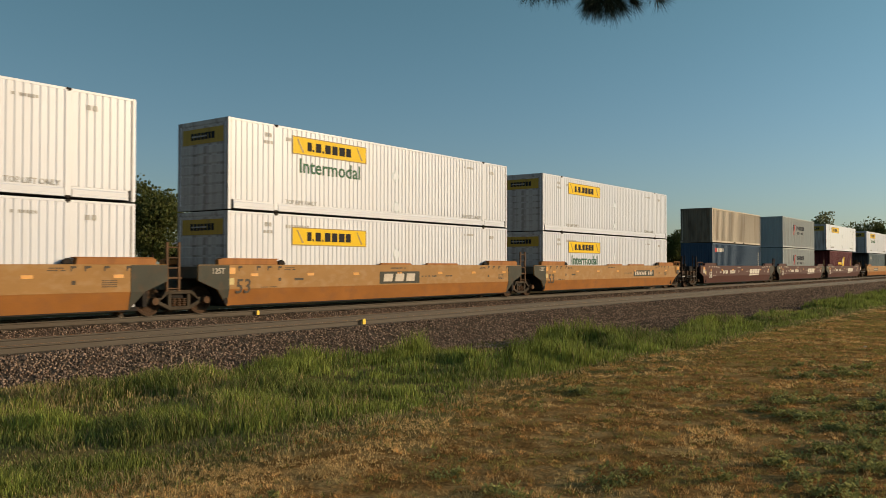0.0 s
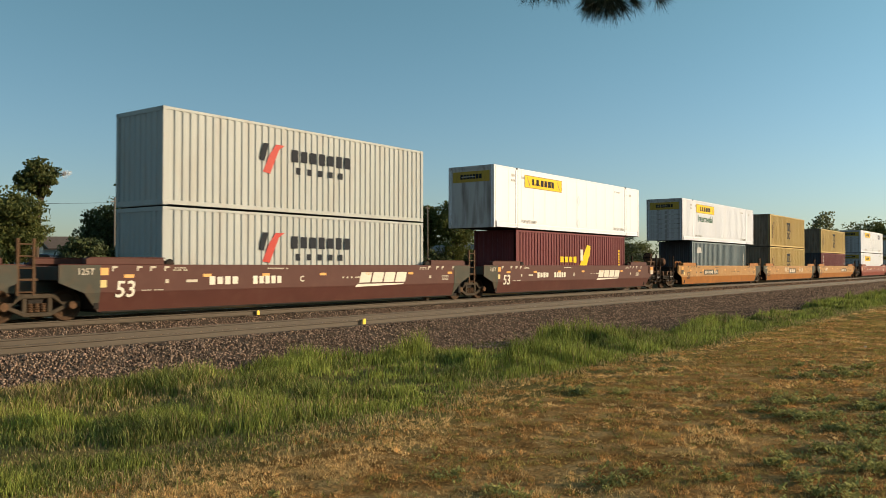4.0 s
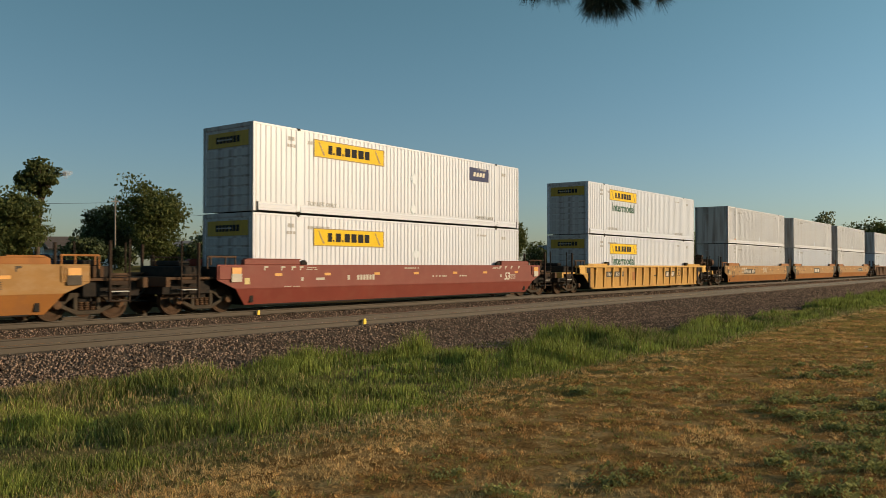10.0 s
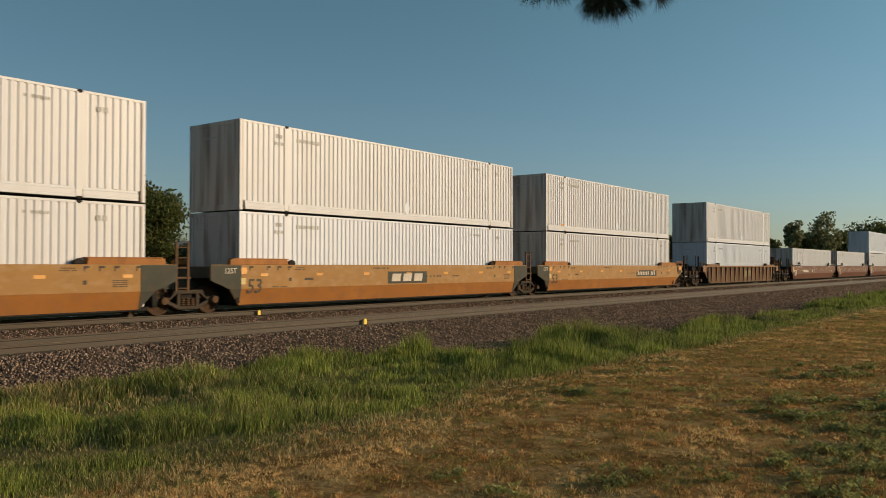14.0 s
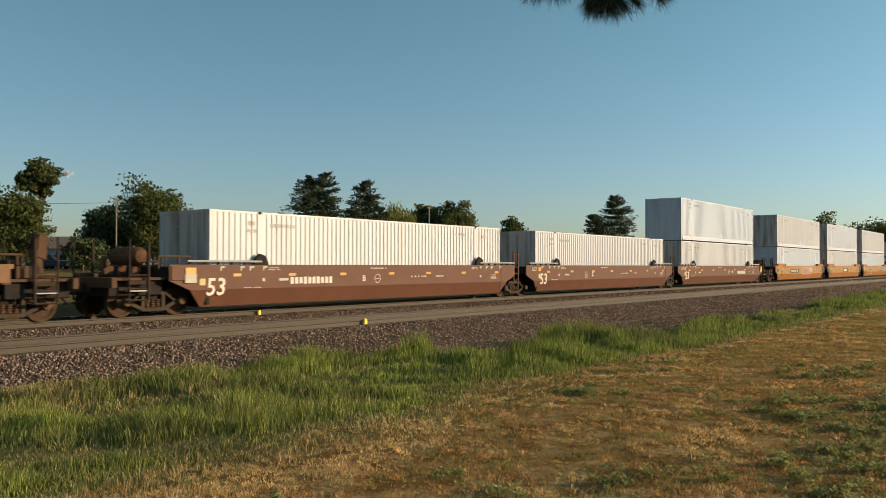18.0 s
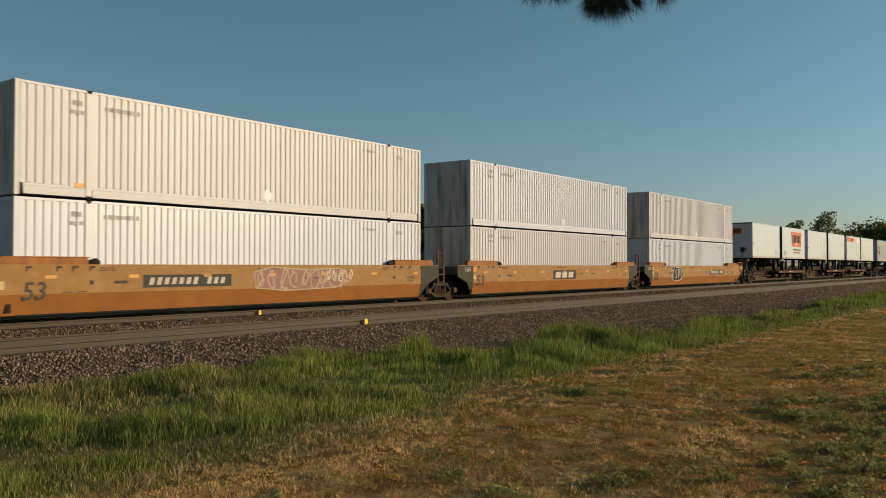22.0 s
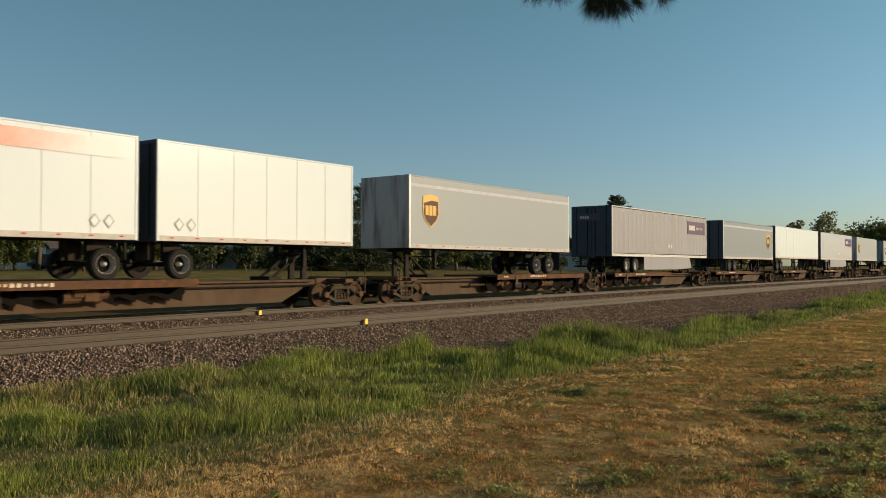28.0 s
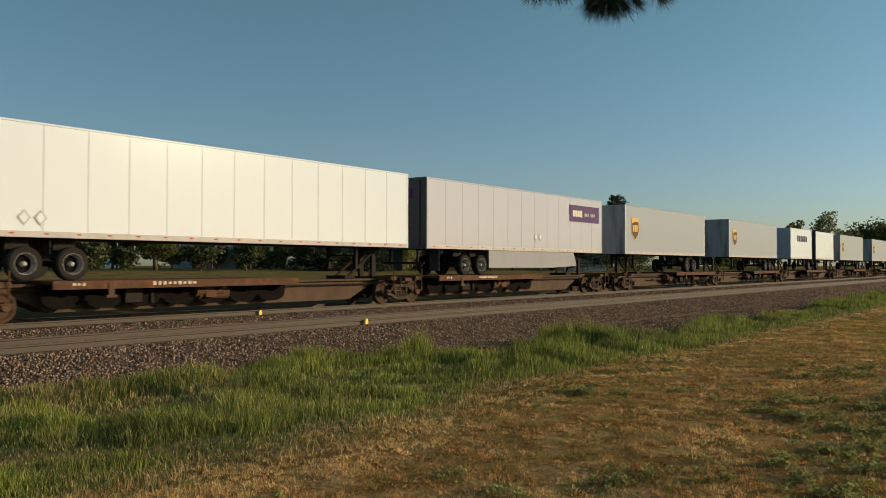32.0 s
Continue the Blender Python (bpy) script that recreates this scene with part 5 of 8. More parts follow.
def markings(p, y, tone, seed, lf=False, rf=False):
    """Small stencils and reflector strips along a car side."""
    rnd = random.Random(seed)
    for k in range(7):
        x = -7.3 + k * 2.45 + rnd.uniform(-0.1, 0.1)
        part("reflector", plate(0.30, 0.09), reflector, p, "", (x, y, 1.18))
    for x, free in ((-8.95 if lf else -8.15, lf), (9.2 if rf else 8.35, rf)):
        part("reflector", plate(0.36, 0.2), reflector, p, "", (x, y - (0.054 if free else 0.0), 1.31))
        if free:
            part("card_holder", shared("card_holder", lambda: Solid().prism([(-0.2, -0.13), (0.2, -0.13), (0.2, 0.13), (-0.2, 0.13)], -0.004, 0).mesh("card_holder", 0.002)), tone, p, "small framed card holder", (x, y - 0.054, 1.09))
    part("pale_panel", plate(0.20, 0.20), pale_yellow, p, "", (-8.5 if lf else -8.12, y, 0.98))
    part("pale_panel", plate(0.4, 0.08), tone, p, "", (-5.3, y, 1.02))
    for sx in (-1, 1):
        for x, w in ((7.75, 0.16), (7.05, 0.16), (6.6, 0.18), (6.15, 0.16)):
            part("stencil", shared(("flag_mark", w), lambda: Solid().prism([(-w / 2, 0.07), (-w / 2, -0.07), (-w / 4, -0.07), (-w / 4, 0.0), (w / 2, 0.02), (w / 2, 0.07)], -0.003, 0).mesh("stencil")), tone, p, "", (sx * x + rnd.uniform(-0.06, 0.06), y, 1.385))
        part("stencil", bars(0.5, 0.035, 7), tone, p, "", (sx * 5.7, y, 1.34))
        part("stencil", bars(0.42, 0.035, 5), tone, p, "", (sx * 5.7, y, 1.40))
        part("stencil", plate(0.11, 0.11), tone, p, "", (sx * 6.15, y, 1.02))
    for k in range(4):
        part("stencil", bars(0.6, 0.03, 8), tone, p, "", (7.25, y, 1.06 - 0.055 * k))
    part("stencil", bars(0.7, 0.03, 9), tone, p, "", (-6.6, y, 0.62 + 0.16))
    part("stencil", bars(1.1, 0.06, 10), tone, p, "", (1.6 + rnd.uniform(-0.2, 0.2), y, 1.05))
    part("stencil", bars(0.5, 0.06, 4), tone, p, "", (3.2, y, 1.05))
    part("stencil", bars(0.9, 0.05, 10), tone, p, "", (rnd.uniform(-2, 0), y, 1.38))


def ribbon(points, width):
    """A thin painted line along a path in x, z."""
    v, f = [], []
    last = len(points) - 1
    for i, (x, z) in enumerate(points):
        (x0, z0), (x1, z1) = points[max(0, i - 1)], points[min(last, i + 1)]
        d = max(1e-5, math.hypot(x1 - x0, z1 - z0))
        nx, nz = -(z1 - z0) / d * width / 2, (x1 - x0) / d * width / 2
        v += [(x - nx, -0.002, z - nz), (x + nx, -0.002, z + nz), (x - nx, 0, z - nz), (x + nx, 0, z + nz)]
    for i in range(last):
        k = 4 * i
        f += [(k, k + 4, k + 5, k + 1), (k + 2, k + 3, k + 7, k + 6), (k, k + 2, k + 6, k + 4), (k + 1, k + 5, k + 7, k + 3)]
    return Solid().add(v, f).mesh("graffiti_stroke")


def graffiti(p, x, y, z, seed, w, h, fill, outline=None, label="sprayed graffiti strokes"):
    """A hand-sprayed tag: thin curving strokes, on some over a filled ground."""
    rnd = random.Random(seed)
    n = max(4, int(round(w / h * 1.6)))
    step = w / n
    if outline:
        ground = [(-w * 0.52, h * 0.30), (-w * 0.50, -h * 0.38), (-w * 0.2, -h * 0.52), (w * 0.35, -h * 0.45), (w * 0.54, -h * 0.1), (w * 0.40, h * 0.46), (0.0, h * 0.40), (-w * 0.34, h * 0.52)]
        part("graffiti_ground", Solid().prism(ground, -0.002, 0).mesh("graffiti_ground"), outline, p, "", (x, y, z))
        part("graffiti_stroke", ribbon(ground + ground[:1], 0.045), fill, p, "", (x, y - 0.003, z))
    for k in range(n):
        cx = -w / 2 + (k + 0.5) * step
        turn, r, way = rnd.uniform(0, 6.28), rnd.uniform(0.30, 0.5), rnd.choice((-1, 1))
        pts = []
        for i in range(11):
            a = turn + way * i * rnd.uniform(0.42, 0.75)
            pts.append((cx + step * r * 0.95 * math.cos(a) + step * 0.05 * i * way * 0.4, h * (r * math.sin(a) * 0.95 + rnd.uniform(-0.05, 0.05))))
        part("graffiti_stroke", ribbon(pts, 0.035 if h < 0.5 else 0.05), fill, p, label if k == 0 else "", (x, y - 0.0025, z))
        if k % 2 == 0:
            part("graffiti_stroke", ribbon([(cx - step * 0.3, -h * rnd.uniform(0.3, 0.55)), (cx + step * rnd.uniform(-0.2, 0.2), 0.0), (cx + step * rnd.uniform(0.0, 0.5), h * rnd.uniform(0.35, 0.6))], 0.035 if h < 0.5 else 0.05), fill, p, "", (x, y - 0.0025, z))


def logo_slab(p, x, y, z, w=2.4, h=0.46):
    """A dark plate with three slanted pale blocks."""
    q = part("logo_plate", plate(w, h), slab_dark, p, "", (x, y, z))
    for k in (-1, 0, 1):
        part("logo_block", bars(round(w * 0.24, 3), round(h * 0.70, 3), 1, 0.06, 0.12), slab_pale, q, "", (-0.03 + k * w * 0.28, -0.005, 0))


def number_slab(p, x, y, z, w=3.05, h=0.36):
    q = part("number_plate", plate(w, h), slab_dark, p, "", (x, y, z))
    part("number_mark", bars(round(w * 0.88, 3), round(h * 0.62, 3), 11, 0.05, 0.42), slab_pale, q, "", (0, -0.005, 0))


def white_slant_logo(p, x, y, z, w=2.7, h=0.38):
    for k in range(4):
        part("logo_block", bars(w * 0.23, h, 1, 0.12, 0.05), mark_white, p, "", (x + (k - 1.5) * w * 0.25, y, z))
    part("logo_swoosh", poly_plate([(-w / 2 - 0.2, -h * 0.9), (w / 2 - 0.2, -h * 0.75), (w / 2 - 0.1, -h * 0.62), (-w / 2 - 0.05, -h * 0.62)]), mark_white, p, "", (x, y, z))


def end_platform(u, sign, x, paint, y_out):
    """The brakeman's platform, steps, hand rails and brake gear at a free end."""
    def deck():
        s = Solid().box(0, 1.75, -1.35, 1.35, 1.05, 1.13).box(0, 1.75, -0.35, 0.35, 0.72, 1.05).box(1.62, 1.78, -1.5, 1.5, 0.85, 1.14)
        return s.mesh("platform", 0.012)
    f = pose(x, 0, 0, 0, 0, 0 if sign > 0 else 180)
    d = part("platform", shared("platform", deck), paint if paint is yellow_paint else rust_steel, u, "end platform with grab irons")
    d.matrix_local = f

    def steps(y):
        s = Solid()
        s.tube((0.64, y, 0.5), (0.64, y, 2.15), 0.055, None, 6).tube((1.23, y, 0.45), (1.23, y, 2.2), 0.03, None, 6)
        for z in (0.5, 0.82, 1.2):
            s.tube((0.64, y, z), (1.23, y, z), 0.024, None, 6)
        s.box(0.62, 1.25, *sorted((y, y * 0.86)), 0.94, 1.05)
        return s.mesh("step_ladder")
    for y in (-1.46, 1.46):
        lad = part("step_ladder", shared(("steps", y), lambda: steps(y)), ladder_dark, d)
        # treads paler than the ladder: their sunlit tops are put into the colour
        for z in (0.50, 0.76):
            part("step_tread", shared(("tread", y), lambda: Solid().box(0.66, 1.21, *sorted((y * 1.01, y * 0.86)), -0.016, 0.016).mesh("step_tread")), grey_mark, lad, "", (0, 0, z))

    def rail():
        s = Solid().tube((-0.75, 0, 1.74), (0.32, 0, 1.74), 0.03, None, 6).tube((0.32, 0, 1.74), (0.32, 0, 1.38), 0.028, None, 6)
        for xx in (-0.72, -0.35, 0.2):
            s.tube((xx, 0, 1.48), (xx, 0, 1.74), 0.03, None, 6)
        return s.mesh("hand_rail")
    for y in (-1.46, 1.46):
        part("hand_rail", shared("hand_rail", rail), orange_flange if paint is orange_paint else rust_steel, d, "steel end hand rail", (0, y, 0))

    def hand_wheel():
        s = Solid()
        ring = [(0.28 * math.cos(k * math.pi / 7), 0.28 * math.sin(k * math.pi / 7)) for k in range(15)]
        for (a, c), (e, f2) in zip(ring, ring[1:]):
            s.tube((0, a, c), (0, e, f2), 0.022, None, 5)
        for a, c in ring[:7:2]:
            s.tube((0, -a, -c), (0, a, c), 0.014, None, 5)
        return s.mesh("brake_wheel")
    if sign > 0 and paint in (yellow_paint, brown_paint, rust_paint):
        part("brake_wheel", shared("brake_wheel", hand_wheel), steel_dark, d, "round hand brake wheel", (0.92, -0.75, 2.02))
        part("brake_stand", shared("brake_stand", lambda: Solid().box(0.95, 1.12, -0.92, -0.58, 1.13, 2.1).prism([(0.9, 1.7), (1.2, 1.6), (1.25, 2.2), (1.0, 2.3)], -0.95, -0.5).tube((1.25, -0.4, 1.1), (1.2, -0.55, 2.35), 0.04, None, 6).mesh("brake_stand", 0.02)), rust_steel, d)
    for y in (-1, 1):
        part("end_box", shared(("end_box", y), lambda: Solid().box(-0.78, -0.03, *sorted((y * (HALF + 0.001), y * (HALF + 0.035))), 1.04, 1.46).box(-0.70, -0.64, *sorted((y * (HALF + 0.035), y * (HALF + 0.05))), 1.08, 1.42).mesh("end_box", 0.012)), paint, d)
    if sign < 0 and paint in (orange_paint, light_brown_paint):
        part("air_reservoir", shared("air_reservoir", lambda: Solid().lathe([(0.05, -0.72), (0.2, -0.68), (0.27, -0.56), (0.27, 0.56), (0.2, 0.68), (0.05, 0.72)], (0.42, 0.1, 1.74), 16).box(0.3, 0.54, -0.3, -0.2, 1.13, 1.5).box(0.3, 0.54, 0.4, 0.5, 1.13, 1.5).mesh("air_reservoir")), deck_orange, d, "rusty brown air reservoir")
    else:
        part("end_bulkhead", shared("low_bulk", lambda: Solid().box(0.25, 0.95, -1.1, 1.1, 1.13, 1.46).box(0.4, 0.8, -0.5, 0.7, 1.46, 1.62).mesh("end_bulkhead", 0.03)), steel_dark, d)
    part("brake_valve", shared("brake_valve", lambda: Solid().box(0.3, 0.62, -1.2, -0.85, 1.13, 1.46).box(0.36, 0.5, -1.15, -0.95, 1.46, 1.62).tube((0.8, -1.1, 1.2), (1.5, -0.9, 1.2), 0.07, None, 7).tube((0.62, -1.0, 1.3), (1.6, -0.6, 1.16), 0.03, None, 5).mesh("brake_valve", 0.02)), rust_steel, d)
    part("underframe_box", shared("deck_plate", lambda: Solid().box(0.02, 1.7, -1.2, 1.2, 0.62, 1.04).mesh("underframe_box", 0.02)), steel_dark, d)
    coupler(u, x + sign * 1.7, sign)


def well_unit(kind, left_free, right_free, paint, label, seed, mark, tone, own_right):
    """kind: flush (smooth sides), bars (flush with open top rods), ribbed. Origin at the rail heads under its middle."""
    u = thing("well_car", label, "well car", "well cars of the freight train", (0, FAR_Y, 0))
    e = 9.35
    x0, x1 = -(9.65 if left_free else e), (9.65 if right_free else 8.95)
    for s in (-1, 1):
        if kind == "ribbed":
            me = shared(("ribbed_side", s), lambda: ribbed_side(s))
            sp = part("side_panel", me, {yellow_paint: yellow_panel, rust_paint: rust_panel}[paint], u)
            part("top_chord", shared(("chord", s), lambda: Solid().box(-9.7, 9.7, *sorted((s * 1.36, s * 1.565)), 1.383, TOP).mesh("top_chord", 0.008)), paint, u)
            rib = shared(("rib", s), lambda: Solid().prism_x([(s * 1.40, 0.26), (s * 1.40, 1.36), (s * 1.555, 1.38), (s * 1.475, 0.26)], -0.075, 0.075).mesh("rib", 0.006))
            for k in range(15):
                part("rib", rib, paint, sp, "", (-7.55 + k * 15.1 / 14, 0, 0))
            continue
        for lower in (False, True):
            me = shared(("side", x0, x1, lower), lambda: side_panel(x0, x1, lower).mesh("side_panel", 0.008))
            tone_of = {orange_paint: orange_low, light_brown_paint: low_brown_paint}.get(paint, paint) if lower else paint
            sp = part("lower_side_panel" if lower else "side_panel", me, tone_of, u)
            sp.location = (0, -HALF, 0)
            if s > 0:
                sp.matrix_local = Matrix.Translation((0, HALF, 0)) @ Matrix.Diagonal((1, -1, 1, 1))
    # floor and cross members
    part("well_floor", shared("floor", lambda: Solid().box(-8.1, 8.1, -1.42, 1.42, 0.20, 0.30).mesh("well_floor")), steel_dark, u)
    for s in (-1, 1):
        part("end_bulkhead", shared("bulk", lambda: Solid().box(-0.075, 0.075, -1.49, 1.49, 0.30, 1.42).mesh("end_bulkhead", 0.01)), steel_dark, u, "", (s * 8.275, 0, 0))
    for sign, free in ((-1, left_free), (1, right_free)):
        xe = x0 if sign < 0 else x1
        arm = shared(("arm", sign, xe), lambda: Solid().box(min(sign * 8.3, sign * 9.75), max(sign * 8.3, sign * 9.75), -0.5, 0.5, 0.74, 1.05).box(min(sign * 8.35, xe), max(sign * 8.35, xe), -1.49, 1.49, 1.08, 1.44).mesh("end_sill", 0.015))
        part("end_sill", arm, joint_grey if not free and kind != "bars" else steel_dark, u)
        if free:
            end_platform(u, sign, xe - sign * 0.02, paint, HALF)
            truck(u, sign * 9.85)
        else:
            for s in (-1, 1):
                cap = shared(("endcap", sign, s, xe), lambda: end_casting(sign, s, xe))
                part("end_casting", cap, joint_grey if kind != "bars" else paint, u, "grey-green end casting" if kind != "bars" else "")
            if sign < 0 and kind != "ribbed":
                part("load_text", letters("125T", 0.17), pale_mark, u, "", (-8.62, -HALF - 0.018, 1.30))
            lad = shared(("ladder", sign), lambda: ladder(sign))
            if sign > 0:
                part("end_ladder", lad, rust_panel if paint is orange_paint else rust_steel, u, "slim steel end ladder")
    if not right_free and own_right:
        truck(u, 9.70)
    # raised container guides on the sill tops
    for sign in (-1, 1):
        for s in (-1, 1):
            if kind == "bars":
                me = shared(("rod", sign, s), lambda: Solid().tube((sign * 6.2, s * 1.50, 1.60), (sign * 9.0, s * 1.50, 1.60), 0.035, None, 8).mesh("top_rod"))
                part("top_rod", me, grey_mark, u, "pale steel guard rod")
                st = shared(("posts", sign, s), lambda: rod_posts(sign, s))
                part("rod_post", st, steel_dark, u)
                cone = shared(("lock", sign, s), lambda: Solid().prism([(sign * 6.2 - 0.33, 1.5), (sign * 6.2 + 0.33, 1.5), (sign * 6.2 + 0.2, 1.78), (sign * 6.2 - 0.05, 1.86), (sign * 6.2 - 0.22, 1.7)], s * 1.44 - 0.06, s * 1.44 + 0.06).mesh("stack_lock", 0.02))
                part("stack_lock", cone, steel_dark, u, "black stacking lock")
            else:
                h = 0.20 if kind == "flush" else 0.10
                me = shared(("guide", sign, s, h), lambda: Solid().prism([(sign * 6.22, TOP), (sign * 8.6, TOP), (sign * 8.6, TOP + h - 0.05), (sign * 8.45, TOP + h), (sign * 6.26, TOP + h)][::sign], s * 1.44 - 0.09, s * 1.44 + 0.09).box(*sorted((sign * 6.2, sign * 8.5)), s * 1.44 - 0.105, s * 1.44 + 0.105, TOP + h - 0.03, TOP + h).mesh("corner_guide", 0.01))
                part("corner_guide", me, orange_flange if paint is orange_paint else paint, u)
                if kind == "flush":
                    part("stack_lock", shared(("lockf", sign, s), lambda: Solid().prism([(sign * 6.02 - 0.16, TOP), (sign * 6.02 + 0.16, TOP), (sign * 6.02 + 0.14, TOP + 0.10), (sign * 6.02 + 0.02, TOP + 0.17), (sign * 6.02 - 0.14, TOP + 0.09)], s * 1.44 - 0.07, s * 1.44 + 0.07).mesh("stack_lock", 0.02)), steel_dark, u, "black stacking lock")
                if kind == "ribbed":
                    part("stack_lock", shared(("lockr", sign, s), lambda: Solid().box(sign * 6.1 - 0.2, sign * 6.1 + 0.2, s * 1.44 - 0.08, s * 1.44 + 0.08, TOP, TOP + 0.2).mesh("stack_lock", 0.03)), steel_dark, u)
    y = -HALF - 0.003
    if kind == "ribbed":
        y = -1.432
    if paint is red_paint:
        part("size_number", letters("53", 0.34, slant=0.2), mark, u, "", (6.7, y, 0.98))
    else:
        part("size_number", letters("53", 0.46 if kind != "bars" else 0.54, slant=0.12), faded_black if paint is orange_paint else mark, u, "", ({"bars": -8.0 if left_free else -7.7, "ribbed": 4.87}.get(kind, -7.65 if paint is orange_paint else -7.45), y, 0.80 if kind != "ribbed" else 0.98))
    return u, y


def end_casting(sign, s, xe):
    """The grey outer skin of a shared end: down to the fold, then leaning in with the side."""
    q = Solid()
    b = xe - sign * 1.15
    up = [(xe, 1.02), (b + sign * 0.45, FOLD), (b, FOLD), (b, TOP - 0.02), (xe, TOP - 0.02)]
    q.prism(up if sign < 0 else up[::-1], *sorted((s * (HALF + 0.001), s * (HALF + 0.012))))
    v = [(b + sign * 0.45, s * (HALF + 0.012), FOLD), (b, s * (HALF + 0.012), FOLD), (b, s * (HALF - 0.118), LOW)]
    q.add(v + [(x, y - s * 0.011, z) for x, y, z in v], [(0, 1, 2), (5, 4, 3), (0, 3, 4, 1), (1, 4, 5, 2), (2, 5, 3, 0)])
    return q.mesh("end_casting")


def rod_posts(sign, s):
    q = Solid()
    for k in range(5):
        x = sign * (6.9 + k * 0.5)
        q.box(x - 0.04, x + 0.04, s * 1.50 - 0.03, s * 1.50 + 0.03, TOP - 0.01, 1.58)
    return q.mesh("rod_post")


def ladder(sign):
    q = Solid()
    for x in (9.0, 9.4):
        q.box(sign * x - 0.035, sign * x + 0.035, -1.49, -1.43, 0.72, 2.15)
    for k in range(5):
        q.tube((sign * 9.0, -1.46, 0.8 + k * 0.3), (sign * 9.4, -1.46, 0.8 + k * 0.3), 0.022, None, 6)
    q.box(min(sign * 8.9, sign * 9.5), max(sign * 8.9, sign * 9.5), -1.47, -1.3, 1.08, 1.14)
    return q.mesh("end_ladder")


def ribbed_side(s):
    q = Solid()
    o = lambda a, b: (min(s * a, s * b), max(s * a, s * b))
    arc = [(-8.9 + 0.9 * (1 - math.cos(a)) + 0.0, 0.28 + 0.72 * math.cos(a)) for a in [i * math.pi / 12 for i in range(7)]]
    left = [(-9.7, 1.0)] + [(x, z) for x, z in arc]
    right = [(-x, z) for x, z in left][::-1]
    poly = left + right + [(9.7, 1.40), (-9.7, 1.40)]
    q.prism(poly, *o(1.38, 1.43))
    q.box(-8.0, 8.0, *o(1.36, 1.50), 0.20, 0.29)
    return q.mesh("side_panel", 0.008)


# ---------------------------------------------------------------- containers
def corrugated(x0, x1, z0, z1, pitch, flat, depth, soft=0.035):
    """A side sheet with upright pressed grooves, outer face at y = 0, facing -y."""
    pts = [(x0, 0.0)]
    n = max(1, int(round((x1 - x0) / pitch)))
    p = (x1 - x0) / n
    ramp = soft if soft > 0.04 else min(soft, p * 0.12)
    for i in range(n):
        a = x0 + i * p
        pts += [(a + p * flat, 0.0), (a + p * flat + ramp, depth), (a + p - ramp, depth), (a + p - 0.001, 0.0)]
    v = [(x, y, z0) for x, y in pts] + [(x, y, z1) for x, y in pts]
    k = len(pts)
    return v, [(i, i + 1, i + 1 + k, i + k) for i in range(k - 1)]


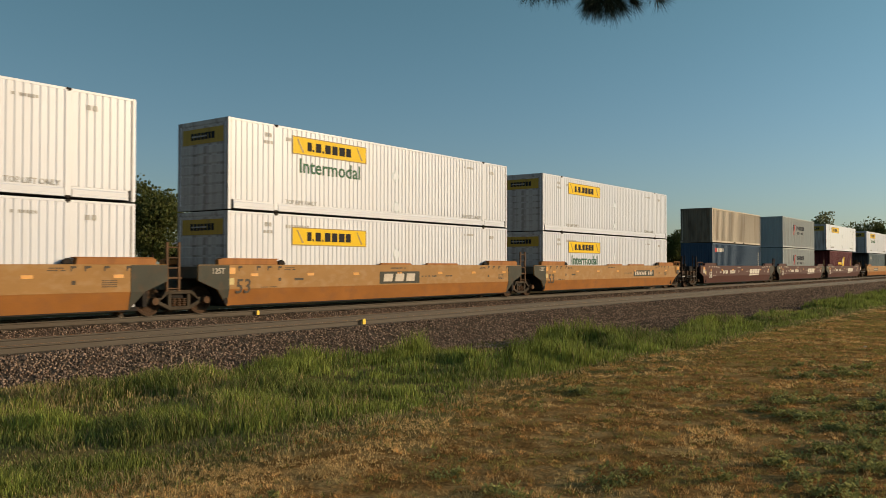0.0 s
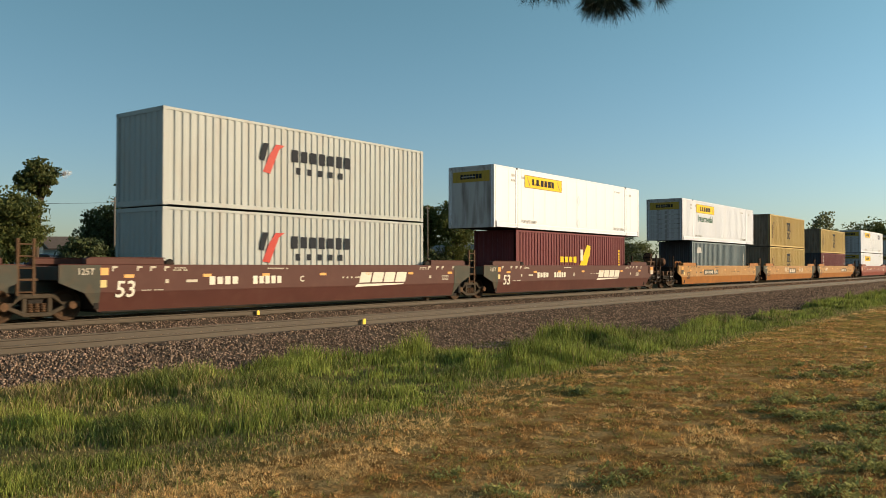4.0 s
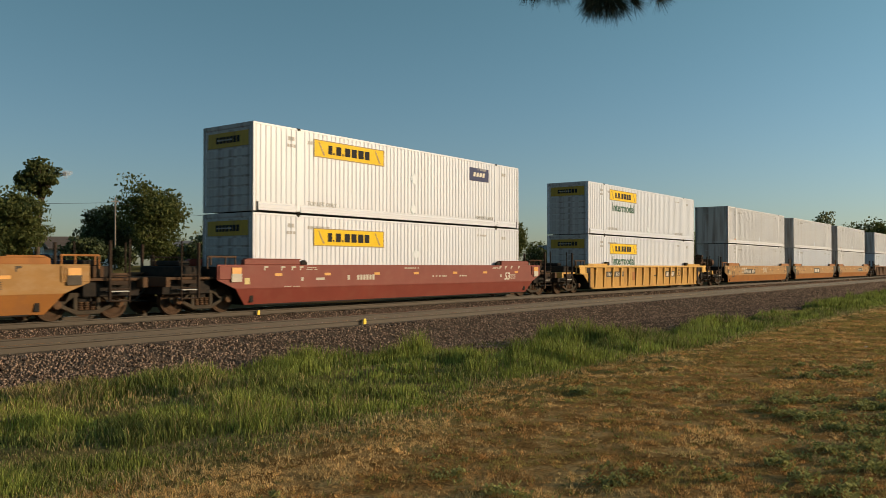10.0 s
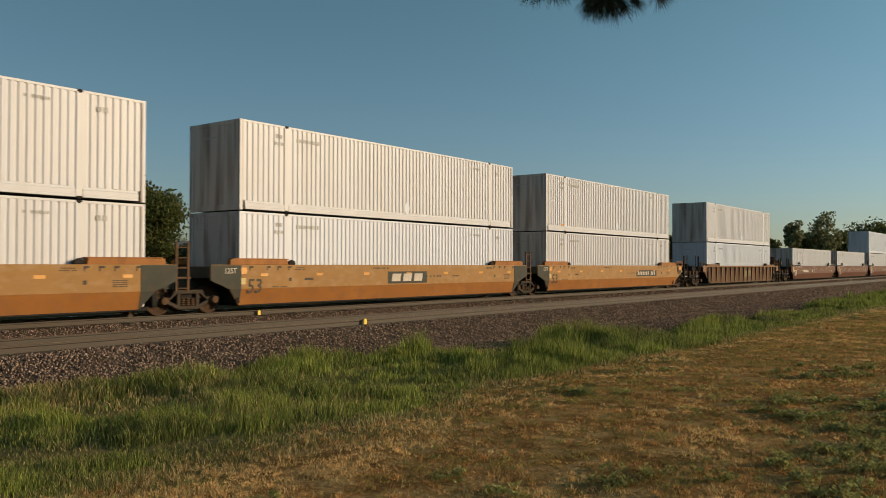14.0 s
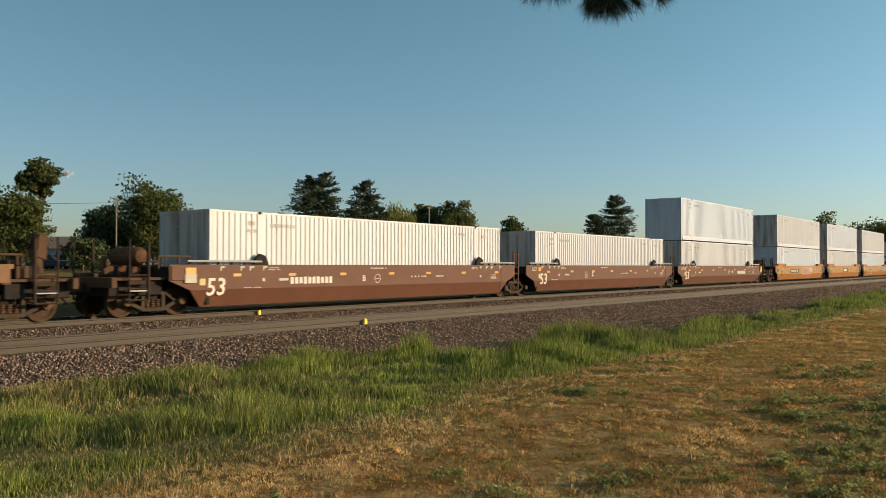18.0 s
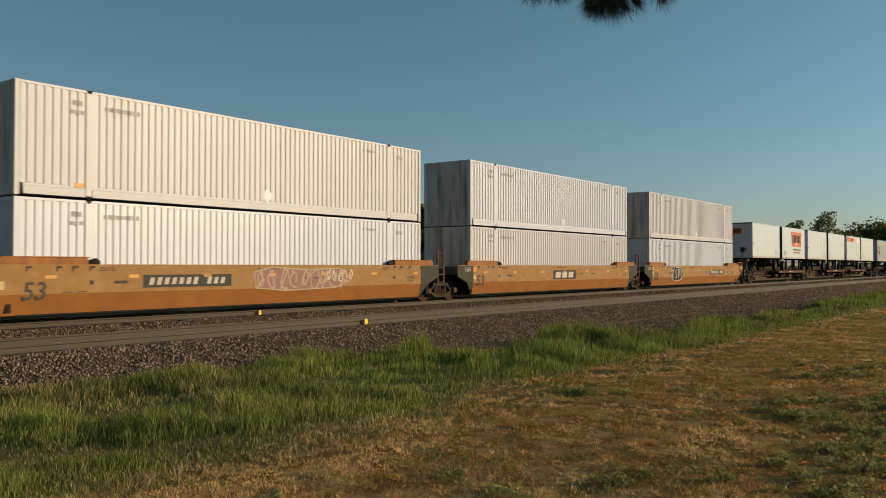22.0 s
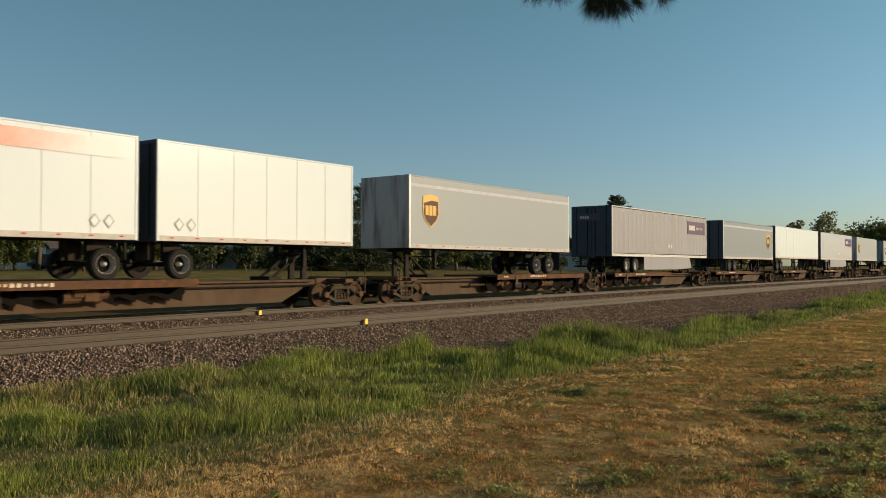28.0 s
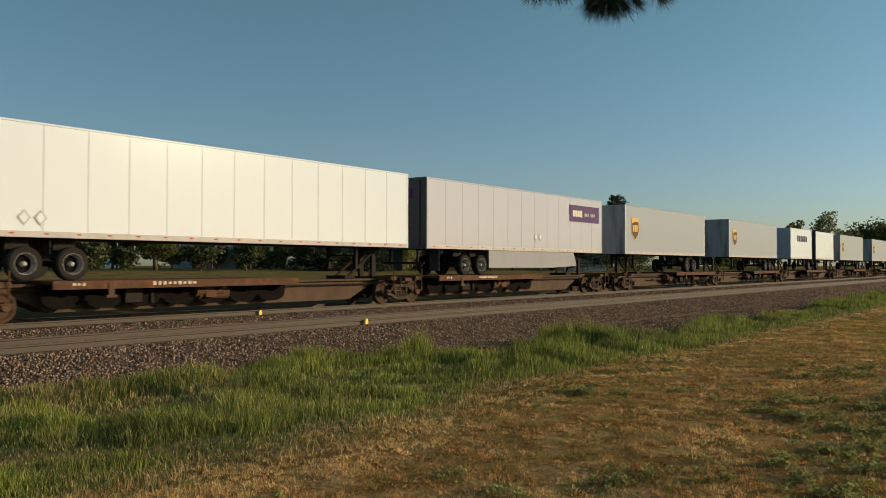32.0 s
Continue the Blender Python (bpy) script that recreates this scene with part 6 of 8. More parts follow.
def container_meshes(length, height, style):
    """style: dom (53 ft, narrow ribs), deep (53 ft, deeper ribs), iso (40 ft), plain (smooth panels)."""
    key = ("container", length, height, style)
    if key in SHARED:
        return SHARED[key]
    hl, w = length / 2, 2.591 if style != "iso" else 2.438
    hw = w / 2
    m = {}
    zb, zt = (0.31, height - 0.075) if style != "iso" else (0.15, height - 0.09)
    side = Solid()
    if style == "plain":
        m["panel"] = Solid().box(0.005, (length - 0.24) / 14 - 0.005, 0.004, 0.011, zb, zt).mesh("side_panel", 0.002)
        side.box(-hl + 0.1, hl - 0.1, 0.012, 0.03, zb, zt)
    else:
        spans = [(-hl + 0.13, hl - 0.13)] if style == "iso" else [(-hl + 0.10, -6.20), (-6.02, 6.02), (6.20, hl - 0.10)]
        pitch, flat, depth = {"iso": (0.28, 0.42, 0.038), "dom": (0.214, 0.70, 0.018), "deep": (0.214, 0.58, 0.030)}[style]
        for a, b in spans:
            side.add(*corrugated(a, b, zb, zt, pitch, flat, depth))
    m["side"] = side.mesh("side_wall")
    # side frame: posts and rails, each (part name, mesh)
    m["frame"] = []
    for sx in (-1, 1):
        post = 0.13 if style == "iso" else 0.10
        m["frame"].append(("corner_post", Solid().box(*sorted((sx * hl, sx * (hl - post))), -0.003, 0.16, 0, height).mesh("corner_post", 0.006)))
        if style != "iso":
            m["frame"].append(("lifting_post", Solid().box(*sorted((sx * 6.02, sx * 6.20)), -0.004, 0.1, 0.03, height - 0.02).mesh("lifting_post", 0.006)))
    if style == "iso":
        m["frame"].append(("bottom_rail", Solid().box(-hl + 0.13, hl - 0.13, -0.003, 0.12, 0.02, zb).mesh("bottom_rail", 0.006)))
    else:
        for a, b in ((-hl + 0.22, -6.21), (-6.01, 6.01), (6.21, hl - 0.22)):
            m["frame"].append(("bottom_rail", Solid().prism_x([(-0.016, 0.03), (0.10, 0.03), (0.10, zb), (0.010, zb), (0.010, zb - 0.055), (-0.010, zb - 0.085), (-0.006, 0.078), (-0.016, 0.075)], a, b).mesh("bottom_rail", 0.006)))
    m["frame"].append(("top_rail", Solid().box(-hl + 0.1, hl - 0.1, -0.006 if style != "iso" else -0.003, 0.10, zt, height - 0.005).mesh("top_rail", 0.006)))
    m["far_frame"] = Solid().ring_y(0.0, 0.14, (-hl, hl, 0.02, height - 0.005), (-hl + 0.13, hl - 0.13, zb, zt)).mesh("side_frame", 0.006)
    m["roof"] = Solid().box(-hl + 0.02, hl - 0.02, -hw + 0.05, hw - 0.05, height - 0.06, height - 0.012).mesh("roof")
    m["floor"] = Solid().box(-hl + 0.02, hl - 0.02, -hw + 0.05, hw - 0.05, 0.02, 0.16).mesh("underframe")
    end = Solid()
    if style == "dom":
        m["rib"] = Solid().box(0.012, 0.032, -hw + 0.14, hw - 0.14, 0, 0.25).mesh("end_rib", 0.006)
        end.box(0.03, 0.06, -hw + 0.1, hw - 0.1, 0.1, height - 0.1)
    elif style == "plain":
        end.box(0.03, 0.06, -hw + 0.1, hw - 0.1, 0.1, height - 0.1)
    else:
        v, f = corrugated(-hw + 0.1, hw - 0.1, 0.15, height - 0.1, 0.28, 0.42, 0.036 if style == "iso" else 0.014)
        end.add([(y + 0.015, x, z) for x, y, z in v], f)
    m["end"] = end.mesh("end_wall", 0.004)
    m["end_frame"] = Solid().ring_x(0, 0.14, (-hw, hw, 0, height), (-hw + 0.13, hw - 0.13, 0.17, height - 0.13)).mesh("end_frame", 0.004)
    m["leaf"] = Solid().box(-0.06, -0.02, 0.01, hw - 0.12, 0.17, height - 0.14).mesh("door_leaf", 0.004)
    m["door"] = Solid().ring_x(-0.14, -0.004, (-hw, hw, 0, height), (-hw + 0.13, hw - 0.13, 0.16, height - 0.14)).mesh("door_frame", 0.004)
    m["rods"] = Solid().tube((0, 0, 0.12), (0, 0, height - 0.1), 0.02, None, 6).box(-0.01, 0.03, -0.12, 0.12, 1.25, 1.31).mesh("lock_rod")
    cx = hl if style == "iso" else 6.11
    m["cast"] = shared("casting", lambda: Solid().box(-0.089, 0.089, -0.008, 0.15, 0, 0.118).mesh("corner_casting", 0.008))
    m["top_cast"] = shared("top_casting", lambda: Solid().box(-0.085, 0.085, -0.012, 0.13, 0.06, 0.122).box(-0.04, 0.04, -0.014, 0.1, 0.03, 0.07).mesh("corner_casting", 0.008))
    m["spots"] = [(sx * (cx - (0.089 if style == "iso" else 0)), z) for sx in (-1, 1) for z in ((0.0, height - 0.118) if style == "iso" else (-0.06, height - 0.118))]
    m["hw"] = hw
    SHARED[key] = m
    return m


CARGO = []                            # every thing that rides with the train: (object, place along the train, height)


def container(along, z, length, height, style, paint, label, end_paint=None, cast_paint=None, frame_paint=None):
    c = thing("container", label, "shipping container", "containers on the train", (0, FAR_Y, z))
    m = container_meshes(length, height, style)
    hw, hl = m["hw"], length / 2
    end_paint = end_paint or paint
    for s in (-1, 1):
        f = Matrix.Translation((0, s * hw, 0)) @ (Matrix.Identity(4) if s < 0 else Matrix.Rotation(math.pi, 4, "Z"))
        sw = part("side_wall", m["side"], paint, c)
        sw.matrix_local = f
        for k in range(14 if style == "plain" else 0):
            part("side_panel", m["panel"], paint, sw, "", (-hl + 0.12 + k * (length - 0.24) / 14, 0, 0))
        for sx in (-6.21, -6.01, 6.01, 6.21) if style == "plain" and s < 0 else ():
            part("post_seam", plate(0.03, height - 0.12), seam_grey, sw, "dark seam beside the lifting post", (sx, 0.003, height / 2))
        for name, me in m["frame"] if s < 0 else [("side_frame", m["far_frame"])]:
            part(name, me, frame_paint or paint, c).matrix_local = f
        for sx, sz in m["spots"]:
            part("corner_casting", m["cast" if style == "iso" else "top_cast"], cast_paint or (steel_dark if style != "iso" else paint), c, "dark lifting casting" if style != "iso" else "").matrix_local = f @ Matrix.Translation((sx, 0, sz))
    part("roof", m["roof"], paint, c)
    part("underframe", m["floor"], steel_dark, c)
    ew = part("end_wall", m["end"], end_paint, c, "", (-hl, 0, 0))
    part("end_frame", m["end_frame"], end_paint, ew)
    if style == "dom":
        for k in range(8):
            part("end_rib", m["rib"], end_paint, ew, "", (0, 0, 0.22 + k * 0.32))
    d = part("door_frame", m["door"], end_paint, c, "", (hl, 0, 0))
    part("door_leaf", m["leaf"], end_paint, d)
    part("door_leaf", m["leaf"], end_paint, d).matrix_local = Matrix.Translation((-0.08, 0, 0)) @ Matrix.Rotation(math.pi, 4, "Z")
    for yy in (-0.95, -0.35, 0.35, 0.95):
        part("lock_rod", m["rods"], aluminium, d, "", (0, yy, 0))
    CARGO.append((c, along, z))
    return c, -hw - 0.008, hl


L53, H96, L40, H86 = 16.154, 2.896, 12.192, 2.591
Z1 = 0.31
Z2 = Z1 + H96 + 0.045


def small_print(c, y, hl, height, seed, tone=None):
    tone = tone or grey_mark
    rnd = random.Random(seed)
    part("serial_mark", bars(1.1, 0.13, 9), tone, c, "", (-hl + 2.95, y, height - 0.42))
    part("serial_mark", bars(0.32, 0.15, 2), tone, c, "", (-hl + 1.65, y, height - 0.38))
    part("serial_mark", bars(0.42, 0.11, 3), tone, c, "", (-hl + 1.65, y, height - 0.62))
    part("serial_mark", bars(0.36, 0.15, 2), tone, c, "", (hl - 1.3, y, height - 0.45))
    part("serial_mark", bars(0.7, 0.09, 7), tone, c, "", (hl - 3.1, y, height - 0.38))
    upper = c.location[2] > 1
    yellow = "yellow" in c["label"]
    for zz in ((0.50, 1.72) if yellow and upper else (0.50,) if upper else (1.62,) if yellow else ()):
        q = shared("diamond", lambda: Solid().prism([(0, -0.27), (0.08, -0.17), (0.19, -0.06), (0.19, 0.06), (0.08, 0.17), (0, 0.27), (-0.08, 0.17), (-0.19, 0.06), (-0.19, -0.06), (-0.08, -0.17)], -0.004, 0).mesh("placard_holder"))
        q = part("placard_holder", q, trailer_white if yellow else bright_white, c, "", (hl - 7.95 + rnd.uniform(-0.15, 0.15), y, zz))
        part("placard_face", shared("diamond_face", lambda: Solid().prism([(0, -0.20), (0.15, 0), (0, 0.20), (-0.15, 0)], -0.004, 0).mesh("placard_face")), bright_white, q, "", (0, -0.005, 0))
    part("serial_mark", bars(0.9, 0.05, 8), tone, c, "", (-hl + 2.4, 0, 2.4)).matrix_local = pose(-hl - 0.004, 0.2, height - 0.5, 0, 0, -90)


def yellow_logo(c, x, y, z, w=3.7, h=0.62, word=False):
    """A yellow placard with dark bars and end flourishes; some carry a plain green word below."""
    q = part("placard", plate(w, h, 0.006), logo_yellow, c, "yellow placard with dark bars", (x, y, z))
    for gx0, gw, gh in ((-0.285, 0.055, 0.5), (-0.235, 0.022, 0.12), (-0.17, 0.070, 0.5), (-0.11, 0.022, 0.12), (-0.045, 0.075, 0.5), (0.050, 0.075, 0.5), (0.148, 0.080, 0.5), (0.240, 0.070, 0.5)):
        part("placard_block", plate(round(w * gw, 3), round(h * gh, 3)), ink, q, "", (w * gx0, -0.007, -h * (0.5 - gh) / 2 if gh < 0.3 else 0))
    for s in (-1, 1):
        part("placard_flourish", poly_plate([(-0.16, h * 0.36), (-0.11, h * 0.36), (0.17, -h * 0.36), (0.09, -h * 0.36)][::-1]), logo_bronze, q, "", (s * w * 0.40, -0.007, 0))
    edge = shared(("pl_edge", w, h), lambda: Solid().box(-w / 2, w / 2, -0.009, -0.006, h / 2 - 0.035, h / 2).box(-w / 2, w / 2, -0.009, -0.006, -h / 2, -h / 2 + 0.035).box(-w / 2, -w / 2 + 0.035, -0.009, -0.006, -h / 2, h / 2).box(w / 2 - 0.035, w / 2, -0.009, -0.006, -h / 2, h / 2).mesh("placard_edge"))
    part("placard_edge", edge, logo_bronze, q)
    if word:
        part("word", letters("Intermodal", 0.50), logo_green, c, "green word Intermodal", (x, y, z - h / 2 - 0.40))


def domestic_yellow(along, z, words, seed, style="dom", extra=None, low=False, label="white 53-foot ribbed container with a yellow placard"):
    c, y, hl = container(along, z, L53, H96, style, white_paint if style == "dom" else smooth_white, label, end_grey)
    small_print(c, y, hl, H96, seed)
    zz = 2.33 if z > 1 else 2.16
    yellow_logo(c, -3.55, y, zz, word=words)
    part("top_lift_text", letters("TOP LIFT ONLY", 0.15), grey_mark, c, "", (-hl + 3.1, y, 0.36))
    part("top_lift_text", letters("TOP LIFT ONLY", 0.15), grey_mark, c, "", (hl - 2.9, y, 0.36))
    q = part("end_placard", plate(2.1, 0.50), shaded_yellow, c, "small yellow placard on the container end")
    q.matrix_local = pose(-hl + 0.012, 0.0, H96 - 0.50, 0, 0, -90)
    glyph_row("placard_block", 1.25, 0.22, 7, ink, q, (0, -0.006, 0))
    if extra:
        q = part("placard", plate(1.5, 0.58), extra, c, "dark blue placard", (4.75, y, H96 - 0.62))
        part("placard_mark", bars(0.95, 0.2, 4, 0.05), mark_white, q, "", (0, -0.005, 0))
    return c


PLAIN, WEATHERED = "clean white 53-foot ribbed container", "weathered cream-white 53-foot ribbed container with rusty end"


def domestic_white(along, z, paint, seed, label="white 53-foot ribbed container", end=None):
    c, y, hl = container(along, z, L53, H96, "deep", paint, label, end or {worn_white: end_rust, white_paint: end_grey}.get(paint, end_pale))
    small_print(c, y, hl, H96, seed)
    if seed % 2:
        part("caution_label", plate(0.26, 0.12), reflector, c, "", (-hl + 1.7, y, 0.34))
    return c


def iso(along, z, height, paint, label, end=None):
    return container(along, z, L40, height, "iso", paint, label, end)


def block_logo(c, x, y, z, h, mat):
    """Two joined arches over a foot line and two bent bands, in one dark colour."""
    k = h / 2.0
    post = [(-0.13, 0.06), (0.13, 0.06), (0.13, 0.80), (-0.13, 0.80)]
    forms = [[(a + dx, b) for a, b in post] for dx in (-0.56, 0.0, 0.56)]
    forms += [arc_band(-0.27, 0.66, 0.40, 0.34, 0.24, 8, 165), arc_band(0.29, 0.66, 0.40, 0.34, 0.24, 8, 165)]
    forms += [[(-0.86, 0.0), (0.98, -0.02), (0.90, 0.07), (-0.80, 0.08)], [(-0.82, 0.86), (-0.46, 0.80), (-0.46, 0.98), (-0.78, 0.98)]]
    forms += [arc_band(-0.38, -0.54, 0.33, 0.40, 0.17, 0, 359, 20), arc_band(0.38, -0.54, 0.33, 0.40, 0.17, 0, 359, 20)]
    for form in forms:
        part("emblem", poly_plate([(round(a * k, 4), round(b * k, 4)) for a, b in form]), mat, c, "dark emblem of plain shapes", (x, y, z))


def side_bars(c, x, y, z, mat, n=10, h=1.2):
    """A column of upright unreadable writing."""
    q = part("serial_mark", bars(h, 0.16, n), mat, c)
    q.matrix_local = Matrix.Translation((x, y, z)) @ Matrix.Rotation(radians(90), 4, "Y")


def tan_box(along, z, height, logo=True):
    c, y, hl = iso(along, z, height, tan_paint, "mustard tan 40-foot container with a dark emblem", shaded_end)
    block_logo(c, 0.05, y, height * 0.55 - 0.05, 1.64, logo_dark)
    side_bars(c, -hl + 0.75, y, height * 0.45, logo_dark)
    side_bars(c, -hl + 1.15, y, height * 0.55, logo_dark, 6)
    return c


# ---------------------------------------------------------------- trailers
def trailer(along, length, style, paint, front_left, label, seed, skirt=False, axles=2, deck=1.06, set_in=1.9):
    """A van trailer on its wheels. front_left: the kingpin end points down the train."""
    t = thing("semi_trailer", label, "trailer", "trailers on the train", (0, FAR_Y, deck))
    hl, hw, zb, zt = length / 2, 1.295, 1.12, 4.06
    n = max(6, int(length / 1.2))
    step = (length - 0.16) / n
    for s in (-1, 1):
        f = Matrix.Translation((0, s * hw, 0)) @ (Matrix.Identity(4) if s < 0 else Matrix.Rotation(math.pi, 4, "Z"))

        def make_side():
            q = Solid()
            if style == "ribbed":
                q.add(*corrugated(-hl + 0.08, hl - 0.08, zb + 0.2, zt - 0.1, 0.62, 0.45, 0.022, 0.13))
            else:
                q.box(-hl + 0.06, hl - 0.06, 0.012, 0.03, zb + 0.15, zt - 0.1)
            return q.mesh("side_wall")
        sw = part("side_wall", shared(("tr_side", length, style), make_side), paint if style == "ribbed" else seam_grey, t)
        sw.matrix_local = f
        if style != "ribbed":
            pm = shared(("tr_panel", round(step, 4), style), lambda: Solid().box(0.0 if style == "smooth" else 0.006, step - (0.0 if style == "smooth" else 0.006), 0.003, 0.011, zb + 0.15, zt - 0.065).mesh("side_panel", 0.0 if style == "smooth" else 0.002))
            for k in range(n):
                part("side_panel", pm, paint, sw, "", (-hl + 0.08 + k * step, 0, 0))
        if style == "ribbed" and s < 0:
            for k in range(int(length / 1.24)):
                for zz in (1.85, 2.55, 3.25):
                    part("anchor_slot", plate(0.09, 0.05), rail_grime, sw, "", (-hl + 0.22 + k * 1.24 + (0.62 if zz == 2.55 else 0), 0.002, zz))
                if k % 2:
                    part("anchor_slot", plate(0.26, 0.07), grey_mark, sw, "", (-hl + 0.22 + k * 1.24, 0.002, zt - 0.26))
        rail = shared(("tr_rail", length), lambda: Solid().box(-hl, hl, -0.008, 0.06, zb, zb + 0.16).mesh("bottom_rail", 0.006))
        part("bottom_rail", rail, rail_bright if style == "ribbed" else rail_grime, t, "pale bottom rail").matrix_local = f
        top = shared(("tr_top", length), lambda: Solid().box(-hl, hl, -0.010, 0.06, zt - 0.07, zt).mesh("top_rail", 0.02))
        part("top_rail", top, rail_bright if style == "ribbed" else paint, t).matrix_local = f
        for k in range(int(length / 0.85) if s < 0 else 0):
            mx = -hl + 0.5 + k * (length - 1.0) / (int(length / 0.85) - 1)
            part("side_marker", plate(0.12, 0.035), logo_red, t, "", (mx, -hw - 0.009, 1.217))
        post = shared("tr_post", lambda: Solid().box(-0.045, 0.045, -0.012, 0.08, zb, zt).mesh("corner_post", 0.012))
        for xp in (-hl + 0.045, hl - 0.045):
            part("corner_post", post, aluminium if style == "smooth" else rail_bright if style == "ribbed" else paint, t).matrix_local = f @ Matrix.Translation((xp, 0, 0))
        if skirt:
            q = shared(("skirt", length, front_left), lambda: skirt_mesh(hl, front_left))
            part("side_skirt", q, trailer_silver, t, "pale grey aerodynamic side skirt", (0, s * (hw - 0.05), 0))
    part("roof", shared(("tr_roof", length), lambda: Solid().box(-hl, hl, -hw + 0.02, hw - 0.02, zt - 0.05, zt - 0.004).mesh("roof")), paint, t)
    part("floor", shared(("tr_floor", length), lambda: Solid().box(-hl + 0.02, hl - 0.02, -hw + 0.05, hw - 0.05, zb, zb + 0.12).mesh("floor")), steel_dark, t)
    front, rear = (-hl, hl) if front_left else (hl, -hl)
    sg = 1 if front_left else -1
    nose = shared(("nose", sg), lambda: Solid().box(-0.02, 0.05, -hw + 0.02, hw - 0.02, zb, zt - 0.01).mesh("front_wall", 0.015))
    # plain and smooth noses take greyer paints than the sides: shade toned in
    part("front_wall", nose, trailer_lilac if style == "plain" else end_grey if style == "smooth" else paint, t, "", (front, 0, 0)).rotation_euler[2] = 0 if front_left else math.pi
    door = shared("tr_doors", lambda: Solid().ring_x(-0.06, 0.03, (-hw, hw, zb - 0.02, zt), (-hw + 0.09, hw - 0.09, zb + 0.11, zt - 0.13)).mesh("rear_frame", 0.008))
    d = part("rear_frame", door, slate_frame, t, "", (rear, 0, 0))
    d.rotation_euler[2] = 0 if front_left else math.pi
    for s in (-1, 1):
        leaf = shared(("tr_leaf", s), lambda: Solid().box(-0.05, 0.0, *sorted((s * 0.008, s * (hw - 0.08))), zb + 0.1, zt - 0.12).mesh("rear_door", 0.008))
        part("rear_door", leaf, slate_frame, d)
        for yy in (0.25, 0.95):
            part("lock_rod", shared("tr_rod", lambda: Solid().tube((0.02, 0, zb + 0.05), (0.02, 0, zt - 0.08), 0.022, None, 6).mesh("lock_rod")), steel_dark, d, "", (0, s * yy, 0))
    part("bumper", shared("tr_bump", lambda: Solid().box(-0.12, -0.04, -1.1, 1.1, 0.48, 0.58).box(-0.1, -0.04, -0.8, -0.7, 0.5, zb).box(-0.1, -0.04, 0.7, 0.8, 0.5, zb).mesh("bumper", 0.01)), steel_dark, t, "", (rear, 0, 0)).rotation_euler[2] = 0 if front_left else math.pi
    # running gear
    wx = [rear - sg * (0.9 if axles == 1 else set_in + 1.25 * k) for k in range(axles)]
    for x in wx:
        for s in (-1, 1):
            w = part("wheel", shared("tyre", lambda: Solid().lathe([(0.26, -0.13), (0.40, -0.14), (0.445, -0.09), (0.45, 0.05), (0.44, 0.13), (0.26, 0.13), (0.26, -0.13)], n=26, capped=False).mesh("wheel")), rubber, t, "", (x, s * 1.08, 0.45))
            w.rotation_euler[2] = 0 if s < 0 else math.pi
            part("rim", shared("rim", lambda: Solid().lathe([(0.232, 0.08), (0.245, 0.05), (0.262, -0.125), (0.280, -0.138), (0.285, -0.13)], n=22, capped=False).mesh("rim")), rim_white, w, "dusty pale rim")
            part("hub", shared("bright_hub", lambda: Solid().lathe([(0.02, -0.02), (0.10, 0.02), (0.19, -0.05), (0.235, -0.06), (0.25, 0.05)], n=18).mesh("hub")), rim_white, w, "pale wheel disc") if style == "ribbed" else part("hub", shared("hub", lambda: Solid().lathe([(0.02, 0.03), (0.09, 0.05), (0.235, 0.07), (0.24, 0.09)], n=18).mesh("hub")), shade_black, w)
            part("hub_cap", shared("hub_cap", lambda: Solid().lathe([(0.01, -0.11), (0.045, -0.105), (0.065, -0.07), (0.075, 0.05)], n=12).mesh("hub_cap")), grey_mark, w)
        part("axle", shared("tr_axle", lambda: Solid().tube((0, -1.0, 0.45), (0, 1.0, 0.45), 0.07, None, 8).box(-0.3, 0.3, -0.75, -0.6, 0.55, zb).box(-0.3, 0.3, 0.6, 0.75, 0.55, zb).mesh("axle")), steel_dark, t, "", (x, 0, 0))
    lx = front + sg * (2.4 if length > 10 else 1.9)
    part("landing_gear", shared("legs", lambda: Solid().box(-0.06, 0.06, -0.78, -0.64, 0.36, zb).box(-0.06, 0.06, 0.64, 0.78, 0.36, zb).tube((0, -0.7, 0.8), (0, 0.7, 0.8), 0.03, None, 6).box(-0.14, 0.14, -0.84, -0.6, 0.3, 0.36).box(-0.14, 0.14, 0.6, 0.84, 0.3, 0.36).mesh("landing_gear", 0.008)), steel_dark, t, "", (lx, 0, 0))
    if axles == 2 and seed % 2:
        for s in (-1, 1):
            part("mud_flap", shared("flap", lambda: Solid().box(-0.02, 0.0, -0.25, 0.25, 0.2, 1.1).mesh("mud_flap")), dark_panel, t, "", (rear - sg * 0.9, s, 0))
    CARGO.append((t, along, deck))
    return t, -hw - 0.014, hl, front, sg


def skirt_mesh(hl, front_left):
    sg = 1 if front_left else -1
    poly = [(sg * (-hl + 3.3), 1.12), (sg * (-hl + 3.1), 0.78), (sg * (-hl + 2.95), 0.44), (sg * (-hl + 3.2), 0.40), (sg * (-hl + 5.5), 0.32), (sg * (hl - 4.6), 0.32), (sg * (hl - 4.6), 1.12)]
    return Solid().prism(poly, -0.012, 0.012).mesh("side_skirt", 0.004)


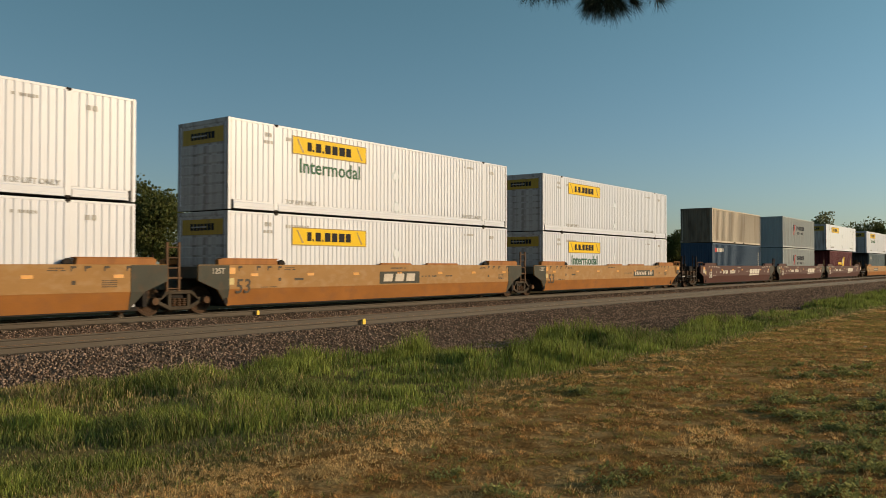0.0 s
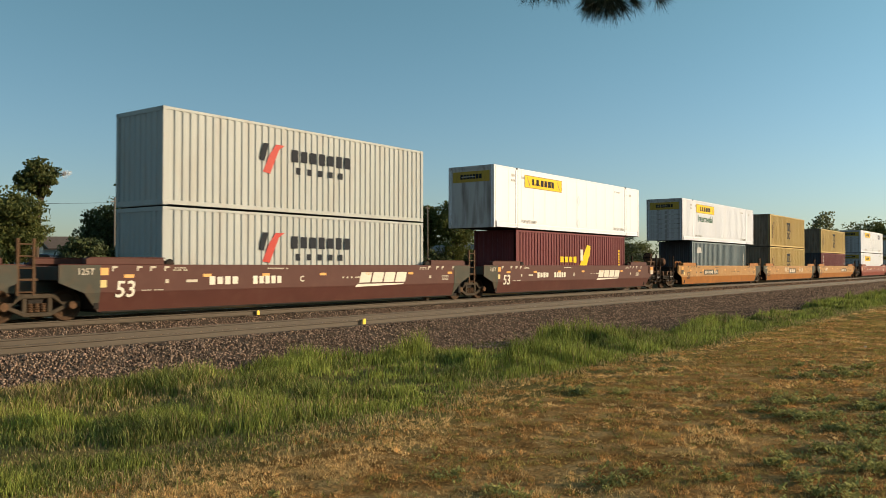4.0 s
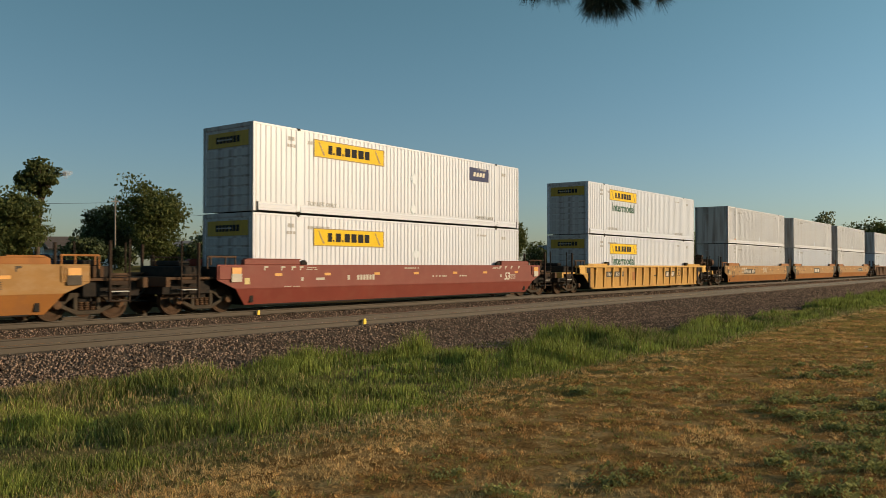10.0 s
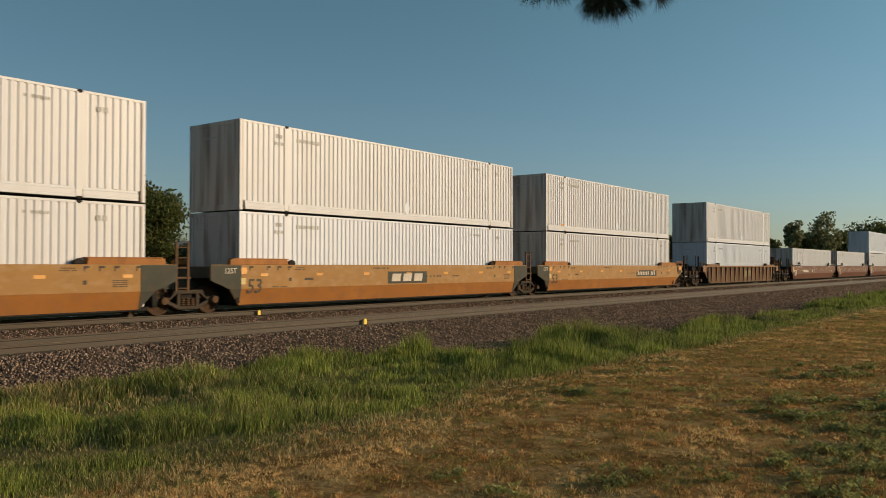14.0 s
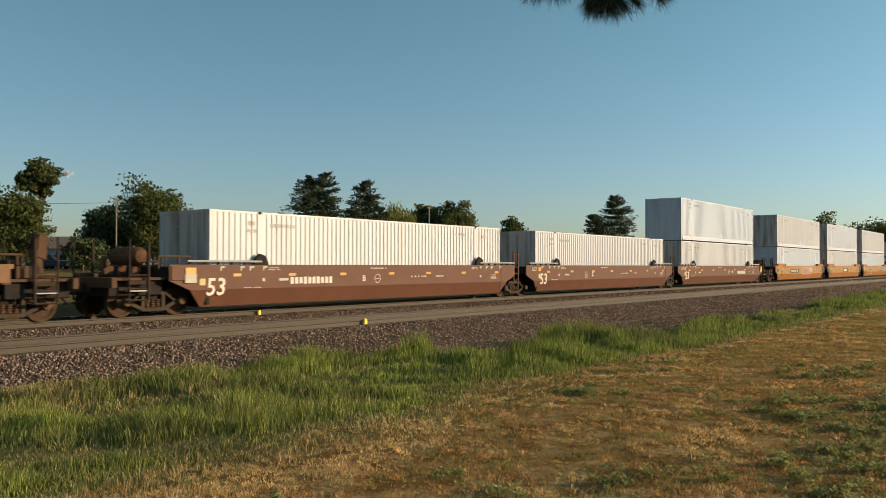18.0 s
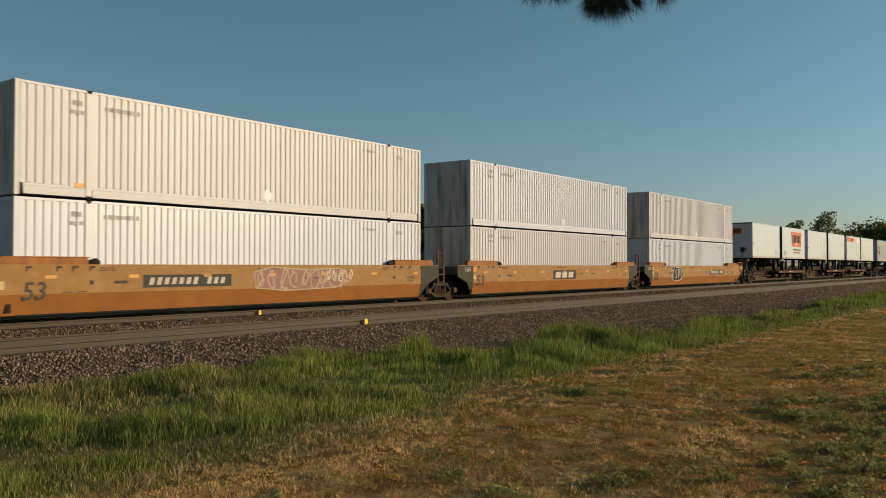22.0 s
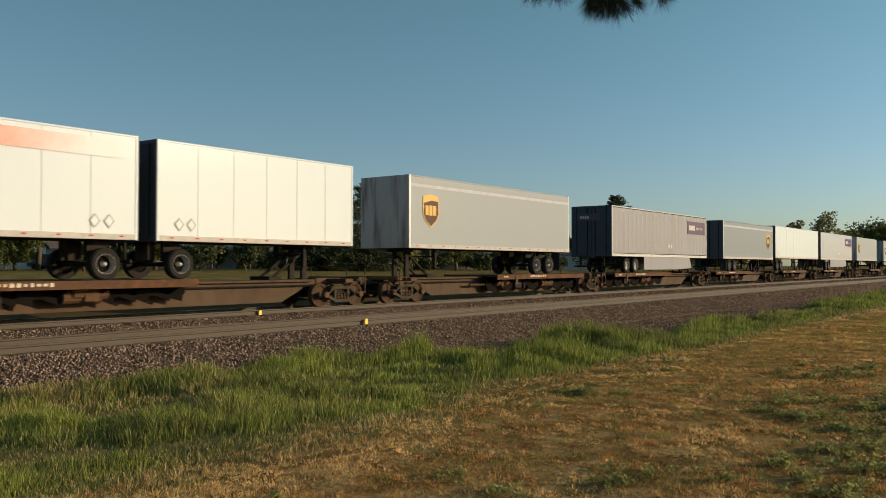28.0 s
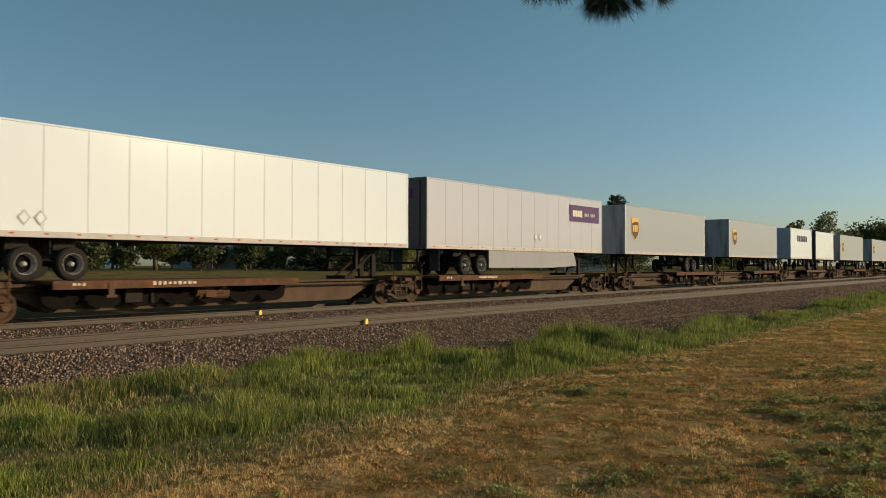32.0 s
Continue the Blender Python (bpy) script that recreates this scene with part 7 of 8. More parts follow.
def shield(t, x, y, z, h=1.22):
    outer = [(-0.38, 0.42), (0.0, 0.5), (0.38, 0.42), (0.40, -0.1), (0.28, -0.32), (0.0, -0.52), (-0.28, -0.32), (-0.40, -0.1)]
    q = part("shield_rim", poly_plate([(a * h * 1.12, b * h * 1.1) for a, b in outer[::-1]], 0.005), logo_gold, t, "gold-rimmed brown shield", (x, y, z))
    part("shield", poly_plate([(a * h, b * h * 0.98 - 0.02) for a, b in [(-0.38, 0.26), (0.0, 0.36), (0.38, 0.34), (0.40, -0.1), (0.28, -0.32), (0.0, -0.52), (-0.28, -0.32), (-0.40, -0.1)][::-1]], 0.005), logo_brown, q, "", (0, -0.006, 0))
    part("shield_mark", bars(0.60 * h, 0.36 * h, 3, 0, 0.2), logo_gold, q, "", (0, -0.012, 0.0))


def parcel_plate(t, x, y, z, mat, w=3.4, h=0.88):
    q = part("placard", plate(w, h, 0.006), mat, t, "purple placard with pale bars", (x, y, z))
    part("placard_mark", bars(w * 0.32, h * 0.42, 4, 0, 0.15), mark_white, q, "", (-w * 0.24, -0.007, 0))
    part("placard_mark", bars(w * 0.42, h * 0.2, 8), grey_mark, q, "", (w * 0.2, -0.007, -0.03))


def orange_badge(t, x, y, z, w, h):
    q = part("badge", poly_plate([(-w / 2, h / 2), (-w * 0.45, -h / 2), (w * 0.45, -h / 2), (w / 2, h / 2)], 0.006), logo_orange, t, "orange tapering badge with dark bars", (x, y, z))
    part("badge_mark", bars(w * 0.84, h * 0.58, 6, 0, 0.3), dark_mark, q, "", (0, -0.007, 0.02))
    return q


def diamonds(t, x, y, z):
    for k in (0, 0.42):
        q = shared("dia_ring", lambda: Solid().prism([(0, -0.2), (0.17, 0), (0, 0.2), (-0.17, 0)], -0.003, 0).mesh("placard_holder", 0.002))
        part("placard_holder", q, grey_mark, t, "", (x + k, y, z))
        part("placard_face", shared("dia_in", lambda: Solid().prism([(0, -0.15), (0.12, 0), (0, 0.15), (-0.12, 0)], -0.005, 0).mesh("placard_face")), trailer_white, t, "", (x + k, y - 0.002, z))


# ---------------------------------------------------------------- spine flat cars
def spine_unit(x0, x1, decks, hitches, label, left_free, right_free, own_right, seed, toothed=False):
    """A spine car between trucks at x0 and x1 (local), with side platforms under the trailer wheels."""
    u = thing("spine_car", label, "flat car", "spine cars of the freight train", (0, FAR_Y, 0))
    inner = 1.25
    sill = Solid().prism([(x0, 0.72), (x0 + inner, 0.70), (x0 + inner + 1.1, 0.20), (x1 - inner - 1.1, 0.20), (x1 - inner, 0.70), (x1, 0.72), (x1, 0.98), (x0, 0.98)], -0.46, 0.46)
    sill.box(x0 + 1.0, x1 - 1.0, -0.62, 0.62, 0.90, 0.97)
    part("centre_sill", sill.mesh("centre_sill", 0.01), sill_brown, u)
    for a, b in decks:
        pl = part("wheel_platform", Solid().box(a, b, -1.468, 1.468, 0.97, 1.055).mesh("wheel_platform", 0.008), deck_orange, u, "rusty brown wheel platform")
        for yy in (-1.5, 1.5):
            part("platform_edge", Solid().box(a, b, yy - 0.03, yy + 0.03, 0.84, 1.07).mesh("platform_edge", 0.006), deck_orange, pl)
        lobes = int(round((b - a) / 1.15))
        step = (b - a) / lobes
        for s in (-1, 1):
            # added black sheet: scallops or teeth follow the platform's shadow on the sill
            shade_poly = [(a, 0.97), (a, 0.66)]
            for j in range(lobes):
                if toothed:
                    shade_poly += [(a + (j + 0.06) * step, 0.60), (a + (j + 0.50) * step, 0.42), (a + (j + 0.56) * step, 0.50), (a + (j + 0.90) * step, 0.40), (a + (j + 0.93) * step, 0.58)]
                else:
                    shade_poly += [(a + (j + 0.5 - 0.46 * math.cos(math.pi * i / 6)) * step, 0.52 - 0.22 * math.sin(math.pi * i / 6)) for i in range(7)]
            shade_poly += [(b, 0.66), (b, 0.97)]
            part("underframe_web", Solid().prism(shade_poly, s * 0.86 - 0.02, s * 0.86 + 0.02).mesh("underframe_web"), shade_black, pl, "black sheet shaped like the shade under the platform")
        for j in range(lobes):
            for s in (-1, 1):
                part("outrigger", shared(("outrigger", s), lambda: Solid().prism_x([(s * 1.46, 0.97), (s * 1.46, 0.86), (s * 0.90, 0.62), (s * 0.90, 0.97)], -0.04, 0.04).mesh("outrigger")), shade_black, pl, "", (a + (j + 0.5) * step, 0, 0))
        part("post_pocket", shared("post_pocket", lambda: Solid().box(-0.09, 0.09, -0.05, 0.0, 0.62, 1.0).box(-0.16, 0.16, -0.07, 0.02, 0.60, 0.68).mesh("post_pocket", 0.01)), sill_brown, pl, "", (a + 1.6, -1.51, 0))
        rnd = random.Random(seed)
        for cx, cw, ch, cn in (((a + b) / 2 - 0.6, 1.5, 0.10, 9), (a + 0.7, 0.4, 0.09, 3)) if seed < 90 else ():
            for i in range(cn):
                gw = cw / cn * rnd.uniform(0.45, 0.72)
                part("number_mark", plate(round(gw, 3), ch * rnd.choice((0.7, 1.0, 1.0))), faint_spray, pl, "", (cx - cw / 2 + (i + 0.5) * cw / cn, -1.532, 0.975))
    for hx, sg in hitches:
        hitch = Solid().box(-0.35, 0.35, -0.42, 0.42, 2.05, 2.17)
        for yy in (-0.32, 0.32):
            hitch.prism([(-0.12, 0.97), (0.12, 0.97), (0.1, 2.06), (-0.1, 2.06)], yy - 0.06, yy + 0.06)
            hitch.tube((sg * 1.5, yy, 1.0), (sg * 0.1, yy, 1.95), 0.06, None, 6)
        hitch.box(*sorted((sg * 1.2, sg * 1.75)), -0.5, 0.5, 0.97, 1.1)
        part("hitch", hitch.mesh("hitch", 0.01), steel_dark, u, "grimy black trailer hitch stand", (hx, 0, 0))
    tx = sum(decks[0]) / 2
    part("air_tank", shared("air_tank", lambda: Solid().tube((-0.55, -0.85, 0.62), (0.55, -0.85, 0.62), 0.19, None, 12).box(-0.35, -0.28, -1.05, -0.6, 0.6, 0.92).box(0.28, 0.35, -1.05, -0.6, 0.6, 0.92).mesh("air_tank")), rust_steel, u, "", (tx + 1.2, 0, 0))
    part("brake_rigging", shared("brake_rigging", lambda: Solid().box(-0.25, 0.3, -1.0, -0.7, 0.42, 0.86).tube((-1.4, -0.8, 0.55), (1.5, -0.85, 0.7), 0.035, None, 5).box(0.6, 0.7, -0.95, -0.6, 0.38, 0.9).mesh("brake_rigging", 0.01)), steel_dark, u, "", (tx - 1.6, 0, 0))
    part("train_pipe", Solid().tube((x0 + 1.0, -0.62, 0.78), (x1 - 1.0, -0.62, 0.78), 0.03, None, 6).mesh("train_pipe"), steel_dark, u)
    gear = Solid().tube((-0.5, -0.9, 0.72), (0.5, -0.9, 0.72), 0.2, None, 12).box(-0.2, 0.2, -1.1, -0.6, 0.5, 0.9).tube((-2.4, -0.8, 0.62), (-1.0, -0.8, 0.62), 0.05, None, 6)
    part("brake_cylinder", gear.mesh("brake_cylinder"), rust_steel, u, "", ((x0 + x1) / 2 - 1.0, 0, 0))
    for sign, free, xe in ((-1, left_free, x0), (1, right_free, x1)):
        end = Solid().box(-0.75, 0.75, -0.5, 0.5, 0.80, 1.02).box(-0.2, 0.2, -1.45, 1.45, 0.86, 1.0)
        end.box(-0.95 if sign < 0 else 0.6, -0.6 if sign < 0 else 0.95, -1.35, 1.35, 0.9, 1.06)
        part("end_platform", end.mesh("end_platform", 0.015), rust_steel, u, "", (xe, 0, 0))
        st = Solid()
        for y in (-1.42, 1.42):
            st.tube((sign * 0.85, y, 0.45), (sign * 0.85, y, 1.35), 0.024, None, 6).tube((sign * 0.45, y, 0.45), (sign * 0.45, y, 1.0), 0.024, None, 6)
            st.tube((sign * 0.45, y, 0.5), (sign * 0.85, y, 0.5), 0.022, None, 6)
        part("step_ladder", st.mesh("step_ladder"), rust_steel, u, "", (xe, 0, 0))
        if free:
            coupler(u, xe + sign * 0.8, sign)
    truck(u, x0)
    if right_free or own_right:
        truck(u, x1)
    return u


# ---------------------------------------------------------------- the train, from its head
ORANGE = "faded orange articulated well car unit with double-stacked containers"
BROWN = "oxide brown articulated well car unit with white markings"
UNITS = []


def car(along, *args):
    u, y = well_unit(*args)
    CARGO.append((u, along, 0.0))
    UNITS.append(u)
    return u, y


def orange_car(along, lf, rf, seed, plates):
    u, y = car(along, "flush", lf, rf, orange_paint, ORANGE, seed, dark_mark, grey_mark, not rf)
    markings(u, y, faded_black, seed, lf, rf)
    for a, b in ((-1.12, 0.77), (1.71, 3.92)) if seed in (2, 3) else ():
        for s in (-1, 1):
            part("side_guide", shared(("side_guide", a, s), lambda: Solid().prism([(a, TOP), (b, TOP), (b - 0.12, TOP + 0.075), (a + 0.12, TOP + 0.075)], s * 1.46 - 0.07, s * 1.46 + 0.07).mesh("side_guide", 0.008)), orange_flange, u, "low orange container guide")
    for what, x in plates:
        if what == "logo":
            logo_slab(u, x, y, 1.02)
        elif what == "number":
            number_slab(u, x, y, 1.03)
        elif what == "tag":
            graffiti(u, x, y, 1.13, seed, 1.35, 0.48, faint_spray, None, "pale sprayed graffiti strokes")
        elif what == "pink_tag":
            graffiti(u, x, y, 1.04, seed, 4.2, 0.74, dull_spray, spray_pink, "faded pink sprayed graffiti strokes")
        elif what == "black_tag":
            graffiti(u, x, y, 0.98, seed, 1.9, 0.95, pale_mark, dark_mark, "large black and pale sprayed graffiti strokes")
    return u


def brown_car(along, lf, rf, seed, paint=None, kind="flush", logo=True, logo_at=()):
    u, y = car(along, kind, lf, rf, paint or brown_paint, BROWN, seed, mark_white, pale_mark, not rf)
    markings(u, y, pale_mark, seed, lf, rf)
    if logo:
        white_slant_logo(u, 3.25, y, 1.04)
        part("number_mark", bars(1.15, 0.26, 4), mark_white, u, "", (-4.1, y, 1.02))
        part("number_mark", bars(1.5, 0.26, 6), mark_white, u, "", (-2.5, y, 1.02))
    else:
        nx, lx, letter = logo_at
        if nx is not None:
            part("number_mark", bars(2.0, 0.24, 10), mark_white, u, "", (nx, y, 0.98))
        part("unit_letter", letters(letter, 0.22), mark_white, u, "", (lx, y, 1.0))
        part("roundel", shared("roundel", lambda: Solid().prism(arc_band(0, 0, 0.17, 0.17, 0.025, 0, 359, 20), -0.003, 0).box(-0.09, 0.09, -0.003, 0, -0.015, 0.015).mesh("roundel")), pale_mark, u, "", (lx + (0.75 if letter == "B" else -0.75), y, 1.0))
        return u
    part("unit_letter", letters("A" if seed % 3 == 0 else "B" if seed % 3 == 1 else "C", 0.2), mark_white, u, "", (-0.9, y, 1.02))
    return u


# first orange three-unit set
orange_car(8.40, True, False, 1, [("number", -3.3)])
orange_car(27.76, False, False, 2, [("logo", 0.0)])
orange_car(47.25, False, True, 3, [("number", 3.8)])
domestic_yellow(8.40, Z1, False, 1), domestic_yellow(8.40, Z2, False, 2)
domestic_yellow(27.76, Z1, False, 3), domestic_yellow(27.76, Z2, True, 4)
domestic_yellow(47.25, Z1, True, 5), domestic_yellow(47.25, Z2, False, 6)
# brown three-unit set
brown_car(70.50, True, False, 7)
brown_car(89.85, False, False, 8)
brown_car(109.23, False, True, 9)
c, y, hl = iso(70.5, Z1, H96, blue_paint, "blue 40-foot container with a red and white mark")
part("red_mark", plate(0.45, 0.3), logo_red, c, "", (-hl + 0.75, y, 2.38))
part("white_mark", bars(1.5, 0.3, 5), mark_white, c, "", (-hl + 1.8, y, 2.38))
side_bars(c, hl - 0.7, y, 1.6, mark_white, 8, 1.4)
c, y, hl = iso(70.5, Z2, H86, beige_paint, "scuffed beige 40-foot container", shaded_end)
for k in (-0.9, 1.4):
    part("fork_pocket", plate(0.36, 0.11), steel_dark, c, "dark fork pocket", (k, y - 0.002, 0.08))
for z in (Z1, Z2):
    c, y, hl = iso(89.85, z, H96, grey_paint, "pale grey 40-foot container with red and dark marks")
    part("red_swirl", poly_plate([(-0.45, -0.45), (-0.15, -0.5), (0.25, 0.35), (0.5, 0.5), (0.1, 0.5), (-0.2, 0.1)]), logo_red, c, "red swirl", (-1.9, y, 1.75))
    part("dark_swirl", poly_plate([(-0.6, -0.05), (-0.45, 0.5), (-0.2, 0.5), (-0.4, -0.1)]), logo_dark, c, "", (-1.9, y, 1.75))
    part("dark_mark", bars(3.0, 0.42, 7), logo_dark, c, "dark bars", (0.4, y, 1.95))
    part("dark_mark", bars(2.6, 0.24, 5, 0, 0.6), logo_dark, c, "", (0.4, y, 1.45))
c, y, hl = iso(109.2, Z1, H96, maroon_paint, "maroon 40-foot container with a yellow emblem")
part("yellow_mark", bars(1.9, 0.34, 4), logo_yellow, c, "yellow bars", (-0.8, y, 1.5))
part("yellow_emblem", poly_plate([(-0.6, -0.5), (0.2, -0.5), (0.6, 0.1), (0.7, 0.6), (0.3, 0.65), (-0.05, 0.2)][::-1]), logo_yellow, c, "", (0.95, y, 1.66))
part("white_emblem", plate(0.28, 0.6), mark_white, c, "", (0.6, y - 0.006, 1.75))
side_bars(c, hl - 0.8, y, 1.6, logo_yellow, 8, 1.3)
domestic_yellow(109.16, Z2, False, 11, "plain", label="smooth white 53-foot container with a yellow placard")
# second orange set
orange_car(132.6, True, False, 12, [("number", -3.1)])
orange_car(152.0, False, False, 13, [("logo", 0.0), ("tag", -1.9), ("tag", 3.3)])
orange_car(171.45, False, True, 14, [("number", 3.6), ("tag", -5.2)])
# near-black end: its shade is put into the colour
c, y, hl = iso(132.6, Z1, H96, slate_paint, "slate blue-grey 40-foot container", dark_panel)
part("pale_mark", poly_plate([(-0.5, -0.2), (0.5, -0.2), (0.3, 0.2), (-0.3, 0.2)]), grey_mark, c, "", (-hl + 1.4, y, 2.3))
side_bars(c, hl - 0.6, y, 1.5, pale_mark, 8, 1.4)
domestic_yellow(132.55, Z2, True, 13)
tan_box(152.0, Z1, H96), tan_box(152.0, Z2, H96)
# end painted near-black here too, standing for its shade
c, y, hl = iso(171.45, Z1, H86, maroon_paint, "faded maroon 40-foot container with white lettering bars", dark_panel)
side_bars(c, -hl + 0.85, y, 1.7, mark_white, 3, 1.3)
side_bars(c, hl - 0.7, y, 1.5, mark_white, 4, 1.2)
tan_box(171.45, Z1 + H86 + 0.03, H86)
# red single car
u, y = car(194.85, "flush", True, True, red_paint, "dull red single well car with white stencils", 15, mark_white, pale_mark, False)
markings(u, y, pale_mark, 15, True, True)
part("number_mark", bars(1.5, 0.2, 9), pale_mark, u, "", (-3.2, y, 1.05))
domestic_yellow(194.85, Z1, False, 15), domestic_yellow(194.85, Z2, False, 16, extra=logo_navy)
# yellow ribbed single car
u, y = car(218.25, "ribbed", True, True, yellow_paint, "faded yellow ribbed single well car", 17, dark_mark, grey_mark, False)
logo_slab(u, 3.3, y, 0.95, 1.6, 0.36)
number_slab(u, -5.0, y, 1.0, 2.3, 0.3)
part("faded_patch", plate(0.55, 0.5), orange_flange, u, "faded square stencil", (-2.35, y, 0.86))
part("stencil", bars(0.5, 0.1, 5), dark_mark, u, "", (0.85, y, 0.86))
for z, n in ((Z1, 17), (Z2, 18)):
    domestic_yellow(218.25, z, True, n)
# third orange set, plain white boxes
orange_car(241.8, True, False, 18, [("number", -3.45), ("tag", -4.9), ("tag", 0.9)])
orange_car(261.3, False, False, 19, [("logo", 0.0)])
orange_car(280.6, False, True, 20, [("number", 3.8)])
for k, x in enumerate((241.8, 261.3, 280.6)):
    domestic_white(x, Z1, worn_white if k != 1 else white_paint, 20 + k, WEATHERED if k != 1 else PLAIN), domestic_white(x, Z2, worn_white, 25 + k, WEATHERED)
# rusty ribbed single car
u, y = car(303.9, "ribbed", True, True, rust_paint, "rusty brown ribbed single well car", 21, dark_mark, grey_mark, False)
graffiti(u, 0.45, y, 0.86, 5, 1.0, 0.66, spray_green, None, "pale green sprayed graffiti strokes")
graffiti(u, 1.6, y, 0.9, 8, 0.9, 0.6, spray_green, None, "pale green sprayed graffiti strokes")
graffiti(u, -5.3, y, 0.95, 9, 2.0, 0.35, spray_dim, None, "dull brown sprayed graffiti strokes")
domestic_white(303.9, Z1, bright_white, 30, "clean white 53-foot ribbed container")
domestic_white(303.9, Z2, worn_white, 31, WEATHERED)
# brown three-unit set with rods, one layer on two of them
for k, (x, lf, rf) in enumerate(((327.65, True, False), (347.0, False, False), (366.35, False, True))):
    brown_car(x, lf, rf, 22 + k, light_brown_paint, "bars", False, ((-4.0, -1.4, "B"), (None, -2.4, "C"), (4.1, 1.8, "A"))[k])
    domestic_white(x, Z1, worn_white, 33 + 2 * k, WEATHERED)
domestic_white(366.35, Z2, bright_white, 39, "clean white 53-foot ribbed container")
# fourth orange set
orange_car(389.7, True, False, 26, [("number", -3.1), ("pink_tag", 1.5), ("tag", 3.2)])
orange_car(409.35, False, False, 27, [("logo", 0.0)])
orange_car(428.8, False, True, 28, [("number", 3.7), ("black_tag", -4.1)])
for k, x in enumerate((389.7, 409.35, 428.8)):
    domestic_white(x, Z1, worn_white if k == 1 else bright_white, 40 + k, WEATHERED if k == 1 else PLAIN), domestic_white(x, Z2, worn_white if k != 1 else white_paint, 45 + k, WEATHERED if k != 1 else PLAIN)

# spine cars: the places of their trucks along the train, and what stands on them
PUP, LONG = 8.15, 13.2
trucks_a = (442.1, 459.8, 478.3, 495.6)
for k in range(3):
    a, b = trucks_a[k], trucks_a[k + 1]
    m = (a + b) / 2
    u = spine_unit(a - m, b - m, [(-1.9, 7.4)] if k == 0 else [(-1.3, 7.9)] if k == 1 else [(-6.9, 2.1)],
                   [(a - m + 1.2, 1), (b - m - 1.2, -1)], "rusty brown spine car carrying two short trailers", k == 0, k == 2, False, 60 + k, True)
    CARGO.append((u, m, 0.0))
SHORT_TRAILERS = [(446.13, True, "white short trailer with a small orange badge"), (455.17, False, "white short trailer with a large orange badge"),
        (464.6, True, "plain white short trailer"), (473.65, False, "white short trailer with a cream top rail"),
        (483.1, True, "white short trailer with an orange stripe"), (491.85, False, "white short trailer with placard holders")]
for k, (x, fl, label) in enumerate(SHORT_TRAILERS):
    t, y, hl, front, sg = trailer(x, PUP, "plain", trailer_white, fl, label, 70 + k, axles=1)
    diamonds(t, (hl - 1.3) if fl else (-hl + 0.75), y, 1.62)
    if fl:
        q = orange_badge(t, 0, 0, 0, 1.1, 0.52)
        q.matrix_local = pose(-hl - 0.034, 0.1, 3.35, 0, 0, -90)
        fx = -hl - 0.021
        for w_, h_, a_, z_ in ((1.5, 0.02, 0.1, 3.80), (1.5, 0.02, 0.1, 2.86), (0.02, 0.96, -0.65, 3.33), (0.02, 0.96, 0.85, 3.33)):
            part("panel_moulding", plate(w_, h_, 0.008), grey_mark, t, "thin frame round the badge").matrix_local = pose(fx, a_, z_, 0, 0, -90)
        part("nose_cap", shared("nose_cap", lambda: Solid().box(-0.02, 0.10, -1.30, 1.30, 3.96, 4.075).box(-0.02, 0.09, 1.20, 1.305, 3.2, 3.97).mesh("nose_cap", 0.02)), dark_panel, t, "dark cap along the nose's top edge", (-hl - 0.012, 0, 0))
        part("hose_box", shared("hose_box", lambda: Solid().box(-0.05, 0.0, -0.66, -0.30, 1.62, 1.98).box(-0.09, -0.05, -0.60, -0.36, 1.70, 1.90).box(-0.05, 0.0, -0.80, -0.70, 1.76, 1.90).tube((-0.05, -0.48, 1.65), (-0.10, -0.48, 1.18), 0.03, None, 6).mesh("hose_box", 0.01)), dark_mark, t, "black air hose box on the nose", (fx, 0, 0))
        for a_ in (0.46, 0.92):
            q = part("placard_holder", shared("nose_dia", lambda: Solid().prism([(0, -0.2), (0.17, 0), (0, 0.2), (-0.17, 0)], -0.003, 0).mesh("placard_holder")), grey_mark, t)
            q.matrix_local = pose(fx, a_, 1.72, 0, 0, -90)
            part("placard_face", shared("dia_in2", lambda: Solid().prism([(0, -0.16), (0.13, 0), (0, 0.16), (-0.13, 0)], -0.004, 0).mesh("placard_face")), trailer_lilac, q, "", (0, -0.003, 0))
        part("red_stripe", plate(0.4, 0.1), logo_red, t, "", (-hl + 0.25, y, 2.3))
    if k == 1:
        orange_badge(t, 0.95, y, 2.98, 3.7, 1.4)
        part("badge_note", bars(3.3, 0.12, 10), logo_dark, t, "", (0.95, y, 1.98))
        part("badge_note", bars(2.4, 0.12, 12), logo_red, t, "", (0.95, y, 1.72))
        part("badge_patch", plate(0.55, 0.16), bright_white, t, "", (0.8, y - 0.012, 2.52))
    if k == 4:
        q = part("orange_stripe", plate(7.6, 0.5), stripe_fade, t, "orange stripe fading out along the top edge", (-0.2, y, 3.62))
        orange_badge(t, -1.1, y - 0.008, 3.6, 1.35, 0.5)
trucks_b = (499.3, 515.5, 532.6, 550.4, 566.6, 583.5)
LOADS = [(505.76, LONG, "smooth", trailer_grey, True, "silver-grey trailer with a gold-rimmed brown shield", False),
         (525.28, 15.6, "ribbed", trailer_silver, False, "ribbed grey-white trailer with a plum placard", True),
         (543.35, LONG, "smooth", trailer_dull, False, "silver-grey trailer with a gold-rimmed brown shield", False),
         (558.8, 15.9, "plain", trailer_white, False, "long white panelled trailer", False),
         (575.9, 15.9, "plain", trailer_lilac, False, "pale grey trailer with a purple placard and white skirt", True)]
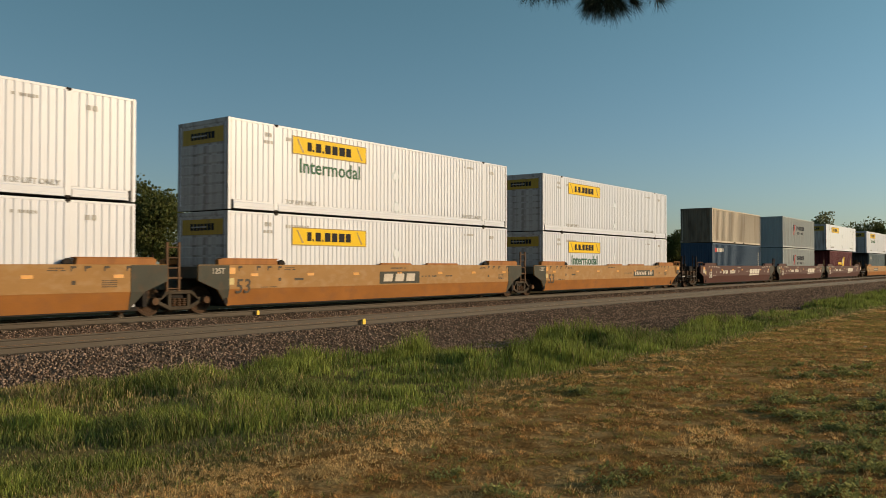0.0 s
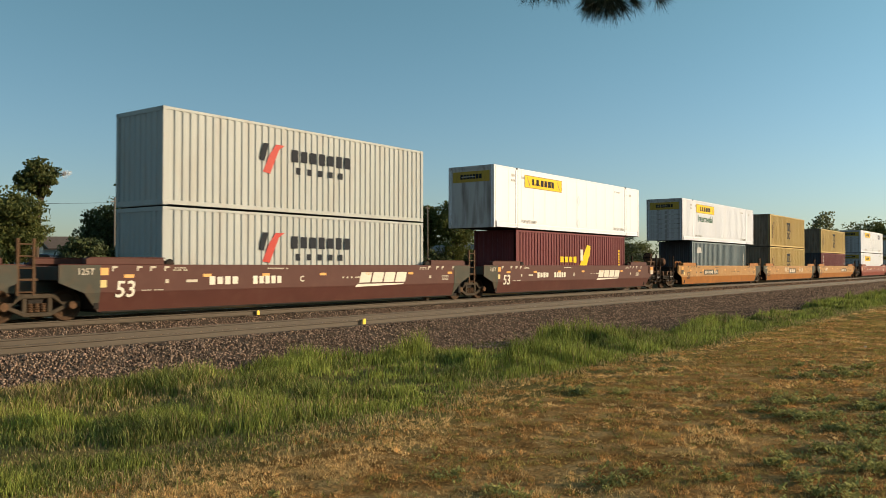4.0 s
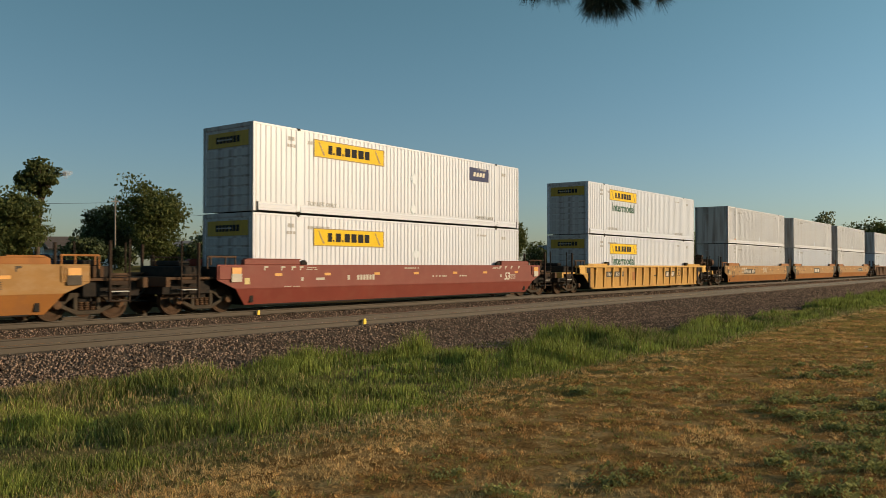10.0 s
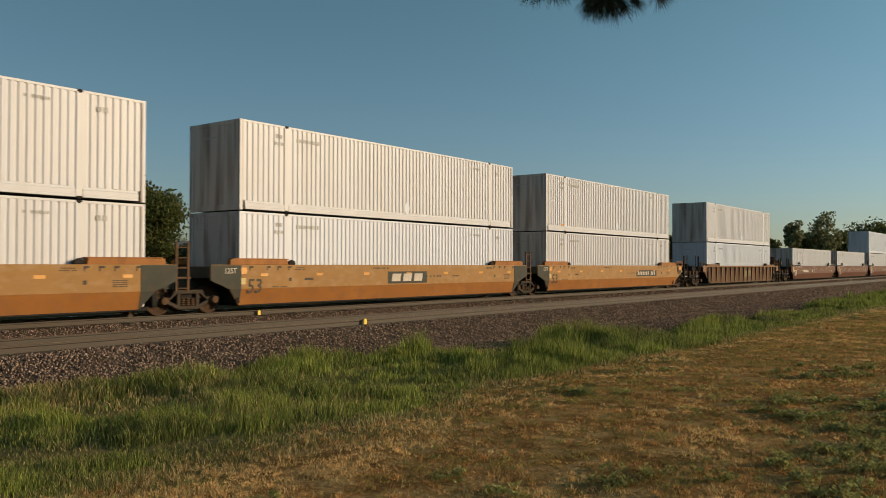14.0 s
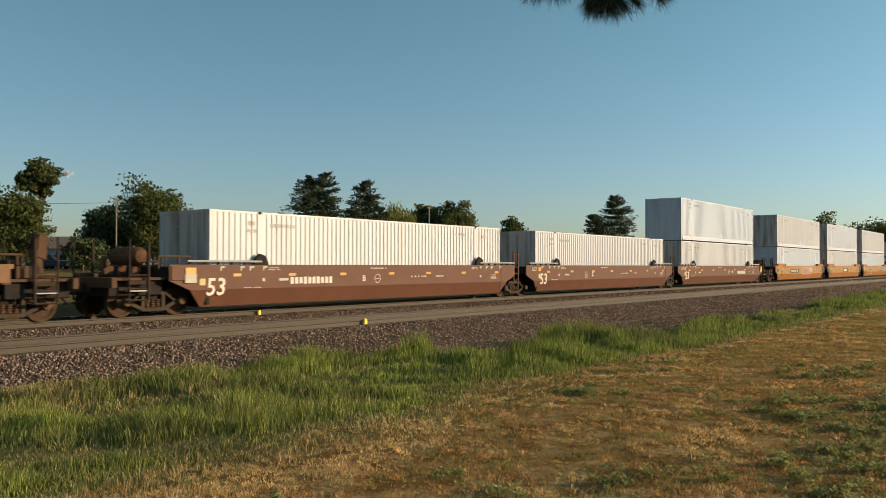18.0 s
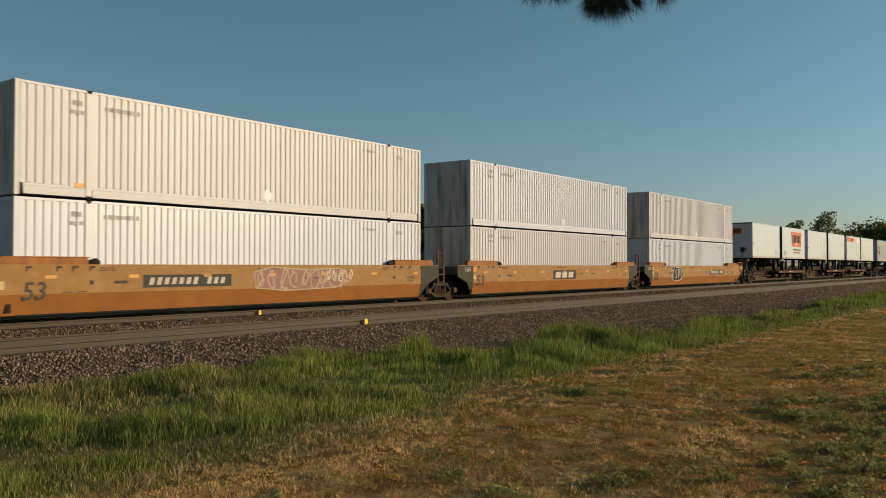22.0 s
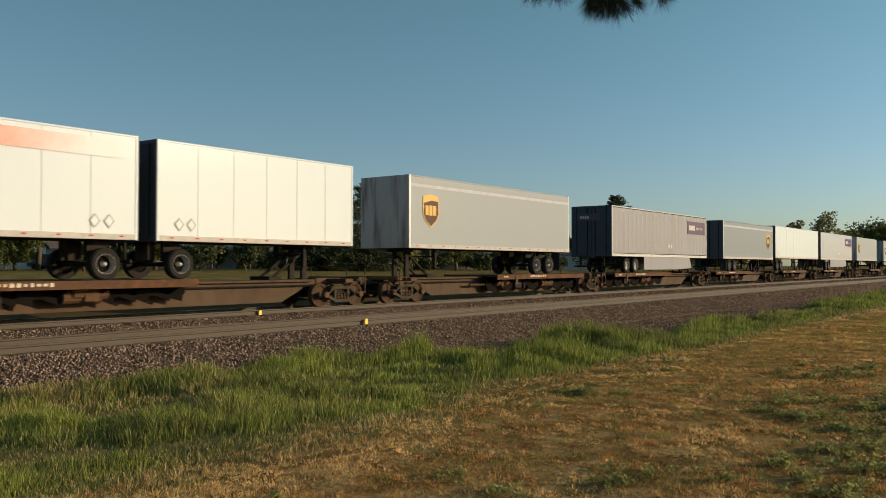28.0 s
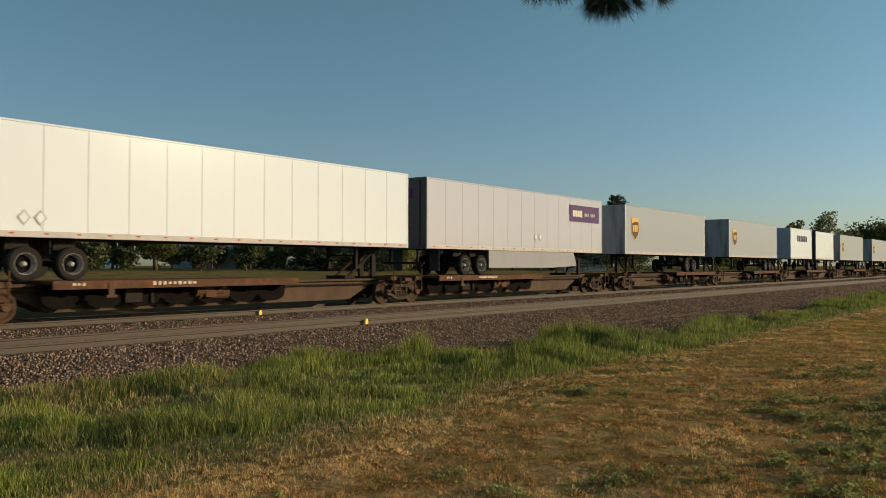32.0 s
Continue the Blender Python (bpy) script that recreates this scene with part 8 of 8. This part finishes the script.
for k, (x, length, style, paint, fl, label, sk) in enumerate(LOADS):
    a, b = trucks_b[k], trucks_b[k + 1]
    m = (a + b) / 2
    c0 = x - m
    wd = (b - m - 10.3, b - m - 1.9) if fl else (a - m + 1.9, a - m + 10.3)
    hx = (c0 - length / 2 + 1.0, 1) if fl else (c0 + length / 2 - 1.0, -1)
    u = spine_unit(a - m, b - m, [wd], [hx], "rusty brown spine car carrying one long trailer", k == 0, k == 4, False, 80 + k)
    CARGO.append((u, m, 0.0))
    t, y, hl, front, sg = trailer(x, length, style, paint, fl, label, 81 + k, skirt=sk, set_in=(1.9, 2.2, 1.7, 0.9, 2.85)[k])
    if style == "smooth":
        part("top_band", plate(length - 0.2, 0.13), end_pale, t, "pale band under the roof rail", (0, y + 0.008, 3.66))
        shield(t, -hl + 1.4 if fl else hl - 1.4, y, 2.68)
    elif sk:
        parcel_plate(t, hl - 2.1, y, 3.2, logo_plum if k == 1 else logo_purple)
        q = part("end_placard", plate(1.5, 0.42), logo_plum if k == 1 else logo_purple, t, "purple placard on the trailer end")
        q.matrix_local = pose(-hl - 0.055, 0.15, 3.4, 0, 0, -90)
        part("placard_mark", bars(0.6, 0.18, 4), mark_white, q, "", (-0.25, -0.006, 0))
        diamonds(t, 0.7, y, 1.85)
    else:
        diamonds(t, -hl + 0.8, y, 1.62)
    if k in (1, 2):
        # these two ride lower over their wheels
        for c in t.children:
            if c.name.split(".")[0] not in ("wheel", "axle"):
                c.location.z -= 0.14
trucks_c = (587.6, 603.2, 621.4, 642.8, 661.4, 679.0)
LOADS = [(593.6, 13.4, "smooth", trailer_grey, True), (612.3, LONG, "smooth", trailer_grey, True), (None,), (651.6, LONG, "smooth", trailer_grey, True), (671.0, LONG, "smooth", trailer_grey, True)]
for k, load in enumerate(LOADS):
    a, b = trucks_c[k], trucks_c[k + 1]
    m = (a + b) / 2
    u = spine_unit(a - m, b - m, [(-1.0, 6.5)] if load[0] else [(-3.5, 4.5)], [(a - m + 1.6, 1)], "rusty brown spine car far down the train", k == 0, k == 4, False, 90 + k)
    CARGO.append((u, m, 0.0))
    if load[0]:
        x, length, style, paint, fl = load
        t, y, hl, front, sg = trailer(x, length, style, paint, fl, "silver-grey trailer with a gold-rimmed brown shield", 91 + k)
        shield(t, -hl + 1.4, y, 2.68)
    else:
        for x, fl, navy in ((627.6, True, True), (637.4, False, False)):
            t, y, hl, front, sg = trailer(x, PUP, "plain", trailer_white, fl, "white short trailer with navy bars" if navy else "plain grey-white short trailer", 95 + int(navy), axles=1)
            if navy:
                part("navy_mark", bars(4.6, 0.62, 7), logo_navy, t, "large navy bars", (0, y, 3.1))

# ---------------------------------------------------------------- movement


def run(t):
    """Metres the train has gone at t seconds: nearly steady, just under 17 m a second."""
    u = (t - 16) / 16
    return 16.878 * t + 3.90 * u ** 2 - 0.868 * u ** 3 - 1.542 * u ** 4


def motions():
    times = [2.0 * i for i in range(17)]
    for ob, along, z in CARGO:
        walk(ob, [(t, pose(along - run(t), FAR_Y, z)) for t in times])
    # every wheel turns with the way it has rolled
    for side in (-1, 1):
        ws = [w for w, s in WHEELS if s == side]
        rows = [(i / FPS, Matrix.Rotation(side * run(i / FPS) / WHEEL_R, 4, "Y")) for i in range(int(SECONDS * FPS) + 1)]
        walk(ws[0], rows)
        act, slot = ws[0].animation_data.action, ws[0].animation_data.action_slot
        for w in ws[1:]:
            w.rotation_mode = "QUATERNION"
            w.animation_data_create().action = act
            w.animation_data.action_slot = slot


motions()
